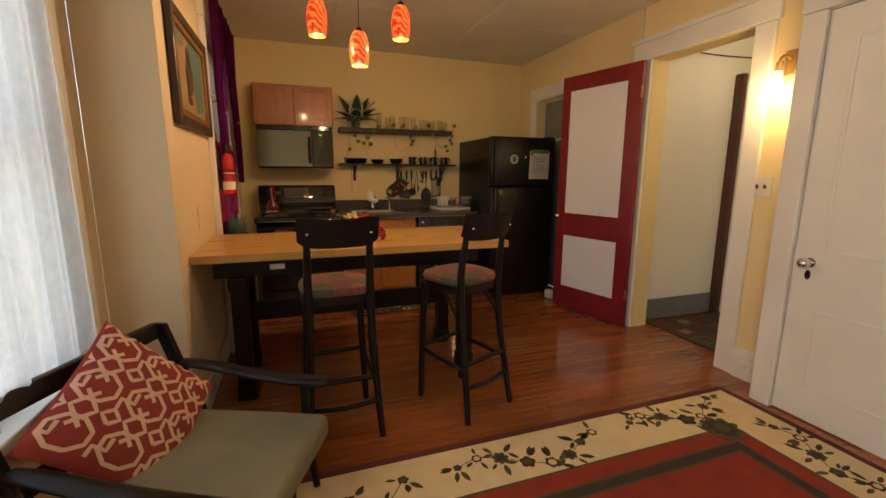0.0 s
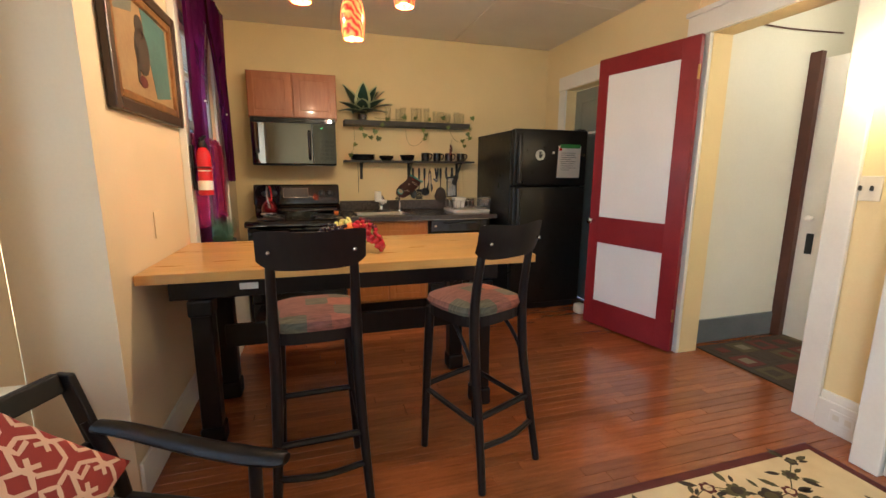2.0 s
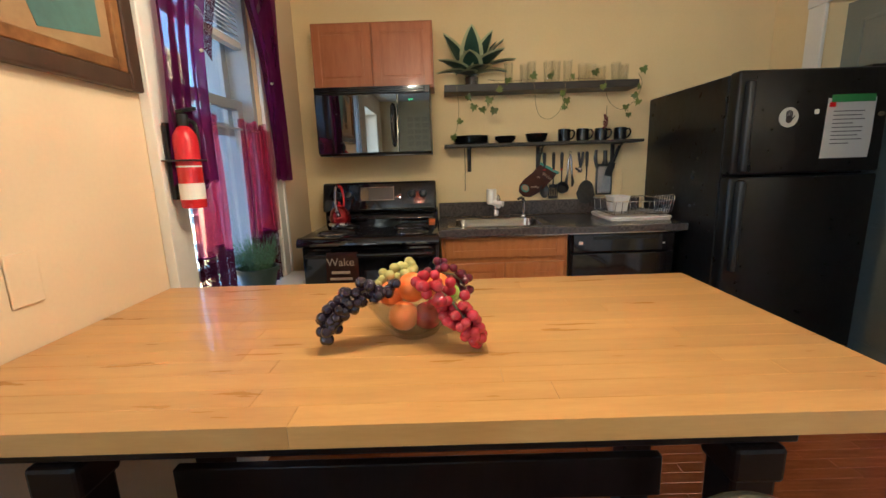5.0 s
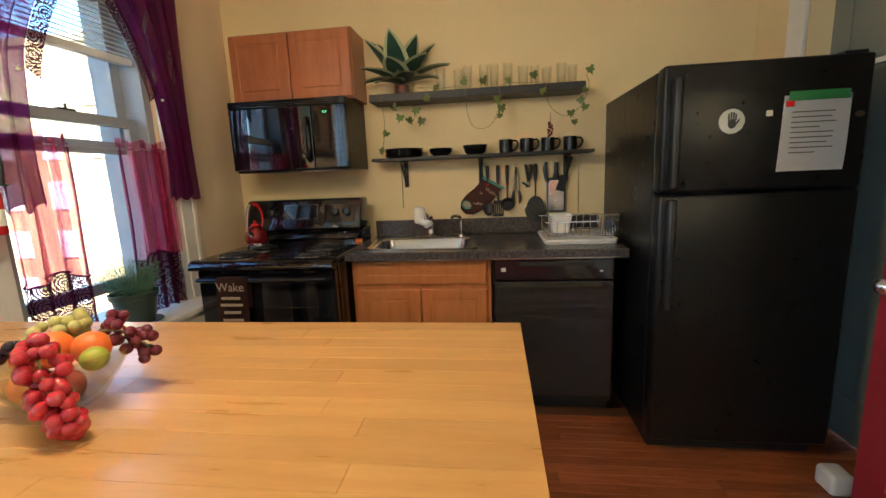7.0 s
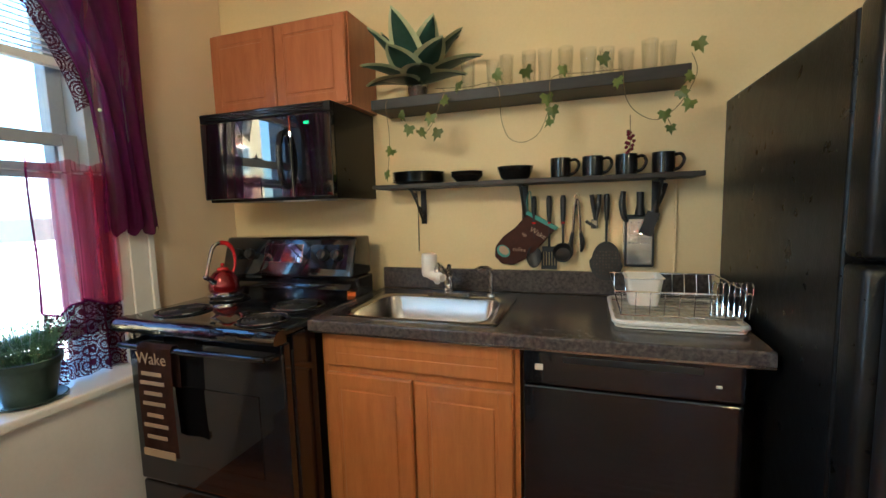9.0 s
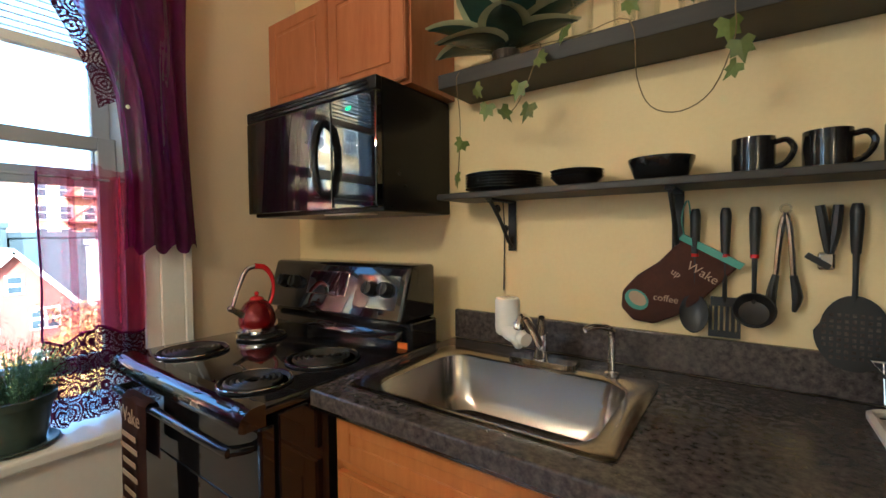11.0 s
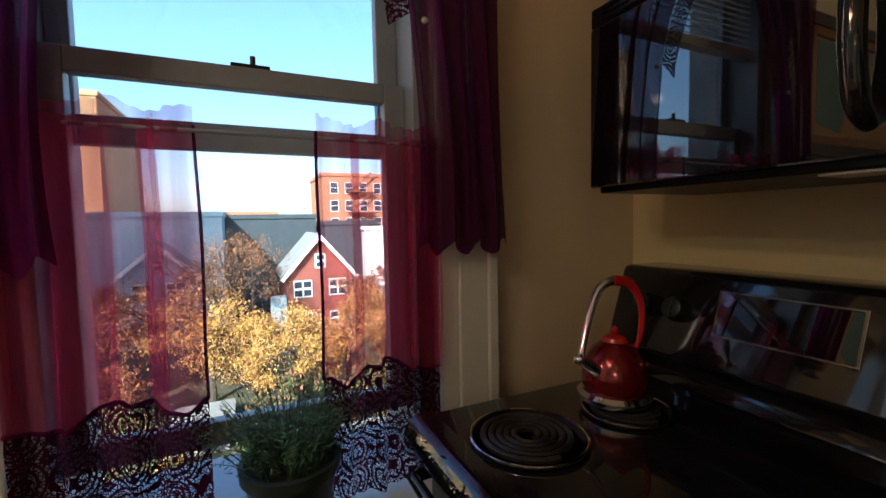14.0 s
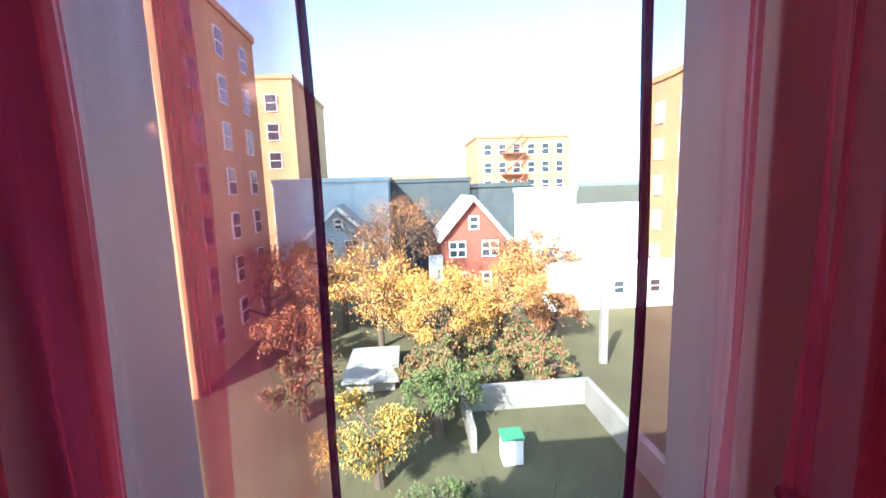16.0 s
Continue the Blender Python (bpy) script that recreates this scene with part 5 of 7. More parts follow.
PX, PY, PZ = 1.195, -0.045, 1.7975
plant = thing("potted_agave", (PX, PY, PZ), "variegated rosette plant in a small glass jar on the upper shelf", "plant")
part("jar", lathe(B(), [(0.045, 0), (0.05, 0.005), (0.052, 0.085), (0.047, 0.085), (0.045, 0.01), (0.01, 0.008)], (PX, PY, PZ), 24), TUMBLER, plant, "short clear glass jar", True)
part("soil", lathe(B(), [(0.04, 0.011), (0.044, 0.06), (0.03, 0.066)], (PX, PY, PZ), 20), SOIL, plant)
rnd = random.Random(8)
for k in range(24):
    ring = min(k // 7, 2)
    yaw = radians(360 * k / 7.3 + 25 * ring + rnd.uniform(-8, 8))
    lift = radians((16, 38, 60)[ring] + rnd.uniform(-6, 6))
    L = (0.25, 0.28, 0.31)[ring] * rnd.uniform(0.9, 1.1)
    if math.sin(yaw) > 0.2 and ring < 2:
        lift = radians(75)
    args = ((PX + 0.01 * math.cos(yaw), PY + 0.01 * math.sin(yaw), PZ + 0.075), yaw, lift)
    b = B()
    leaf_blade(b, *args, L, 0.155, radians((38, 34, 16)[ring]), 9)
    lf = part("leaf", b, LEAFEDGE, plant, "pale-edged pointed leaf", True)
    b = B()
    leaf_blade(b, *args, L * 0.965, 0.155, radians((38, 34, 16)[ring]), 9, 0.68, 0.003)
    leaf_blade(b, *args, L * 0.965, 0.155, radians((38, 34, 16)[ring]), 9, 0.68, -0.003)
    part("green_field", b, LEAF, lf, "dark blue-green centre", True)

IVYSHAPE = [(0, -0.1), (0.28, -0.26), (0.50, -0.05), (0.34, 0.12), (0.42, 0.42), (0.16, 0.40), (0, 0.80), (-0.16, 0.40), (-0.42, 0.42), (-0.34, 0.12), (-0.50, -0.05), (-0.28, -0.26)]


def ivy(name, strands, leaves, label):
    t = thing(name, strands[0][0], label, "plant")
    for st in strands:
        part("vine", tube(B(), st, 0.0014, 6), STEM, t, "thin trailing vine")
    for k, (x, y, z, size, yaw, tip, roll) in enumerate(leaves):
        if z > 1.79 and k % 2:
            continue
        b = B()
        size *= 0.8
        v = [b.verts.new((p[0] * size, 0.10 * size * abs(p[0]) * 2, p[1] * size)) for p in IVYSHAPE]
        c = b.verts.new((0, 0, 0.12 * size))
        for i in range(len(v)):
            b.faces.new((v[i], v[(i + 1) % len(v)], c))
        b.transform(Matrix.Translation((x, y, z)) @ pose(0, 0, 0, tip, roll, yaw))
        part("leaf", b, IVY, t)
    return t


rnd = random.Random(12)


def scatter_leaves(pts):
    return [(x, y, z, s * 1.25, rnd.uniform(-40, 40), rnd.uniform(-40, 20), 180 + rnd.uniform(-50, 50)) for x, y, z, s in pts]


ivy("ivy", [[(1.30, -0.10, 1.83), (1.36, -0.165, 1.80), (1.34, -0.17, 1.74), (1.30, -0.17, 1.66), (1.25, -0.16, 1.62)], [(1.10, -0.12, 1.80), (1.09, -0.168, 1.77), (1.10, -0.165, 1.64), (1.085, -0.15, 1.52), (1.06, -0.12, 1.47)],
            [(1.30, -0.10, 1.83), (1.45, -0.12, 1.815), (1.58, -0.162, 1.80), (1.60, -0.17, 1.66), (1.63, -0.165, 1.585), (1.69, -0.16, 1.565), (1.75, -0.16, 1.60), (1.79, -0.17, 1.70), (1.80, -0.168, 1.80), (1.93, -0.12, 1.815), (2.05, -0.165, 1.80)],
            [(2.05, -0.165, 1.80), (2.06, -0.17, 1.70), (2.10, -0.165, 1.64), (2.17, -0.16, 1.61), (2.24, -0.165, 1.66), (2.29, -0.16, 1.76), (2.28, -0.12, 1.84)], [(2.20, -0.16, 1.615), (2.22, -0.16, 1.57)]],
    scatter_leaves([(1.30, -0.175, 1.70, 0.06), (1.25, -0.175, 1.64, 0.055), (1.33, -0.18, 1.635, 0.06), (1.20, -0.175, 1.66, 0.055), (1.16, -0.17, 1.72, 0.05), (1.11, -0.17, 1.57, 0.05), (1.06, -0.13, 1.475, 0.055), (1.36, -0.18, 1.76, 0.05),
                    (1.42, -0.16, 1.82, 0.055), (1.50, -0.15, 1.83, 0.06), (1.58, -0.17, 1.84, 0.055), (1.63, -0.17, 1.80, 0.055), (1.70, -0.165, 1.84, 0.06), (1.78, -0.17, 1.73, 0.06), (1.80, -0.18, 1.68, 0.055), (1.79, -0.17, 1.64, 0.045), (1.84, -0.17, 1.83, 0.05),
                    (1.92, -0.17, 1.84, 0.06), (1.98, -0.17, 1.85, 0.055), (2.04, -0.175, 1.81, 0.06), (2.03, -0.18, 1.76, 0.05), (2.19, -0.17, 1.63, 0.05), (2.24, -0.17, 1.70, 0.05), (2.27, -0.17, 1.66, 0.05), (2.29, -0.165, 1.86, 0.055), (2.33, -0.15, 1.81, 0.055), (2.21, -0.165, 1.58, 0.04), (2.27, -0.175, 1.75, 0.045)]),
    "trailing ivy strung along and hanging from the upper shelf")
berry = thing("berry_sprig", (2.085, -0.12, 1.52), "sprig of dried dark red berries over the mugs", "dried flower")
part("stalk", tube(B(), [(2.08, -0.11, 1.49), (2.083, -0.115, 1.55), (2.08, -0.13, 1.64)], 0.0018, 6), STEM, berry)
for k in range(14):
    part("berry", ball(B(), (2.083 + rnd.uniform(-0.014, 0.014), -0.117 + rnd.uniform(-0.012, 0.012), 1.505 + 0.006 * k), 0.008, 1), GRAPEPLUM, berry)

UY = 0.012


def hook(x, parent, z=1.36):
    part("hook", tube(B(), [(x, 0.03, 1.402), (x, 0.02, z + 0.01), (x, 0.012, z - 0.004), (x, 0.006, z + 0.002)], 0.0016, 6), STEEL, parent)


def handled(name, x, label, head, head_label, tilt=0.0, ztop=1.352, hl=0.125, red=True):
    """A utensil that hangs by its handle; head is an outline below the shaft."""
    t = thing(name, (x, UY, ztop), label, "utensil", "utensils under the shelf")
    ORIGIN[t] = Vector((0, 0, 0))
    t.rotation_euler = (0, radians(tilt), 0)
    b = B()
    tube(b, [(0, 0, 0.0), (0, 0, -0.02), (0, 0, -hl * 0.6), (0, 0, -hl)], [0.008, 0.0125, 0.011, 0.008], 10)
    part("handle", b, BLACKPLASTIC, t, "black plastic handle", True)
    if red:
        part("band", lathe(B(), [(0.0095, 0), (0.0095, 0.008)], (0, 0, -hl + 0.002), 12), RED, t, "thin red band")
    part("shaft", tube(B(), [(0, 0, -hl), (0, 0, -hl - 0.07), (0, 0.004, -hl - 0.11)], [0.006, 0.005, 0.006], 8), BLACKPLASTIC, t, "", True)
    head(t, -hl - 0.10)
    return t


def ladle_head(t, z):
    b = B()
    lathe(b, [(0.005, 0), (0.025, 0.004), (0.04, 0.016), (0.044, 0.032), (0.041, 0.032), (0.03, 0.010), (0.005, 0.006)], (0, 0, 0), 24)
    b.transform(pose(0, -0.004, z - 0.035, 62, 0, 0))
    part("head", b, BLACKPLASTIC, t, "round black ladle bowl", True)


def spoon_head(t, z):
    b = B()
    lathe(b, [(0.004, 0), (0.02, 0.002), (0.036, 0.012), (0.034, 0.013), (0.018, 0.005), (0.004, 0.003)], (0, 0, 0), 24)
    b.transform(pose(0, 0, z - 0.045, 80, 0, 0) @ Matrix.Diagonal((0.92, 1.4, 1, 1)))
    part("head", b, BLACKPLASTIC, t, "black oval spoon bowl", True)


def turner_head(t, z):
    h = part("head", box(B(), (-0.030, -0.001, z - 0.022), (0.030, 0.002, z + 0.002), 0.001), BLACKPLASTIC, t, "slotted black turner blade")
    for dx in (-0.030, -0.018, -0.006, 0.006, 0.018, 0.030):
        part("slat", box(B(), (dx - 0.004, -0.001, z - 0.0835), (dx + 0.004, 0.002, z - 0.0215), 0.001), BLACKPLASTIC, h)
    part("edge", box(B(), (-0.034, -0.001, z - 0.10), (0.034, 0.002, z - 0.083), 0.001), BLACKPLASTIC, h)


def strainer_head(t, z):
    b = B()
    plate(b, [(0.068 * math.sin(a) * (1.0 if math.cos(a) < 0 else 0.86), 0.084 * math.cos(a)) for a in [2 * math.pi * k / 28 for k in range(28)]], pose(0, 0, z - 0.075, 90, 0, 0), 0.004)
    h = part("head", b, BLACKPLASTIC, t, "broad black perforated scoop", True)
    for r in range(8):
        for c in range(9):
            x, zz = (c - 4) * 0.0125, z - 0.13 + r * 0.0135
            if (x / 0.058) ** 2 + ((zz - z + 0.078) / 0.072) ** 2 < 1:
                part("hole", box(B(), (x - 0.0035, -0.0027, zz - 0.004), (x + 0.0035, -0.0021, zz + 0.004)), COUNTER, h)


handled("serving_spoon", 1.707, "black plastic serving spoon hanging under the shelf", spoon_head, "")
handled("slotted_turner", 1.772, "black slotted turner hanging under the shelf", turner_head, "")
handled("ladle", 1.831, "black plastic ladle hanging under the shelf", ladle_head, "")
handled("scoop_strainer", 2.008, "large black perforated scoop hanging under the shelf", strainer_head, "", red=False, hl=0.11)
tg = thing("kitchen_tongs", (1.888, UY, 1.35), "steel tongs with black tips hanging under the shelf", "utensil", "utensils under the shelf")
for sx in (-1, 1):
    part("arm", tube(B(), [(1.888, UY, 1.335), (1.888 + sx * 0.008, UY, 1.30), (1.888 + sx * 0.016, UY, 1.19)], [0.005, 0.007, 0.006], 8), STEEL, tg, "brushed steel arm", True)
    part("tip", tube(B(), [(1.888 + sx * 0.016, UY, 1.19), (1.888 + sx * 0.024, UY, 1.14), (1.888 + sx * 0.018, UY, 1.105)], [0.007, 0.011, 0.004], 8), BLACKPLASTIC, tg, "black nylon tip", True)
part("ring", tube(B(), [(1.888 + 0.010 * math.cos(a), UY, 1.345 + 0.010 * math.sin(a)) for a in [k * 0.55 for k in range(12)]], 0.0018, 6), STEEL, tg)
pl = thing("can_opener", (1.962, UY, 1.35), "black-handled can opener hanging under the shelf", "utensil", "utensils under the shelf")
for x0, x1 in ((1.947, 1.963), (1.978, 1.966)):
    part("handle", tube(B(), [(x0, UY, 1.35), ((x0 + x1) / 2 + 0.002, UY, 1.29), (x1, UY, 1.24)], [0.009, 0.010, 0.006], 8), BLACKPLASTIC, pl, "", True)
part("cutter", box(B(), (1.945, UY - 0.006, 1.205), (1.975, UY + 0.006, 1.245), 0.006), STEEL, pl, "steel cutting head")
part("key", boxm(B(), (0.05, 0.006, 0.014), pose(1.945, UY - 0.008, 1.225, 0, 35, 0), 0.002), BLACKPLASTIC, pl)
kn = thing("chef_knife", (2.072, UY, 1.36), "kitchen knife with a black handle hanging by the shelf", "knife", "utensils under the shelf")
part("handle", tube(B(), [(2.072, UY, 1.36), (2.068, UY, 1.31), (2.078, UY, 1.25), (2.092, UY, 1.235)], [0.010, 0.014, 0.012, 0.009], 8), BLACKPLASTIC, kn, "", True)
b = B()
plate(b, [(-0.012, 0), (0.036, 0), (0.034, -0.12), (0.0, -0.19), (-0.012, -0.15)], pose(2.085, UY + 0.002, 1.24, 90, 0, 0), 0.0016)
part("blade", b, STEEL, kn, "plain steel blade")
gr = thing("box_grater", (2.135, UY, 1.36), "flat steel grater with a black handle hanging under the shelf", "grater", "utensils under the shelf")
part("handle", tube(B(), [(2.135, UY - 0.004, 1.355), (2.135, UY - 0.004, 1.30), (2.135, UY - 0.004, 1.262)], [0.014, 0.013, 0.022], 10), BLACKPLASTIC, gr, "", True)
part("frame", box(B(), (2.078, UY - 0.004, 1.045), (2.192, UY + 0.008, 1.262), 0.008), BLACKPLASTIC, gr)
part("blade", box(B(), (2.087, UY - 0.0065, 1.055), (2.183, UY - 0.0035, 1.245), 0.001), STEEL, gr, "punched steel face")
b = B()
for r in range(6):
    for c in range(6):
        ball(b, (2.098 + c * 0.0145 + (r % 2) * 0.004, UY - 0.007, 1.145 + r * 0.017), 0.0042, 1)
for r in range(7):
    for c in range(11):
        ball(b, (2.094 + c * 0.0082, UY - 0.0068, 1.062 + r * 0.0085), 0.0022, 1)
part("teeth", b, CHROME, gr, "rows of raised teeth", kind="stuff")
sp = thing("spatula", (2.195, UY - 0.02, 1.38), "black spatula hanging beside the grater", "utensil", "utensils under the shelf")
part("handle", tube(B(), [(2.225, UY - 0.02, 1.385), (2.21, UY - 0.02, 1.34), (2.185, UY - 0.015, 1.27)], [0.009, 0.012, 0.010], 8), BLACKPLASTIC, sp, "", True)
part("head", boxm(B(), (0.05, 0.005, 0.10), pose(2.17, UY - 0.012, 1.225, 0, 18, 0), 0.002), BLACKPLASTIC, sp)

mt = thing("oven_mitt", (1.66, 0.02, 1.06), "brown coffee-print oven mitt with teal lining hanging on the wall", "oven mitt")
MITTSHAPE = [(0.075, 0.150), (-0.055, 0.135), (-0.062, 0.06), (-0.082, 0.0), (-0.085, -0.055), (-0.062, -0.092), (-0.02, -0.10), (0.022, -0.075), (0.05, -0.02), (0.066, 0.05)]
MM = pose(1.640, 0.018, 1.122, 90, 0, 0) @ pose(0, 0, 0, 0, 0, -36) @ Matrix.Diagonal((1.08, 1.08, 1, 1))
b = B()
plate(b, MITTSHAPE, MM, 0.022)
bmesh.ops.bevel(b, geom=b.edges[:], offset=0.008, segments=3, affect="EDGES", profile=0.5)
part("mitt", b, MITT, mt, "quilted brown cotton", True)
b = B()
plate(b, [(-0.06, 0.13), (0.08, 0.146), (0.08, 0.162), (-0.06, 0.146)], MM @ pose(0, 0, 0.001), 0.026)
part("cuff", b, TEAL, mt, "teal cuff binding")
b = B()
plate(b, ellipse(0.030, 0.024, 18, -0.045, -0.050), MM @ pose(0, 0, 0.0115), 0.002)
part("cup_print", b, TEAL, mt, "teal coffee cup print")
b = B()
plate(b, ellipse(0.023, 0.016, 18, -0.045, -0.046), MM @ pose(0, 0, 0.0128), 0.002)
part("foam_print", b, PRINTCREAM, mt)
words("Wake", 0.030, MM @ pose(0.028, 0.095, 0.0125, 0, 0, 4), PRINTCREAM, mt)
words("up", 0.022, MM @ pose(-0.015, 0.06, 0.0125, 0, 0, 4), PRINTCREAM, mt)
words("coffee", 0.023, MM @ pose(0.005, -0.005, 0.0125, 0, 0, 30), PRINTCREAM, mt)
part("loop", tube(B(), [(1.685, 0.018, 1.27), (1.675, 0.02, 1.33), (1.69, 0.02, 1.375), (1.70, 0.018, 1.27)], 0.002, 6), TEAL, mt)

# ---- dish rack ----
dk = thing("dish_rack", (2.20, -0.25, 0.917), "chrome wire dish rack on a white drip tray by the fridge", "dish rack")
b = B()
RX0, RX1, RY0, RY1 = 2.015, 2.385, -0.47, -0.09
slab(b, rrect((RX0 + RX1) / 2, (RY0 + RY1) / 2, (RX1 - RX0) / 2, (RY1 - RY0) / 2, 0.03), 0.917, 0.923)
part("tray", b, WHITEPLASTIC, dk, "white plastic drip tray")
b = B()
tube(b, [(x, y, 0.934) for x, y in rrect((RX0 + RX1) / 2, (RY0 + RY1) / 2, (RX1 - RX0) / 2, (RY1 - RY0) / 2, 0.03)] + [(RX1 - 0.0, RY1 - 0.03, 0.934)], 0.009, 6)
part("tray_rim", b, WHITEPLASTIC, dk, "", True)
for k in range(12):
    part("rib", box(B(), (RX0 + 0.035 + k * 0.027, RY0 + 0.03, 0.923), (RX0 + 0.043 + k * 0.027, RY1 - 0.03, 0.927), 0.001, 1), CREAM, dk)
for z in (0.955, 1.035):
    b = B()
    e = 0.0 if z > 1 else 0.02
    pts = [(RX0 + e, RY0 + e, z), (RX1 - e, RY0 + e, z), (RX1 - e, RY1 - e, z), (RX0 + e, RY1 - e, z), (RX0 + e, RY0 + e, z)]
    tube(b, pts, 0.003, 6, 1)
    part("wire", b, CHROME, dk, "", True)
for k in range(9):
    x = RX0 + 0.02 + k * (RX1 - RX0 - 0.04) / 8
    for y, y2 in ((RY0 + 0.02, RY0), (RY1 - 0.02, RY1)):
        part("wire", tube(B(), [(x, y, 0.955), (x, y2, 1.035)], 0.0018, 5), CHROME, dk)
for k in range(8):
    y = RY0 + 0.03 + k * (RY1 - RY0 - 0.06) / 7
    part("wire", tube(B(), [(RX0 + 0.02, y, 0.955), (RX1 - 0.02, y, 0.955)], 0.0018, 5), CHROME, dk)
for k in range(7):
    x = RX1 - 0.09 + k * 0.015
    part("wire", tube(B(), [(x, RY0 + 0.02, 0.96), (x, RY0 - 0.006, 1.06), (x + 0.004, RY0 + 0.06, 1.055), (x, RY0 + 0.05, 0.96)], 0.0018, 5), CHROME, dk)
tb = B()
prev = None
for hx, hy, z in ((0.045, 0.055, 0.962), (0.058, 0.070, 1.055), (0.063, 0.075, 1.058), (0.060, 0.072, 1.060), (0.055, 0.067, 1.055), (0.042, 0.052, 0.968)):
    cur = [tb.verts.new((x, y, z)) for x, y in rrect(2.115, -0.29, hx, hy, 0.02)]
    if prev:
        for k in range(len(cur)):
            tb.faces.new((prev[k], prev[(k + 1) % len(cur)], cur[(k + 1) % len(cur)], cur[k]))
    prev = cur
tb.faces.new(prev)
single("plastic_tub", tb, WHITEPLASTIC, "white plastic tub drying in the dish rack", "tub", smooth=True)

# ---- floor mat and rugs ----
km = thing("kitchen_mat", (1.38, -0.83, 0), "dark kitchen mat with rows of outlined pebbles", "mat")
part("base", box(B(), (0.98, -1.03, 0.001), (1.78, -0.62, 0.010), 0.003), RUGDARK, km)
rnd = random.Random(2)
for r in range(4):
    x = 1.0 + rnd.uniform(0, 0.02)
    while x < 1.70:
        w = rnd.uniform(0.06, 0.12)
        y = -1.005 + r * 0.098
        mt_ = (RUGCREAM, RUGGREEN, CUSHION)[rnd.randrange(3)]
        b = B()
        slab(b, rrect(x + w / 2, y + 0.042, w / 2, 0.038, 0.022, 3), 0.0101, 0.0115)
        part("pebble", b, mt_, km)
        b = B()
        slab(b, rrect(x + w / 2, y + 0.042, w / 2 - 0.014, 0.024, 0.016, 3), 0.0116, 0.0122)
        part("pebble", b, RUGDARK, km)
        x += w + 0.012

rug = thing("area_rug", (1.8, -4.4, 0), "brick-red rug with a cream border of dark trailing flowers", "rug")
QX0, QX1, QY0, QY1 = 0.42, 2.985, -6.4, -3.09
part("ground", box(B(), (QX0, QY0, 0.001), (QX1, QY1, 0.009), 0.003), RUGMAROON, rug, "brick-red outer edge")
part("border", box(B(), (QX0 + 0.045, QY0 + 0.045, 0.0091), (QX1 - 0.045, QY1 - 0.045, 0.0105), 0.0005, 1), RUGCREAM, rug, "cream flowered border")
for e, z, m, lb in ((0.335, 0.0115, RUGGREEN, "olive line"), (0.35, 0.0125, RUGRED, "red band"), (0.44, 0.0135, RUGGREEN, "olive line"), (0.452, 0.0145, RUGDARK, "dark guard stripe"), (0.50, 0.0155, RUGGREEN, "olive line"), (0.512, 0.0165, RUGRED, "brick-red field")):
    part("band", box(B(), (QX0 + e, QY0 + e, z - 0.0012), (QX1 - e, QY1 - e, z), 0.0003, 1), m, rug, lb)
rnd = random.Random(21)


def flower(x, y, r, m1, m2, petals=7, z=0.0106):
    b = B()
    slab(b, [(x + r * (0.72 + 0.28 * abs(math.cos(petals * a / 2))) * math.cos(a), y + r * (0.72 + 0.28 * abs(math.cos(petals * a / 2))) * math.sin(a)) for a in [2 * math.pi * k / 42 for k in range(42)]], z, z + 0.0010)
    part("flower", b, m1, rug)
    b = B()
    slab(b, ellipse(r * 0.55, r * 0.5, 16, x, y), z + 0.0011, z + 0.0018)
    part("flower", b, m2, rug)


def petal(x, y, a, L, m, z=0.0106):
    b = B()
    pts = [(0, 0), (0.3 * L, 0.16 * L), (0.65 * L, 0.17 * L), (L, 0), (0.65 * L, -0.17 * L), (0.3 * L, -0.16 * L)]
    slab(b, [(x + p * math.cos(a) - q * math.sin(a), y + p * math.sin(a) + q * math.cos(a)) for p, q in pts], z, z + 0.0009)
    part("leaf", b, m, rug)


def spray(x0, y0, dx, dy, n):
    """A trailing run of blooms and leaves."""
    pts = []
    for k in range(n):
        s = k / (n - 1)
        w = 0.068 * math.sin(2.2 * math.pi * s + 0.6)
        L = math.hypot(dx, dy)
        x, y = x0 + dx * s - dy / L * w, y0 + dy * s + dx / L * w
        pts.append((x, y))
        r = rnd.uniform(0.036, 0.052) * (1.0 - 0.45 * abs(2 * s - 1))
        flower(x, y, r, (RUGDARK, RUGMAROON, RUGGREEN)[k % 3], (RUGGREEN, RUGCREAM, RUGDARK)[k % 3], 5 + k % 3)
        for j in range(4):
            a = rnd.uniform(0, 6.28)
            petal(x + (r + 0.004) * math.cos(a), y + (r + 0.004) * math.sin(a), a, rnd.uniform(0.045, 0.08), (RUGGREEN, RUGDARK)[j % 2])
    b = B()
    tube(b, [(x, y, 0.0105) for x, y in pts], 0.0022, 5)
    part("stem", b, RUGGREEN, rug)


spray(1.15, -3.300, 0.75, 0.0, 8)
spray(2.15, -3.270, 0.62, 0.03, 7)
spray(0.55, -3.320, 0.35, 0.0, 4)
spray(2.80, -3.510, 0.02, -0.55, 6)
spray(2.79, -4.4, 0.0, -0.7, 7)
spray(0.62, -4.0, 0.0, -0.8, 7)
flower(2.56, -3.435, 0.105, RUGGREEN, RUGCREAM, 9, 0.0170)
flower(2.56, -3.435, 0.075, RUGDARK, RUGGREEN, 9, 0.0190)

# ---- armchair and pillow ----
# local x forward, local -y towards the near arm
ch = thing("armchair", (0.060, -2.970, 0.018), "low dark wooden armchair with a sage-grey cushion", "armchair")
ORIGIN[ch] = Vector((0, 0, 0))
ch.rotation_euler = (0, 0, radians(-23))
AW = 0.66


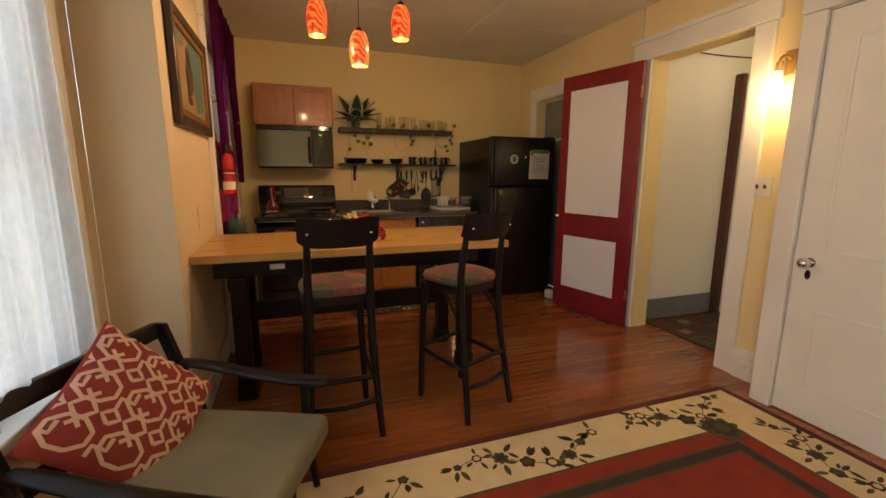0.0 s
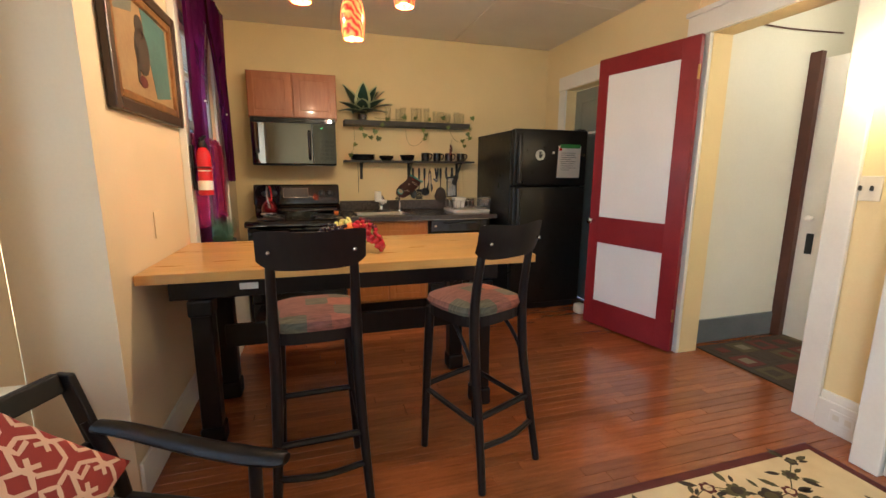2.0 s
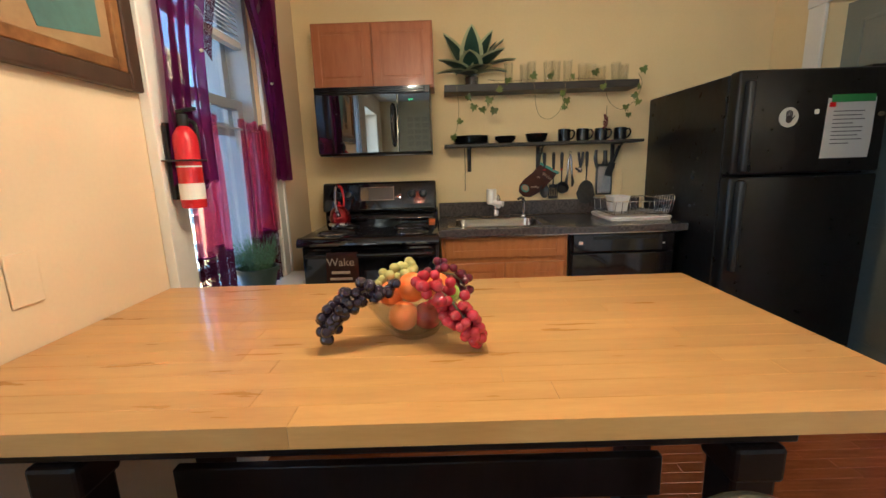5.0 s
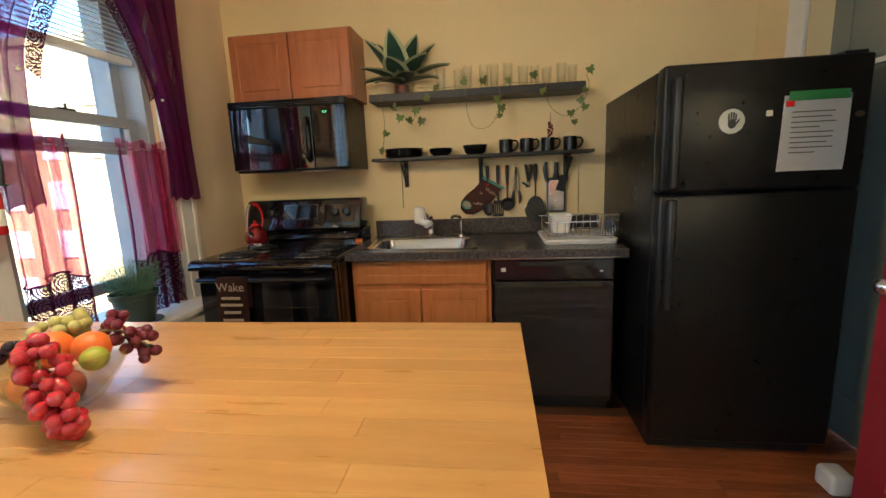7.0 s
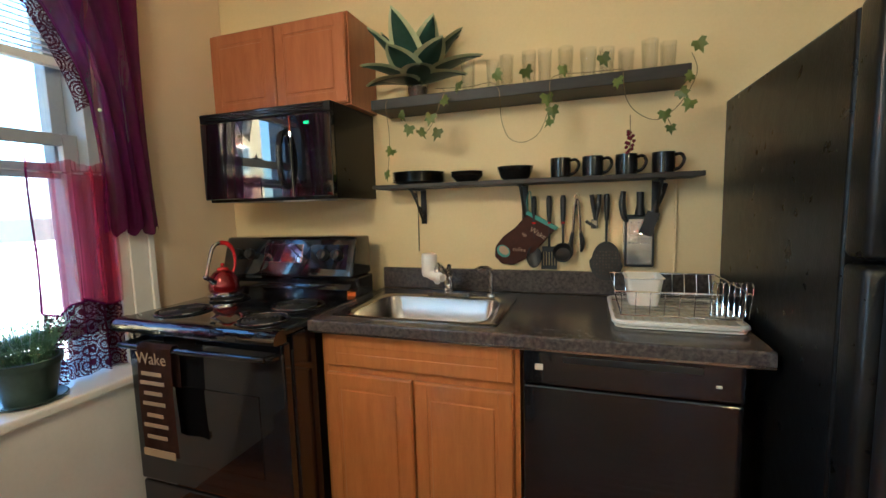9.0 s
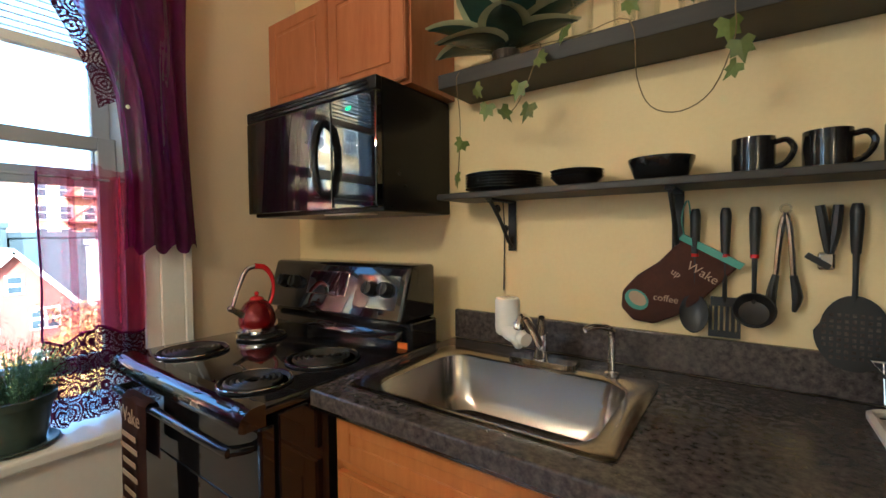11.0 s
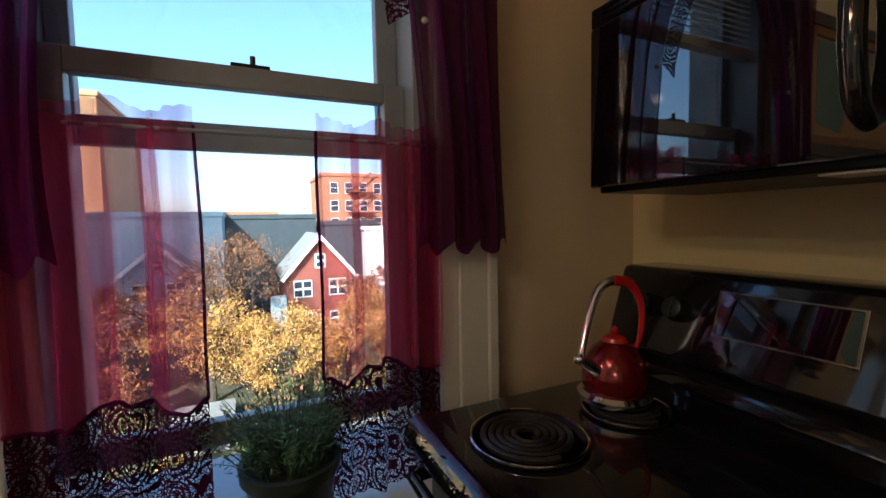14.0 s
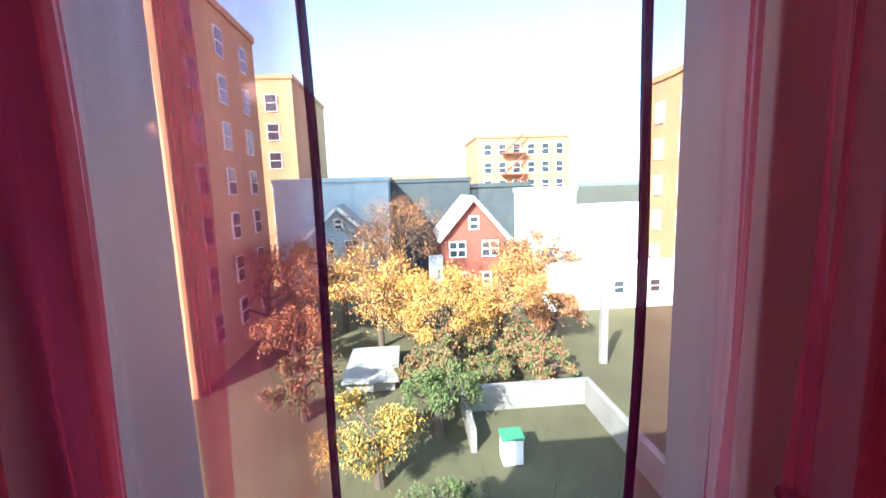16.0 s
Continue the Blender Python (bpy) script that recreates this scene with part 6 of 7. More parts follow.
def plank(p, q, w, t):
    """A flat board from p to q, w wide in x and t thick in y."""
    bm = B()
    ends = [[bm.verts.new((c[0] + sx * w / 2, c[1] + sy * t / 2, c[2])) for sx, sy in ((-1, -1), (1, -1), (1, 1), (-1, 1))] for c in (p, q)]
    bm.faces.new(ends[0][::-1])
    bm.faces.new(ends[1])
    for k in range(4):
        bm.faces.new((ends[0][k], ends[0][(k + 1) % 4], ends[1][(k + 1) % 4], ends[1][k]))
    bmesh.ops.bevel(bm, geom=bm.edges[:], offset=0.005, segments=2, affect="EDGES", profile=0.5)
    return bm


for y in (0.0, -AW):
    b = tube(B(), [(0.0, y, 0.535), (0.10, y, 0.528), (0.30, y, 0.495), (0.46, y, 0.478), (0.57, y, 0.475), (0.60, y, 0.478)], [0.016, 0.018, 0.020, 0.021, 0.019, 0.012], 12)
    for v in b.verts:
        v.co.y = y + (v.co.y - y) * 1.7
    part("armrest", b, BLACKWOOD, ch, "flat curved dark wooden armrest", True)
    part("leg", tube(B(), [(0.50, y, 0.47), (0.50, y, 0.25), (0.53, y, 0.0)], [0.018, 0.020, 0.014], 10), BLACKWOOD, ch, "", True)
    part("leg", tube(B(), [(-0.03, y, 0.55), (0.06, y, 0.30), (-0.03, y, 0.0)], [0.020, 0.022, 0.015], 10), BLACKWOOD, ch, "", True)
    part("back_post", plank((0.0, y, 0.46), (-0.085, y, 0.70), 0.055, 0.024), BLACKWOOD, ch, "flat dark back post")
    part("side_rail", box(B(), (0.03, y - 0.014, 0.25), (0.52, y + 0.014, 0.31), 0.006), BLACKWOOD, ch)
part("front_rail", box(B(), (0.49, -AW + 0.01, 0.25), (0.52, -0.01, 0.31), 0.006), BLACKWOOD, ch)
for z0, z1, xa in ((0.648, 0.706, -0.078), (0.44, 0.49, -0.004)):
    b = box(B(), (xa - 0.012, -AW + 0.013, z0), (xa + 0.012, -0.013, z1), 0.005)
    for v in b.verts:
        v.co.x -= (v.co.z - z0) * 0.35
    part("back_rail", b, BLACKWOOD, ch, "broad flat dark back rail")


def pad(x0, x1, y0, y1, z0, z1, r):
    bm = B()
    box(bm, (x0, y0, z0), (x1, y1, z1), r, 4)
    for v in bm.verts:
        u, w = (v.co.x - x0) / (x1 - x0) * 2 - 1, (v.co.y - y0) / (y1 - y0) * 2 - 1
        if v.co.z > (z0 + z1) / 2:
            v.co.z += 0.018 * (1 - u * u) * (1 - w * w)
    return bm


cushion = pad(0.03, 0.635, -AW + 0.03, -0.10, 0.31, 0.405, 0.03)
bmesh.ops.subdivide_edges(cushion, edges=[e for e in cushion.edges if e.calc_length() > 0.2], cuts=6, use_grid_fill=True)
for v in cushion.verts:
    u, w = (v.co.x - 0.333) / 0.31, (v.co.y + 0.365) / 0.265
    if v.co.z > 0.36:
        v.co.z += 0.014 * max(0, 1 - u * u) * max(0, 1 - w * w)
part("seat_cushion", cushion, CUSHION, ch, "plump sage-grey seat cushion", True)
pw = thing("throw_pillow", (0.13, -3.22, 0.42), "brick-red throw pillow with a cream lattice pattern, propped in the armchair", "pillow")
ORIGIN[pw] = Vector((0, 0, 0))
# the pillow's own plane: x across, y up the pillow, standing on a corner edge and leaning back
pw.matrix_basis = pose(0.000, -3.345, 0.560, 0, 0, 0) @ pose(0, 0, 0, 0, 0, 58) @ pose(0, 0, 0, 62, 0, 0) @ pose(0, 0, 0, 0, 0, 33)
S = 0.222


def puff(u, v):
    return 0.062 * (max(0, 1 - abs(u) ** 2.4) * max(0, 1 - abs(v) ** 2.4)) ** 0.55


def pillow_side(sign):
    def f(a, c):
        u, v = 2 * a - 1, 2 * c - 1
        k = 1 - 0.06 * (1 - abs(u) ** 2) * abs(v) ** 3
        k2 = 1 - 0.06 * (1 - abs(v) ** 2) * abs(u) ** 3
        return (S * u * k2, S * v * k, sign * puff(u, v))
    return f


b = sheet(B(), pillow_side(1), 26, 26)
sheet(b, pillow_side(-1), 26, 26)
bmesh.ops.remove_doubles(b, verts=b.verts, dist=0.0006)
cover = part("cover", b, PILLOW, pw, "brick-red woven cover", True)


def braid(path):
    """A flat cream band laid over the pillow's front along points of its plane."""
    bm = B()
    pts = []
    for (p, q) in zip(path, path[1:]):
        n = max(2, int(math.hypot(q[0] - p[0], q[1] - p[1]) / 0.06))
        pts += [(p[0] + (q[0] - p[0]) * k / n, p[1] + (q[1] - p[1]) * k / n) for k in range(n)]
    pts.append(path[-1])
    rows = []
    for i, (u, v) in enumerate(pts):
        a, c = pts[max(i - 1, 0)], pts[min(i + 1, len(pts) - 1)]
        dx, dy = c[0] - a[0], c[1] - a[1]
        L = math.hypot(dx, dy) or 1
        nx, ny = -dy / L * 0.027, dx / L * 0.027
        row = []
        for s in (-1, 1):
            uu, vv = max(-0.97, min(0.97, u + s * nx)), max(-0.97, min(0.97, v + s * ny))
            row.append(bm.verts.new((S * uu * (1 - 0.06 * (1 - vv * vv) * abs(uu) ** 3), S * vv * (1 - 0.06 * (1 - uu * uu) * abs(vv) ** 3), puff(uu, vv) + 0.0022)))
        rows.append(row)
    for a, c in zip(rows, rows[1:]):
        bm.faces.new((a[0], a[1], c[1], c[0]))
    return bm


for i in range(3):
    for j in range(3):
        cx, cy = -0.64 + 0.64 * i, -0.68 + 0.68 * j
        # an eight-sided ring, two rings linked along the row, and bent bars that tie the rows together
        part("braid", braid([(cx - 0.20, cy - 0.10), (cx - 0.08, cy - 0.26), (cx + 0.08, cy - 0.26), (cx + 0.20, cy - 0.10), (cx + 0.20, cy + 0.10), (cx + 0.08, cy + 0.26), (cx - 0.08, cy + 0.26), (cx - 0.20, cy + 0.10), (cx - 0.20, cy - 0.10)]), BRAID, cover)
        part("braid", braid([(cx + 0.08, cy - 0.08), (cx + 0.32, cy + 0.16), (cx + 0.56, cy - 0.08)]), BRAID, cover)
        part("braid", braid([(cx + 0.08, cy + 0.08), (cx + 0.32, cy - 0.16), (cx + 0.56, cy + 0.08)]), BRAID, cover)
        part("braid", braid([(cx - 0.20, cy + 0.34), (cx - 0.06, cy + 0.34), (cx - 0.06, cy + 0.16), (cx + 0.10, cy + 0.16)]), BRAID, cover)
        part("braid", braid([(cx + 0.22, cy + 0.34), (cx + 0.32, cy + 0.46), (cx + 0.42, cy + 0.34), (cx + 0.32, cy + 0.22), (cx + 0.22, cy + 0.34)]), BRAID, cover)

# ---- lamps ----
for k, (x, z) in enumerate(((0.700, 2.195), (0.941, 2.050), (1.200, 2.225))):
    p = thing("pendant_lamp", (x, -2.1, z), "red swirled glass pendant lamp hanging over the table, lit", "lamp", "pendant lamps over the table")
    part("shade", lathe(B(), [(0.018, 0.105), (0.036, 0.098), (0.052, 0.06), (0.059, 0.01), (0.057, -0.04), (0.048, -0.092), (0.045, -0.092), (0.054, -0.04), (0.056, 0.01), (0.049, 0.058), (0.034, 0.094), (0.018, 0.100)], (x, -2.1, z), 32, False), SWIRL, p, "red and orange streaked glass shade", True)
    part("cap", lathe(B(), [(0.02, 0.10), (0.022, 0.108), (0.014, 0.125), (0.004, 0.128)], (x, -2.1, z), 20), IRON, p, "dark metal cap", True)
    part("bulb", ball(B(), (x, -2.1, z + 0.0), 0.024, 2), BULB, p, "glowing bulb", True)
    part("cord", rod(B(), (x, -2.1, z + 0.126), (x, -2.1, CZ - 0.02), 0.0025, None, 6), IRON, p)
    part("canopy", lathe(B(), [(0.055, 0), (0.055, 0.012), (0.02, 0.02)], (x, -2.1, CZ - 0.0205), 24), IRON, p, "", True)
sc = thing("wall_sconce", (3.247, -3.080, 1.95), "small brass wall sconce with a bare glowing bulb", "lamp")
part("backplate", box(B(), (3.235, -3.110, 1.88), (3.2485, -3.050, 2.02), 0.006), BRASS, sc)
part("arm", tube(B(), [(3.238, -3.080, 1.97), (3.19, -3.080, 1.985), (3.155, -3.080, 1.965), (3.15, -3.080, 1.94)], 0.007, 8), BRASS, sc, "", True)
part("socket", lathe(B(), [(0.018, 0), (0.020, 0.01), (0.018, 0.05), (0.008, 0.055)], (3.15, -3.080, 1.895), 20), BRASS, sc, "", True)
part("bulb", lathe(B(), [(0.002, -0.105), (0.018, -0.098), (0.028, -0.075), (0.029, -0.055), (0.018, -0.02), (0.014, 0.0)], (3.15, -3.080, 1.895), 24), BULB, sc, "glowing bulb", True)

# ---- wall things ----
swp = thing("switch_plate", (3.246, -3.010, 1.245), "cream double toggle switch plate on the wall", "switch")
part("plate", box(B(), (3.242, -3.067, 1.187), (3.2485, -2.953, 1.305), 0.004), CREAM, swp)
for y in (-2.987, -3.033):
    part("toggle", boxm(B(), (0.018, 0.009, 0.022), pose(3.236, y, 1.247, 0, 20, 0), 0.002), BLACKPLASTIC, swp, "small dark toggle")
osk = thing("wall_outlet", (3.21, -3.105, 0.09), "white power outlet set in the baseboard", "outlet")
part("plate", box(B(), (3.209, -3.155, 0.055), (3.2145, -3.045, 0.125), 0.003), WHITEPLASTIC, osk)
for y in (-3.127, -3.075):
    part("socket", box(B(), (3.2075, y - 0.014, 0.075), (3.2085, y + 0.014, 0.105), 0.0004, 1), CREAM, osk)
single("blank_plate", box(B(), (0.001, -2.135, 1.0), (0.007, -2.055, 1.125), 0.003), WALL_W, "painted-over blank wall plate above the table", "wall plate")

pc = thing("framed_picture", (0.02, -2.0, 1.56), "framed rustic painting in a worn gilt and dark wood frame", "picture")
P0, P1, Z0, Z1 = -2.46, -1.615, 1.545, 2.105
b = B()
for a, c in (((0.003, P0, Z0), (0.036, P0 + 0.05, Z1)), ((0.003, P1 - 0.05, Z0), (0.036, P1, Z1)), ((0.003, P0 + 0.05, Z0), (0.036, P1 - 0.05, Z0 + 0.05)), ((0.003, P0 + 0.05, Z1 - 0.05), (0.036, P1 - 0.05, Z1))):
    box(b, a, c, 0.006)
part("frame", b, DARKFRAME, pc, "dark outer frame")
b = B()
for a, c in (((0.01, P0 + 0.051, Z0 + 0.051), (0.030, P0 + 0.085, Z1 - 0.051)), ((0.01, P1 - 0.085, Z0 + 0.051), (0.030, P1 - 0.051, Z1 - 0.051)), ((0.01, P0 + 0.086, Z0 + 0.051), (0.030, P1 - 0.086, Z0 + 0.085)), ((0.01, P0 + 0.086, Z1 - 0.085), (0.030, P1 - 0.086, Z1 - 0.051))):
    box(b, a, c, 0.004)
part("slip", b, GOLDFRAME, pc, "worn copper-gilt inner frame")
TAN, TEALP, BRN, GRY = (material("ochre_paint", (0.36, 0.23, 0.10), (0.27, 0.16, 0.07), 9, 0.6), material("teal_paint", (0.10, 0.19, 0.17), (0.07, 0.13, 0.12), 9, 0.6),
                        material("umber_paint", (0.08, 0.055, 0.04), (0.04, 0.03, 0.02), 14, 0.6), material("grey_green_canvas", (0.19, 0.18, 0.13), (0.13, 0.12, 0.09), 7, 0.6))
part("canvas", box(B(), (0.011, P0 + 0.084, Z0 + 0.084), (0.015, P1 - 0.084, Z1 - 0.084)), TAN, pc, "ochre painted canvas")
for out, m, dz in ((([(0.10, 0.02), (0.30, 0.05), (0.30, 0.38), (-0.02, 0.40), (0.02, 0.25)]), TEALP, 0.0155), (ellipse(0.085, 0.10, 18, -0.04, 0.20), BRN, 0.0165), (ellipse(0.05, 0.05, 16, -0.05, 0.30), BRN, 0.0165),
                   (ellipse(0.05, 0.025, 14, -0.06, 0.07), RUGMAROON, 0.0165), ([(-0.30, 0.30), (-0.12, 0.34), (-0.10, 0.40), (-0.31, 0.40)], GRY, 0.0155), ([(-0.12, 0.06), (-0.09, 0.05), (-0.08, 0.20), (-0.11, 0.22)], BRN, 0.0165)):
    b = B()
    plate(b, out, Matrix.Translation((dz, (P0 + P1) / 2, Z0 + 0.085)) @ pose(0, 0, 0, 90, 0, 90), 0.001)
    part("brushwork", b, m, pc)

ex = thing("fire_extinguisher", (0.10, -1.545, 1.17), "red fire extinguisher with a white label hung by the window", "fire extinguisher")
EXX, EXY = 0.100, -1.545
part("cylinder", lathe(B(), [(0.036, 0), (0.040, 0.006), (0.040, 0.225), (0.036, 0.250), (0.022, 0.272), (0.014, 0.278)], (EXX, EXY, 1.17), 28), EXTRED, ex, "glossy red cylinder", True)
part("label", lathe(B(), [(0.0405, 0.03), (0.0405, 0.145)], (EXX, EXY, 1.17), 28, False), PAPER, ex, "white instruction label")
part("label_band", lathe(B(), [(0.0409, 0.085), (0.0409, 0.14)], (EXX, EXY, 1.17), 28, False), RED, ex, "red print on the label")
part("valve", lathe(B(), [(0.016, 0.278), (0.018, 0.285), (0.018, 0.315), (0.010, 0.32)], (EXX, EXY, 1.17), 16), BLACKPLASTIC, ex, "", True)
part("lever", boxm(B(), (0.022, 0.095, 0.012), pose(EXX, EXY + 0.03, 1.17 + 0.335, 12, 0, 0), 0.003), BLACKPLASTIC, ex, "black squeeze lever")
part("hose", tube(B(), [(EXX, EXY + 0.018, 1.47), (EXX + 0.01, EXY + 0.05, 1.46), (EXX + 0.01, EXY + 0.058, 1.40), (EXX + 0.005, EXY + 0.050, 1.33)], 0.008, 8), BLACKPLASTIC, ex, "", True)
part("strap", box(B(), (0.032, EXY - 0.05, 1.33), (EXX + 0.044, EXY + 0.046, 1.336), 0.002), BLACKPLASTIC, ex, "black holding strap")
part("bracket", box(B(), (0.0385, EXY - 0.02, 1.20), (0.052, EXY + 0.02, 1.46), 0.002), IRON, ex)

# ---- curtains ----
CX = 0.014
rod_t = thing("curtain_rod", (CX, -1.03, 1.49), "thin grey tension rod across the window", "curtain rod")
part("rod", rod(B(), (CX, WY0 + 0.001, 1.488), (CX, WY1 - 0.001, 1.488), 0.004), SASH, rod_t)
for nm, ya, yb, folds, sd in (("a", -1.440, -1.147, 3.6, 3), ("b", -0.923, -0.648, 3.8, 9)):
    cu = thing("cafe_curtain", (CX, (ya + yb) / 2, 0.70), "sheer burgundy cafe curtain with a lace hem", "curtain", "cafe curtains")
    f = drape(ya, yb, CX, 1.0, 0.0, folds, 0.019, sd)

    def cloth(u, v, f=f):
        x, y, _ = f(u, v)
        hem = 0.965 - 0.02 * math.sin(u * 9)
        return (x, y, hem + (1.50 - hem) * v)

    def ruffle(u, v, f=f):
        x, y, _ = f(u, 1.0)
        return (x + 0.010 * math.sin(u * 75), y, 1.50 + (0.030 + 0.010 * math.sin(u * 13 + 1)) * v)

    def hemlace(u, v, f=f):
        x, y, _ = f(u, 0.0)
        hem = 0.965 - 0.02 * math.sin(u * 9)
        lo = 0.685 - 0.012 * abs(math.sin(u * 14))
        return (x * 1.0 - 0.002 * math.sin(20 * v), y, lo + (hem - lo) * v)
    part("cloth", sheet(B(), cloth, 70, 16), CURTAIN, cu, "sheer burgundy voile", True)
    part("fold_layer", sheet(B(), lambda u, v: (cloth(0.55 * u if nm == "a" else 0.5 + 0.5 * u, v)[0] + 0.010 + 0.008 * math.sin(26 * u + v), cloth(0.55 * u if nm == "a" else 0.5 + 0.5 * u, v)[1], cloth(0.55 * u if nm == "a" else 0.5 + 0.5 * u, v)[2]), 60, 10), CURTAIN, cu, "second layer of gathered voile", True)
    part("narrow_fold", sheet(B(), lambda u, v: (cloth(0.68 + 0.11 * u, v)[0] + 0.008, cloth(0.68 + 0.11 * u, v)[1], cloth(0.68 + 0.11 * u, v)[2]) if nm == "a" else (cloth(0.26 + 0.09 * u, v)[0] + 0.008, cloth(0.26 + 0.09 * u, v)[1], cloth(0.26 + 0.09 * u, v)[2]), 8, 10), CURTAIN, cu, "narrow doubled fold", True)
    part("ruffle", sheet(B(), ruffle, 90, 3), CURTAIN, cu, "gathered ruffle over the rod", True)
    part("lace_hem", sheet(B(), hemlace, 70, 10), LACE, cu, "dark burgundy lace band", True)
    part("hem_braid", tube(B(), [tuple(cloth(k / 60, 0.0)) for k in range(61)], 0.004, 6), SWAG, cu)
    part("edge_seam", tube(B(), [tuple(cloth(1.0 if nm == "a" else 0.0, k / 16)) for k in range(17)], 0.0035, 6), SWAG, cu)

for side in (1, -1):
    va = thing("window_valance", (0.08, -1.03 + side * 0.42, 1.25), "plum swag valance panel with a scalloped end", "curtain", "valance panels")
    YC = -1.03

    def inner(z):
        if z > 1.74:
            s = min(1, (z - 1.74) / 0.58)
            return 0.30 - 0.29 * s ** 1.5
        return 0.30 + 0.02 * math.sin((1.74 - z) * 5)

    def swag(u, v, side=side):
        lo = 1.245 + 0.018 * math.sin(u * 22) + 0.03 * u * 0
        z = lo + (2.50 - lo) * v
        a, c = inner(z), 0.555 - 0.03 * math.sin(v * 3)
        y = a + (c - a) * u
        x = 0.078 + 0.016 * math.sin(u * 24 + 3 * v) * (1 - 0.3 * v) + 0.008 * math.sin(u * 41)
        return (x, YC + side * y, z)
    b = sheet(B(), swag, 60, 40)
    part("panel", b, SWAG, va, "plum gathered cloth", True)

    def edge(u, v, side=side):
        x, y, z = swag(0.0, 0.40 + 0.58 * v, side)
        return (x + 0.004, y - side * 0.05 * u, z - 0.035 * u)
    part("lace_edge", sheet(B(), edge, 6, 40), LACE, va, "openwork lace edging", True)
    # pale ball put where a tiny highlight sits on the cloth
    part("rosette", ball(B(), (0.10, YC + side * 0.33, 1.735), 0.007, 2), CREAM, va, "small pale bead standing for a tiny highlight")
b = B()
rod(b, (0.075, -1.62, 2.505), (0.075, -0.44, 2.505), 0.010)
single("valance_rod", b, IRON, "dark curtain rod above the window casing", "curtain rod")

# ---- plant on the window sill ----
hp = thing("potted_herb", (0.045, -1.0, 0.667), "feathery grey-green herb in a dark pot on the window sill", "plant")
HX2, HY2 = 0.045, -1.0
part("saucer", lathe(B(), [(0.08, 0), (0.105, 0.012), (0.10, 0.014), (0.07, 0.004)], (HX2, HY2, 0.667), 28), POT, hp, "", True)
part("pot", lathe(B(), [(0.07, 0.005), (0.092, 0.13), (0.100, 0.132), (0.102, 0.155), (0.092, 0.156), (0.085, 0.13)], (HX2, HY2, 0.667), 32), POT, hp, "dark green glazed pot", True)
part("soil", lathe(B(), [(0.05, 0.11), (0.088, 0.135), (0.01, 0.14)], (HX2, HY2, 0.667), 24), SOIL, hp)
rnd = random.Random(5)
b = B()
for k in range(210):
    a, r0 = rnd.uniform(0, 6.28), rnd.uniform(0, 0.075)
    lean = rnd.uniform(0.1, 0.95)
    L = rnd.uniform(0.10, 0.21)
    base = Vector((HX2 + r0 * math.cos(a), HY2 + r0 * math.sin(a), 0.80))
    d = Vector((math.cos(a) * lean * 0.45, math.sin(a) * lean, 1)).normalized()
    tipv = base + d * L + Vector((0, 0, -0.03 * lean))
    tube(b, [base, base + d * L * 0.55, tipv], [0.0012, 0.001, 0.0005], 3, 1)
    for j in range(9):
        s = 0.25 + 0.75 * j / 9
        p = base.lerp(tipv, s)
        w = Vector((rnd.gauss(0, 1), rnd.gauss(0, 1), rnd.gauss(0.3, 0.6))).normalized()
        q = p + w * 0.016
        n = w.cross(d).normalized() * 0.0026
        v1, v2, v3 = b.verts.new(p + n), b.verts.new(p - n), b.verts.new(q)
        b.faces.new((v1, v2, v3))
part("foliage", b, FERN, hp, "fine feathery sprigs")

# ---- hallway ----
hr = thing("hall_rug", (3.85, -2.6, 0), "dark patterned hallway rug with maroon and cream blocks", "rug")
part("base", box(B(), (3.46, -3.6, 0.0), (4.5, -2.02, 0.008), 0.002), RUGDARK, hr)
rnd = random.Random(4)
for i in range(5):
    for j in range(8):
        x, y = 3.50 + i * 0.195, -3.55 + j * 0.19
        part("block", box(B(), (x + 0.01, y + 0.01, 0.0081), (x + 0.175, y + 0.17, 0.0095), 0.0004, 1), (RUGMAROON, RUGDARK, RUGGREEN)[(i + j) % 3], hr)
        part("block", box(B(), (x + 0.05, y + 0.05, 0.0096), (x + 0.135, y + 0.13, 0.0106), 0.0003, 1), (CUSHION, RUGMAROON, RUGDARK)[(i * 2 + j) % 3], hr)
hd = thing("door_4", (4.36, -1.96, 0), "white hallway door standing ajar in a dark brown frame", "door", kind="structure")
part("frame", box(B(), (4.31, -2.02, 0.0), (4.36, -1.942, 2.2), 0.003), BROWNTRIM, hd, "dark brown door frame")
part("leaf", box(B(), (4.362, -2.55, 0.01), (4.40, -1.965, 2.15), 0.003), WHITE, hd)
b = B()
rod(b, (4.36, -2.10, 0.98), (4.32, -2.10, 0.98), 0.011)
ball(b, (4.305, -2.10, 0.98), 0.026, 3)
part("knob", b, WHITEPLASTIC, hd, "white porcelain knob", True)
part("lock_plate", box(B(), (4.357, -2.13, 0.70), (4.3615, -2.08, 0.86), 0.001), IRON, hd, "dark mortise lock plate")
single("hall_cable", tube(B(), [(3.42, -1.955, 2.36), (4.0, -1.955, 2.34), (4.6, -1.955, 2.36)], 0.006, 6), BROWNTRIM, "dark cable strung along the hallway wall", "cable")

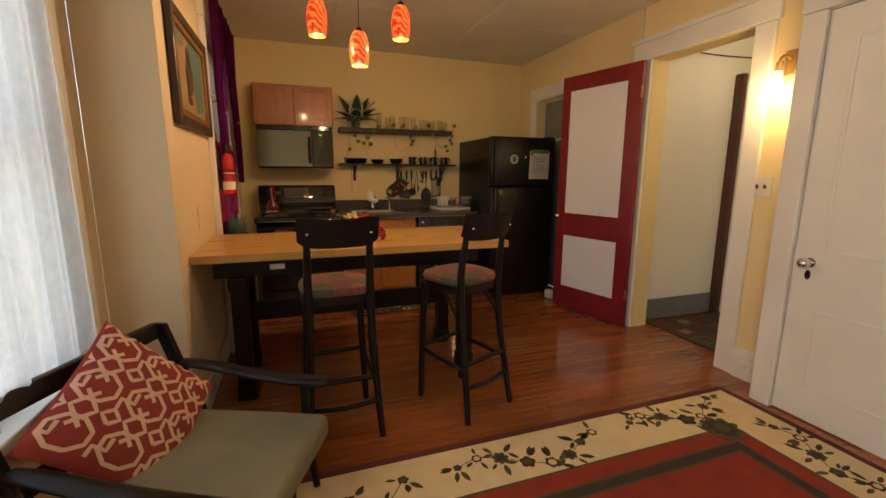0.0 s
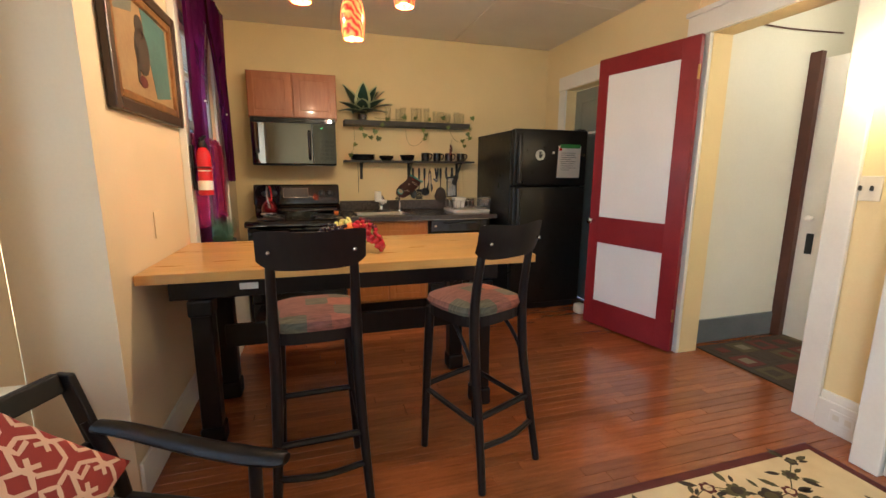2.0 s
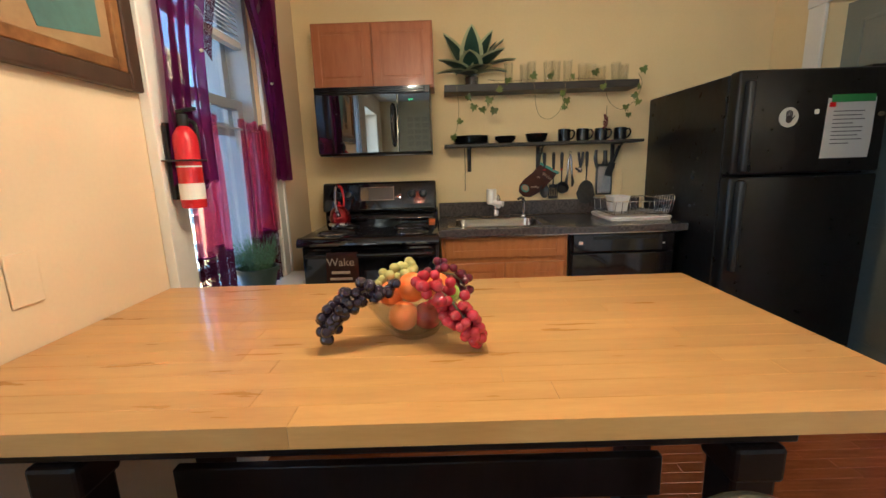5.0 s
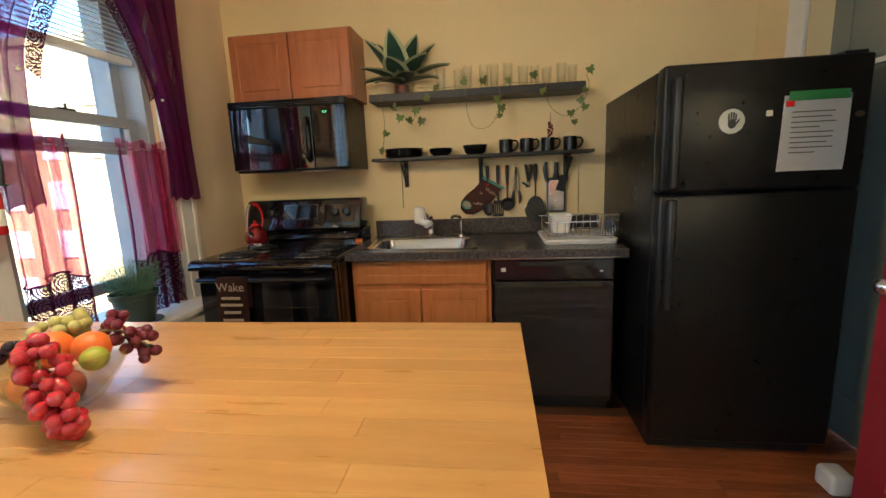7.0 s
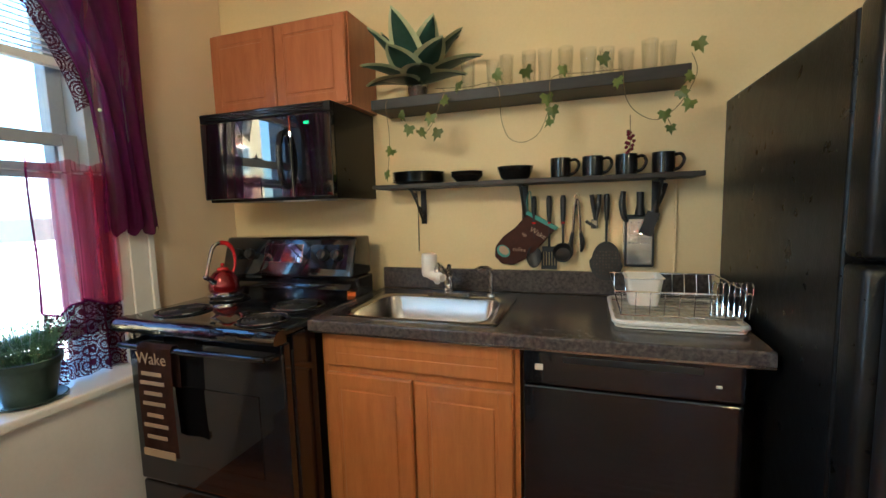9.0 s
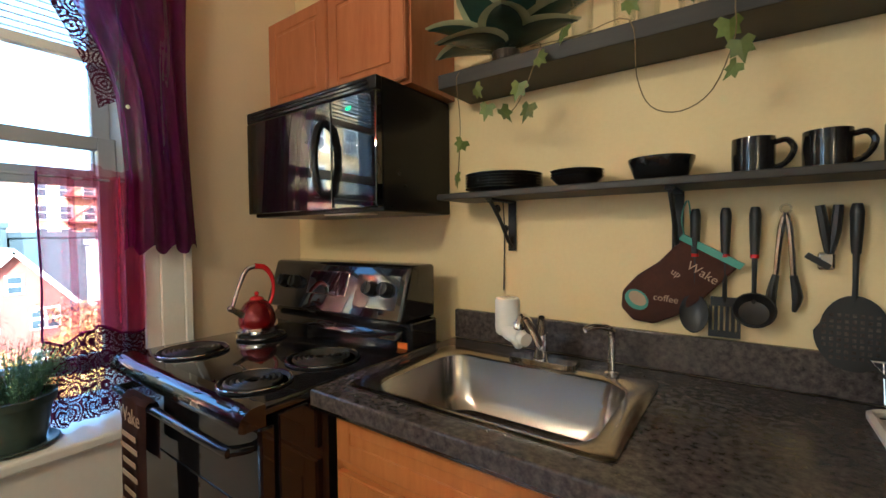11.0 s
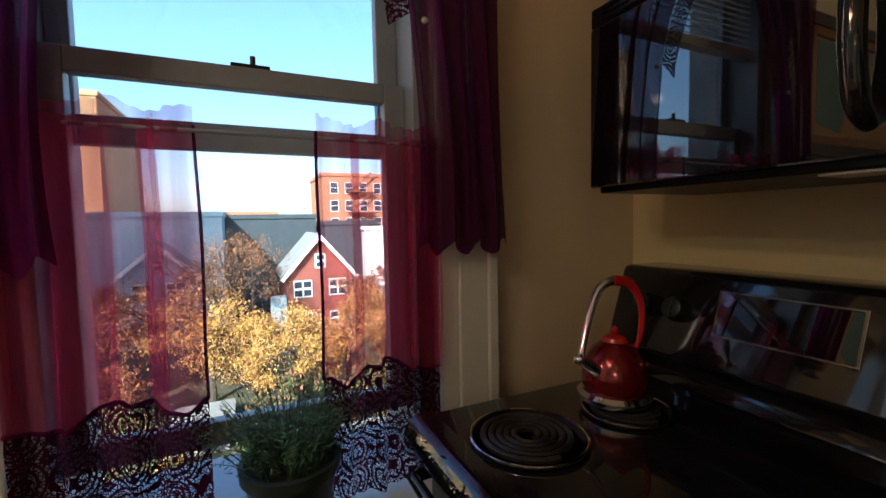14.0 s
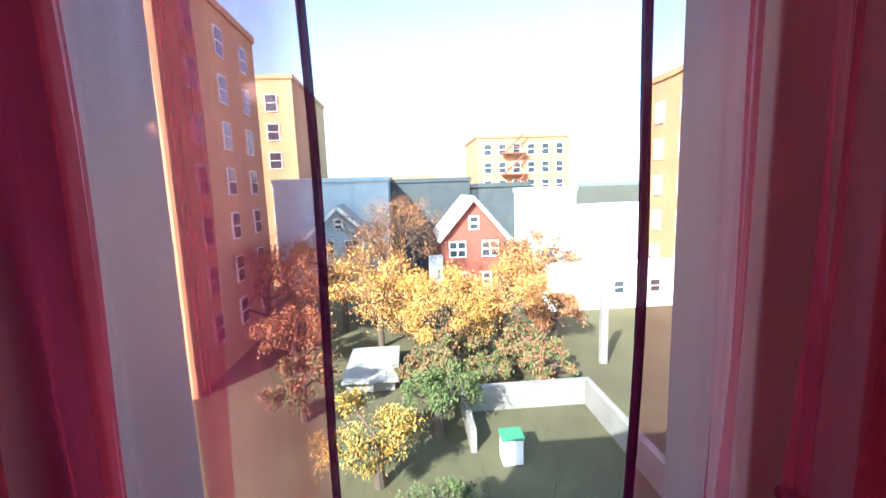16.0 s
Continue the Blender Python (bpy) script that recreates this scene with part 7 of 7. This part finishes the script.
# ---- outdoors ----
GZ = -9.5
BRICKY = material("tan_brick", (0.50, 0.34, 0.16), (0.40, 0.26, 0.12), 1.2, 0.85, 0.3, fine=9)
BRICKO = material("orange_brick", (0.46, 0.22, 0.11), (0.36, 0.16, 0.08), 1.2, 0.85, 0.3, fine=9)
REDWALL = material("red_shingle", (0.26, 0.075, 0.05), (0.19, 0.055, 0.038), 1.5, 0.8, 0.3, fine=8)
STUCCO = material("white_stucco", (0.74, 0.72, 0.68), (0.66, 0.64, 0.60), 0.8, 0.8, 0.2, fine=6)
ROOFD = material("dark_slate_roof", (0.055, 0.065, 0.07), (0.035, 0.045, 0.05), 1.0, 0.8, 0.3, fine=7)
ROOFG = material("grey_shingle_roof", (0.28, 0.27, 0.25), (0.2, 0.2, 0.18), 1.0, 0.85, 0.3, fine=7)
BLUEWALL = material("pale_blue_siding", (0.34, 0.42, 0.46), (0.28, 0.35, 0.39), 0.8, 0.7, 0.2, fine=6)
PANE = material("dark_far_pane", (0.05, 0.06, 0.07), (0.03, 0.04, 0.05), 1, 0.15)
OUTTRIM = material("white_outdoor_trim", (0.76, 0.75, 0.72), (0.7, 0.69, 0.66), 2, 0.6)
SOILG = material("garden_ground", (0.09, 0.085, 0.04), (0.06, 0.05, 0.025), 0.25, 0.95, 0.4, fine=2.5)
# base colour darkened to stand for the shade over the yard
CONCRETE = material("weathered_shade_concrete", (0.24, 0.225, 0.20), (0.15, 0.14, 0.125), 0.7, 0.9, 0.3, fine=6)
BINGREEN = material("green_bin_plastic", (0.06, 0.22, 0.11), (0.045, 0.17, 0.085), 4, 0.45)
BARK = material("bark", (0.10, 0.075, 0.055), (0.06, 0.045, 0.03), 3, 0.9, 0.4)


def leafmat(name, a, c):
    m = material(name, a, c, 1.2, 0.8, 0, fine=7)
    return m


LO, LY, LB, LG, LR = (leafmat("orange_leaves", (0.42, 0.20, 0.07), (0.30, 0.13, 0.05)), leafmat("yellow_leaves", (0.50, 0.31, 0.06), (0.40, 0.22, 0.045)), leafmat("rust_leaves", (0.30, 0.14, 0.07), (0.2, 0.09, 0.045)),
                      leafmat("green_leaves", (0.10, 0.13, 0.04), (0.06, 0.09, 0.025)), leafmat("red_leaves", (0.30, 0.06, 0.05), (0.22, 0.04, 0.035)))

g = sheet(B(), lambda u, v: (-2500 + 3000 * u, -1500 + 3000 * v, GZ), 12, 12)
structure("ground", g, SOILG, "dim brown-green garden ground below the window")
# unseen block, put here only to throw shade on the near gardens
structure("building_wing_south", box(B(), (-0.299, -26, GZ), (9.0, -7.21, -1.5)), BRICKO, "unseen brick-coloured block added to shade the near gardens")
structure("building_base", box(B(), (-0.299, -7.2, GZ), (5.3, 0.24, -0.125)), BRICKO, "brick storeys of the building below the flat")


def windows(parent, face, at, rng, z0, z1, w, h, cols, rows, pm=PANE):
    """Rows of windows on one face: 'x' or 'y' gives the face's normal axis."""
    for c in range(cols):
        for r in range(rows):
            s = rng[0] + (rng[1] - rng[0]) * (c + 0.5) / cols
            z = z0 + (z1 - z0) * (r + 0.5) / rows
            if face == "x":
                fa, fb = (at, s - w / 2, z - h / 2), (at + 0.12, s + w / 2, z + h / 2)
                pa, pb = (at + 0.06, s - w / 2 + 0.1, z - h / 2 + 0.1), (at + 0.14, s + w / 2 - 0.1, z + h / 2 - 0.1)
                sa, sb = (at + 0.05, s - w / 2, z - 0.04), (at + 0.17, s + w / 2, z + 0.04)
            else:
                fa, fb = (s - w / 2, at, z - h / 2), (s + w / 2, at + 0.12, z + h / 2)
                pa, pb = (s - w / 2 + 0.1, at + 0.06, z - h / 2 + 0.1), (s + w / 2 - 0.1, at + 0.14, z + h / 2 - 0.1)
                sa, sb = (s - w / 2, at + 0.05, z - 0.04), (s + w / 2, at + 0.17, z + 0.04)
            wd = part("window", box(B(), fa, fb), OUTTRIM, parent)
            part("pane", box(B(), pa, pb), pm, wd)
            part("sash_bar", box(B(), sa, sb), OUTTRIM, wd)


def block(name, x0, x1, y0, y1, z1, mat, label, wins=()):
    t = thing(name, ((x0 + x1) / 2, (y0 + y1) / 2, GZ), label, "building")
    part("wall", box(B(), (x0, y0, GZ), (x1, y1, z1)), mat, t)
    part("roof", box(B(), (x0 + 0.2, y0 + 0.2, z1), (x1 - 0.2, y1 - 0.2, z1 + 0.1)), ROOFG, t)
    b = B()
    for a, c in (((x0 - 0.15, y0 - 0.15, z1), (x1 + 0.15, y0 + 0.19, z1 + 0.5)), ((x0 - 0.15, y1 - 0.19, z1), (x1 + 0.15, y1 + 0.15, z1 + 0.5)), ((x0 - 0.15, y0 + 0.19, z1), (x0 + 0.19, y1 - 0.19, z1 + 0.5)), ((x1 - 0.19, y0 + 0.19, z1), (x1 + 0.15, y1 - 0.19, z1 + 0.5))):
        box(b, a, c)
    part("parapet", b, mat, t)
    for wv in wins:
        windows(t, *wv)
    return t


block("apartment_building", -35.6, -22, -26, -12.8, 13.0, BRICKY, "tall tan brick apartment building with its side in shade", (("x", -22, (-25.5, -13.2), -8, 12.4, 1.3, 1.9, 4, 7), ("y", -12.8, (-35.0, -23.0), -8, 12.4, 1.2, 1.8, 3, 7)))
block("apartment_building", -68, -50, -24, -13.6, 14.0, BRICKY, "tan brick apartment house behind its neighbour", (("x", -50, (-23.5, -14.5), -6, 13.0, 1.4, 1.9, 3, 6),))
block("apartment_building", -74, -62, 9.0, 23.0, 8.4, BRICKO, "orange brick apartment building with rows of windows", (("x", -62, (9.6, 22.5), -5, 8.0, 1.2, 1.7, 6, 5),))
fe = thing("fire_escape", (-61.5, 14.5, -4), "red-brown iron fire escape on the brick front", "fire escape")
for k in range(4):
    z = -3.0 + k * 3.0
    part("landing", box(B(), (-61.85, 12.6, z), (-60.8, 16.4, z + 0.15)), REDWALL, fe)
    part("rail", box(B(), (-60.85, 12.6, z + 0.9), (-60.75, 16.4, z + 1.0)), REDWALL, fe)
    part("stair", rod(B(), (-61.0, 12.8, z), (-61.0, 16.0, z + 3.0), 0.12), REDWALL, fe)
block("apartment_building", -40, -20, 21.8, 34, 10.2, BRICKY, "tan brick apartment building lit by the sun", (("x", -20, (22.3, 33.5), -7, 9, 1.3, 1.8, 4, 5), ("y", 21.68, (-39, -21), -7, 9, 1.3, 1.8, 5, 5)))
block("row_building", -95, -80, -28, 4, 3.4, BRICKO, "low brick building far off with pale window bands", (("x", -80, (-27, 3), -2, 3, 2.0, 1.4, 9, 2),))
block("long_shed", -66, -54, -14, 6.8, 2.2, ROOFD, "long dark roofed building across the block")
block("long_shed", -60, -48.5, 7.0, 13, 1.3, ROOFD, "dark gabled rear building")
block("pale_building", -53.5, -48, -16, -3.4, 2.4, BLUEWALL, "low pale blue-sided building")
block("white_building", -46, -34, 10.2, 22, -5.8, STUCCO, "white stuccoed flat building with a roof terrace", (("x", -34, (15, 21.5), -9, -6.2, 1.0, 1.2, 2, 1),))
block("white_building", -52, -47, 11.2, 18, 0.6, STUCCO, "white rendered building with a flat top")
block("white_building", -50.5, -45.5, 18.2, 27, -1.6, STUCCO, "lower white rendered building beside its neighbour")


def house(name, x, yc, hw, zeave, zpeak, depth, mat, roofm, label, wins):
    t = thing(name, (x, yc, GZ), label, "house")
    b = B()
    v = [b.verts.new((xx, yy, zz)) for xx in (x, x - depth) for yy, zz in ((yc - hw, GZ), (yc + hw, GZ), (yc + hw, zeave), (yc, zpeak), (yc - hw, zeave))]
    b.faces.new(v[:5])
    b.faces.new(v[5:][::-1])
    for i in range(5):
        b.faces.new((v[i], v[(i + 1) % 5], v[5 + (i + 1) % 5], v[5 + i]))
    part("wall", b, mat, t)
    sl = (zpeak - zeave) / hw
    for s in (-1, 1):
        b = B()
        o = 0.45
        pts = [(x + 0.5, yc, zpeak + 0.12), (x + 0.5, yc + s * (hw + o), zeave - sl * o + 0.12), (x - depth - 0.3, yc + s * (hw + o), zeave - sl * o + 0.12), (x - depth - 0.3, yc, zpeak + 0.12)]
        lo = [b.verts.new(p) for p in pts]
        hi = [b.verts.new((p[0], p[1], p[2] + 0.16)) for p in pts]
        b.faces.new(lo)
        b.faces.new(hi[::-1])
        for i in range(4):
            b.faces.new((lo[i], lo[(i + 1) % 4], hi[(i + 1) % 4], hi[i]))
        rf = part("roof", b, roofm, t)
        b = B()
        p, q = Vector((x + 0.55, yc, zpeak + 0.02)), Vector((x + 0.55, yc + s * (hw + o), zeave - sl * o + 0.02))
        boxm(b, (0.10, (q - p).length, 0.34), Matrix.Translation((p + q) / 2) @ pose(0, 0, 0, math.degrees(math.atan2(q.z - p.z, q.y - p.y)), 0, 0))
        part("bargeboard", b, OUTTRIM, rf, "white gable trim board")
    for (y, z, w, h) in wins:
        wd = part("window", box(B(), (x - 0.02, y - w / 2, z - h / 2), (x + 0.10, y + w / 2, z + h / 2)), OUTTRIM, t, "white-trimmed window")
        for s in ((-1, 1) if w > 1.2 else (0,)):
            ww = (w / 2 - 0.16) if s else (w - 0.3)
            cy = y + s * w / 4
            for k in (-1, 1):
                part("pane", box(B(), (x + 0.05, cy - ww / 2, z + k * h / 4 - h / 4 + 0.12), (x + 0.125, cy + ww / 2, z + k * h / 4 + h / 4 - 0.12)), PANE, wd)
    return t


house("house", -40, 5.0, 3.0, -3.2, 0.30, 9, REDWALL, ROOFG, "small red gabled house with white window trim", ((3.4, -4.6, 1.65, 1.6), (6.6, -4.6, 1.65, 1.6), (5.05, -2.05, 1.0, 1.35), (3.4, -7.6, 1.6, 1.4), (6.6, -7.6, 1.6, 1.4)))
house("house", -44, -8.5, 3.0, -3.0, -0.3, 8, BLUEWALL, ROOFG, "grey-blue gabled house among the trees", ((-9.8, -4.4, 1.5, 1.5), (-7.2, -4.4, 1.5, 1.5), (-8.5, -2.0, 0.9, 1.1)))
single("lean_to", box(B(), (-41.0, 0.6, GZ), (-39.5, 1.9, -5.2)), BLUEWALL, "pale blue porch beside the red house", "porch")
sh = thing("garden_shed", (-23.5, -4, GZ), "garden shed with a pale felt roof", "shed")
part("wall", box(B(), (-26, -4.9, GZ), (-21.5, -2.3, -8.9)), CONCRETE, sh)
part("roof", box(B(), (-26.2, -5.1, -8.9), (-21.2, -2.1, -8.75)), ROOFG, sh)
tr = thing("terrace_wall", (-16.5, 4.2, GZ), "weathered white parapet wall, darkened for shade, round a paved yard", "wall")
for a, c in (((-18.9, 1.0, GZ), (-18.6, 7.4, -8.2)), ((-18.6, 7.1, GZ), (-11.0, 7.4, -8.2)), ((-18.6, 1.0, GZ), (-15.5, 1.25, -8.5))):
    part("wall", box(B(), a, c), CONCRETE, tr)
# pale paving in the dark ground colour, in place of shade
part("paving", box(B(), (-18.6, 1.3, GZ + 0.005), (-10.0, 7.1, GZ + 0.05)), SOILG, tr, "paved yard floor, darkened for shade")
bn = thing("garbage_bin", (-14.7, 2.5, GZ + 0.05), "wheeled bin with a green lid in the yard", "bin")
part("body", box(B(), (-15.1, 2.1, GZ + 0.06), (-14.4, 2.9, GZ + 1.1), 0.05), STUCCO, bn)
part("lid", box(B(), (-15.15, 2.05, GZ + 1.1), (-14.35, 2.95, GZ + 1.25), 0.04), BINGREEN, bn, "green lid")
single("concrete_post", box(B(), (-23.4, 10.0, GZ), (-23.0, 10.4, -5.4), 0.03), CONCRETE, "grey post by the yard", "post")


def tree(x, y, h, spread, mats, label, seed, leaves=1500, size=0.16, bare=False):
    rnd = random.Random(seed)
    t = thing("tree", (x, y, GZ), label, "tree")
    b = B()
    tube(b, [(x, y, GZ), (x + 0.1, y, GZ + h * 0.25), (x - 0.05, y + 0.1, GZ + h * 0.45)], [0.24, 0.18, 0.13], 8)
    ends = []

    def limb(p, d, L, r, depth):
        q = p + d * L
        mid = p.lerp(q, 0.5) + Vector((rnd.gauss(0, 0.08), rnd.gauss(0, 0.08), 0)) * L
        tube(b, [p, mid, q], [r, r * 0.8, r * 0.55], 5, 1)
        ends.append((mid, L))
        ends.append((q, L))
        if depth:
            for _ in range(3 if depth > 1 else 4):
                nd = (d + Vector((rnd.gauss(0, 0.6), rnd.gauss(0, 0.6), rnd.gauss(0.05, 0.4)))).normalized()
                limb(p.lerp(q, rnd.uniform(0.55, 1.0)), nd, L * rnd.uniform(0.55, 0.8), r * 0.5, depth - 1)
    for k in range(6):
        a = 2 * math.pi * k / 6 + rnd.uniform(-0.4, 0.4)
        limb(Vector((x, y, GZ + h * rnd.uniform(0.22, 0.45))), Vector((math.cos(a) * spread, math.sin(a) * spread, rnd.uniform(0.6, 1.2))).normalized(), h * 0.27, 0.10, 3)
    part("trunk", b, BARK, t, "bare branching trunk", True)
    per = leaves // len(mats)
    for m in mats:
        b = B()
        vs, fs = [], []
        for k in range(per):
            p, L = ends[rnd.randrange(len(ends))]
            q = p + Vector((rnd.gauss(0, 1), rnd.gauss(0, 1), rnd.gauss(0, 0.8))) * L * 0.42
            u = Vector((rnd.gauss(0, 1), rnd.gauss(0, 1), rnd.gauss(0, 1))).normalized()
            w = u.orthogonal().normalized()
            s = size * rnd.uniform(0.6, 1.3)
            i = len(vs)
            vs += [q - u * s, q + w * s * 0.55, q + u * s, q - w * s * 0.55]
            fs.append((i, i + 1, i + 2, i + 3))
        me = bpy.data.meshes.new("crown")
        me.from_pydata(vs, [], fs)
        me.materials.append(m)
        ob = new("crown", me)
        ob.parent = t
        ob.matrix_parent_inverse = Matrix.Translation(-Vector((x, y, GZ)))
        b.free()
    return t


tree(-25, 1.2, 6.9, 1.5, (LY, LO, LY), "yellow-orange autumn tree before the red house", 1, 18000, 0.07)
tree(-26.5, 4.6, 7.6, 1.35, (LY, LO, LO), "orange autumn tree with thinning leaves", 2, 18000, 0.07)
tree(-35, -2.6, 11.2, 1.0, (LB, LO), "half-bare rust-coloured autumn tree", 3, 7000, 0.07)
tree(-32, -6.4, 9.0, 1.1, (LO, LB, LY), "orange-brown autumn tree with sparse leaves", 4, 9000, 0.085)
tree(-28, -3.4, 7.4, 1.3, (LO, LY), "low golden autumn tree among others", 5, 9000, 0.085)
tree(-30, -11.5, 9.0, 1.2, (LO, LB), "broad orange tree by the tall building", 6, 9000, 0.09)
tree(-36, 9.6, 8.0, 1.1, (LB, LO), "rust-coloured tree beside the white building", 7, 4200, 0.13)
tree(-14.0, -2.6, 4.0, 1.2, (LY, LG, LY), "yellowing bush in the near garden", 8, 9000, 0.06)
tree(-17.0, -0.2, 3.6, 1.0, (LG, LG), "dark green shrub by the yard wall", 9, 5000, 0.07)
tree(-20, -0.6, 3.2, 1.4, (LG, LB), "low green shrub in the garden", 10, 4400, 0.09)
tree(-24, 1.5, 3.4, 1.5, (LB, LG), "low brown shrub in the shaded garden", 21, 4400, 0.09)
tree(-23, 5.0, 3.2, 1.5, (LB, LG), "brown-green thicket behind the yard wall", 22, 4400, 0.09)
tree(-20.6, 2.6, 2.6, 1.6, (LG, LB, LG), "low dark hedge shrub behind the yard wall", 31, 4600, 0.08)
tree(-21.0, 5.8, 2.8, 1.6, (LG, LB), "brown-green hedge shrub behind the yard wall", 32, 4600, 0.08)
tree(-27, 8.5, 4.2, 1.3, (LB, LO), "rusty thicket in the back gardens", 23, 4000, 0.10)
tree(-19, -6.5, 3.6, 1.4, (LG, LB), "dull green thicket by the shed", 24, 4400, 0.09)
tree(-25, -8.5, 4.6, 1.3, (LB, LO), "brown thicket by the tall building", 25, 4200, 0.10)
tree(-10.5, -0.6, 2.6, 1.3, (LG, LG), "dark green hedge plant in the near garden", 26, 3600, 0.06)
tree(-72, 4.0, 14.5, 1.0, (LR, LR), "tall dark red tree behind the roofs", 11, 3600, 0.30)
tree(-78, -6, 13.0, 1.0, (LB,), "bare far tree over the roofs", 12, 900, 0.2)
tree(-75, -14, 14.0, 1.0, (LG, LB), "far dull green tree over the roofs", 13, 3400, 0.35)

# ---- floor strips, the last ----
PL = {}


def plank_mesh(L, w):
    key = (round(L, 3), w)
    if key not in PL:
        bm = box(B(), (0.0006, 0.0006, -0.013), (L - 0.0006, w - 0.0006, 0), 0.0012, 1)
        me = bpy.data.meshes.new("plank")
        bm.to_mesh(me)
        bm.free()
        me.materials.append(PLANK)
        PL[key] = me
    return PL[key]


rnd = random.Random(77)
W = 0.057
LENS = (0.65, 0.9, 1.2)
row, y = 0, NY
rest = B()
while y > -7.0:
    y -= W
    x = -0.3 if y > -2.6 else -0.29
    x -= rnd.choice((0.0, 0.2, 0.4))
    near = y > -3.2
    while x < 3.41:
        L = rnd.choice(LENS)
        a, c = max(x, -0.29), min(x + L, 3.41)
        if c - a > 0.02:
            if near and y < -0.62 and c > 0.02:
                L2 = math.ceil((c - a) / 0.05) * 0.05 if c < 3.39 and a > -0.28 else c - a
                ob = new("plank", plank_mesh(c - a, W))
                ob.parent = floor
                ob.location = (a, y, 0)
            elif y < -3.2:
                box(rest, (a + 0.0006, y + 0.0006, -0.013), (c - 0.0006, y + W - 0.0006, 0))
        x += L
part("planks", rest, PLANK, floor, kind="stuff")
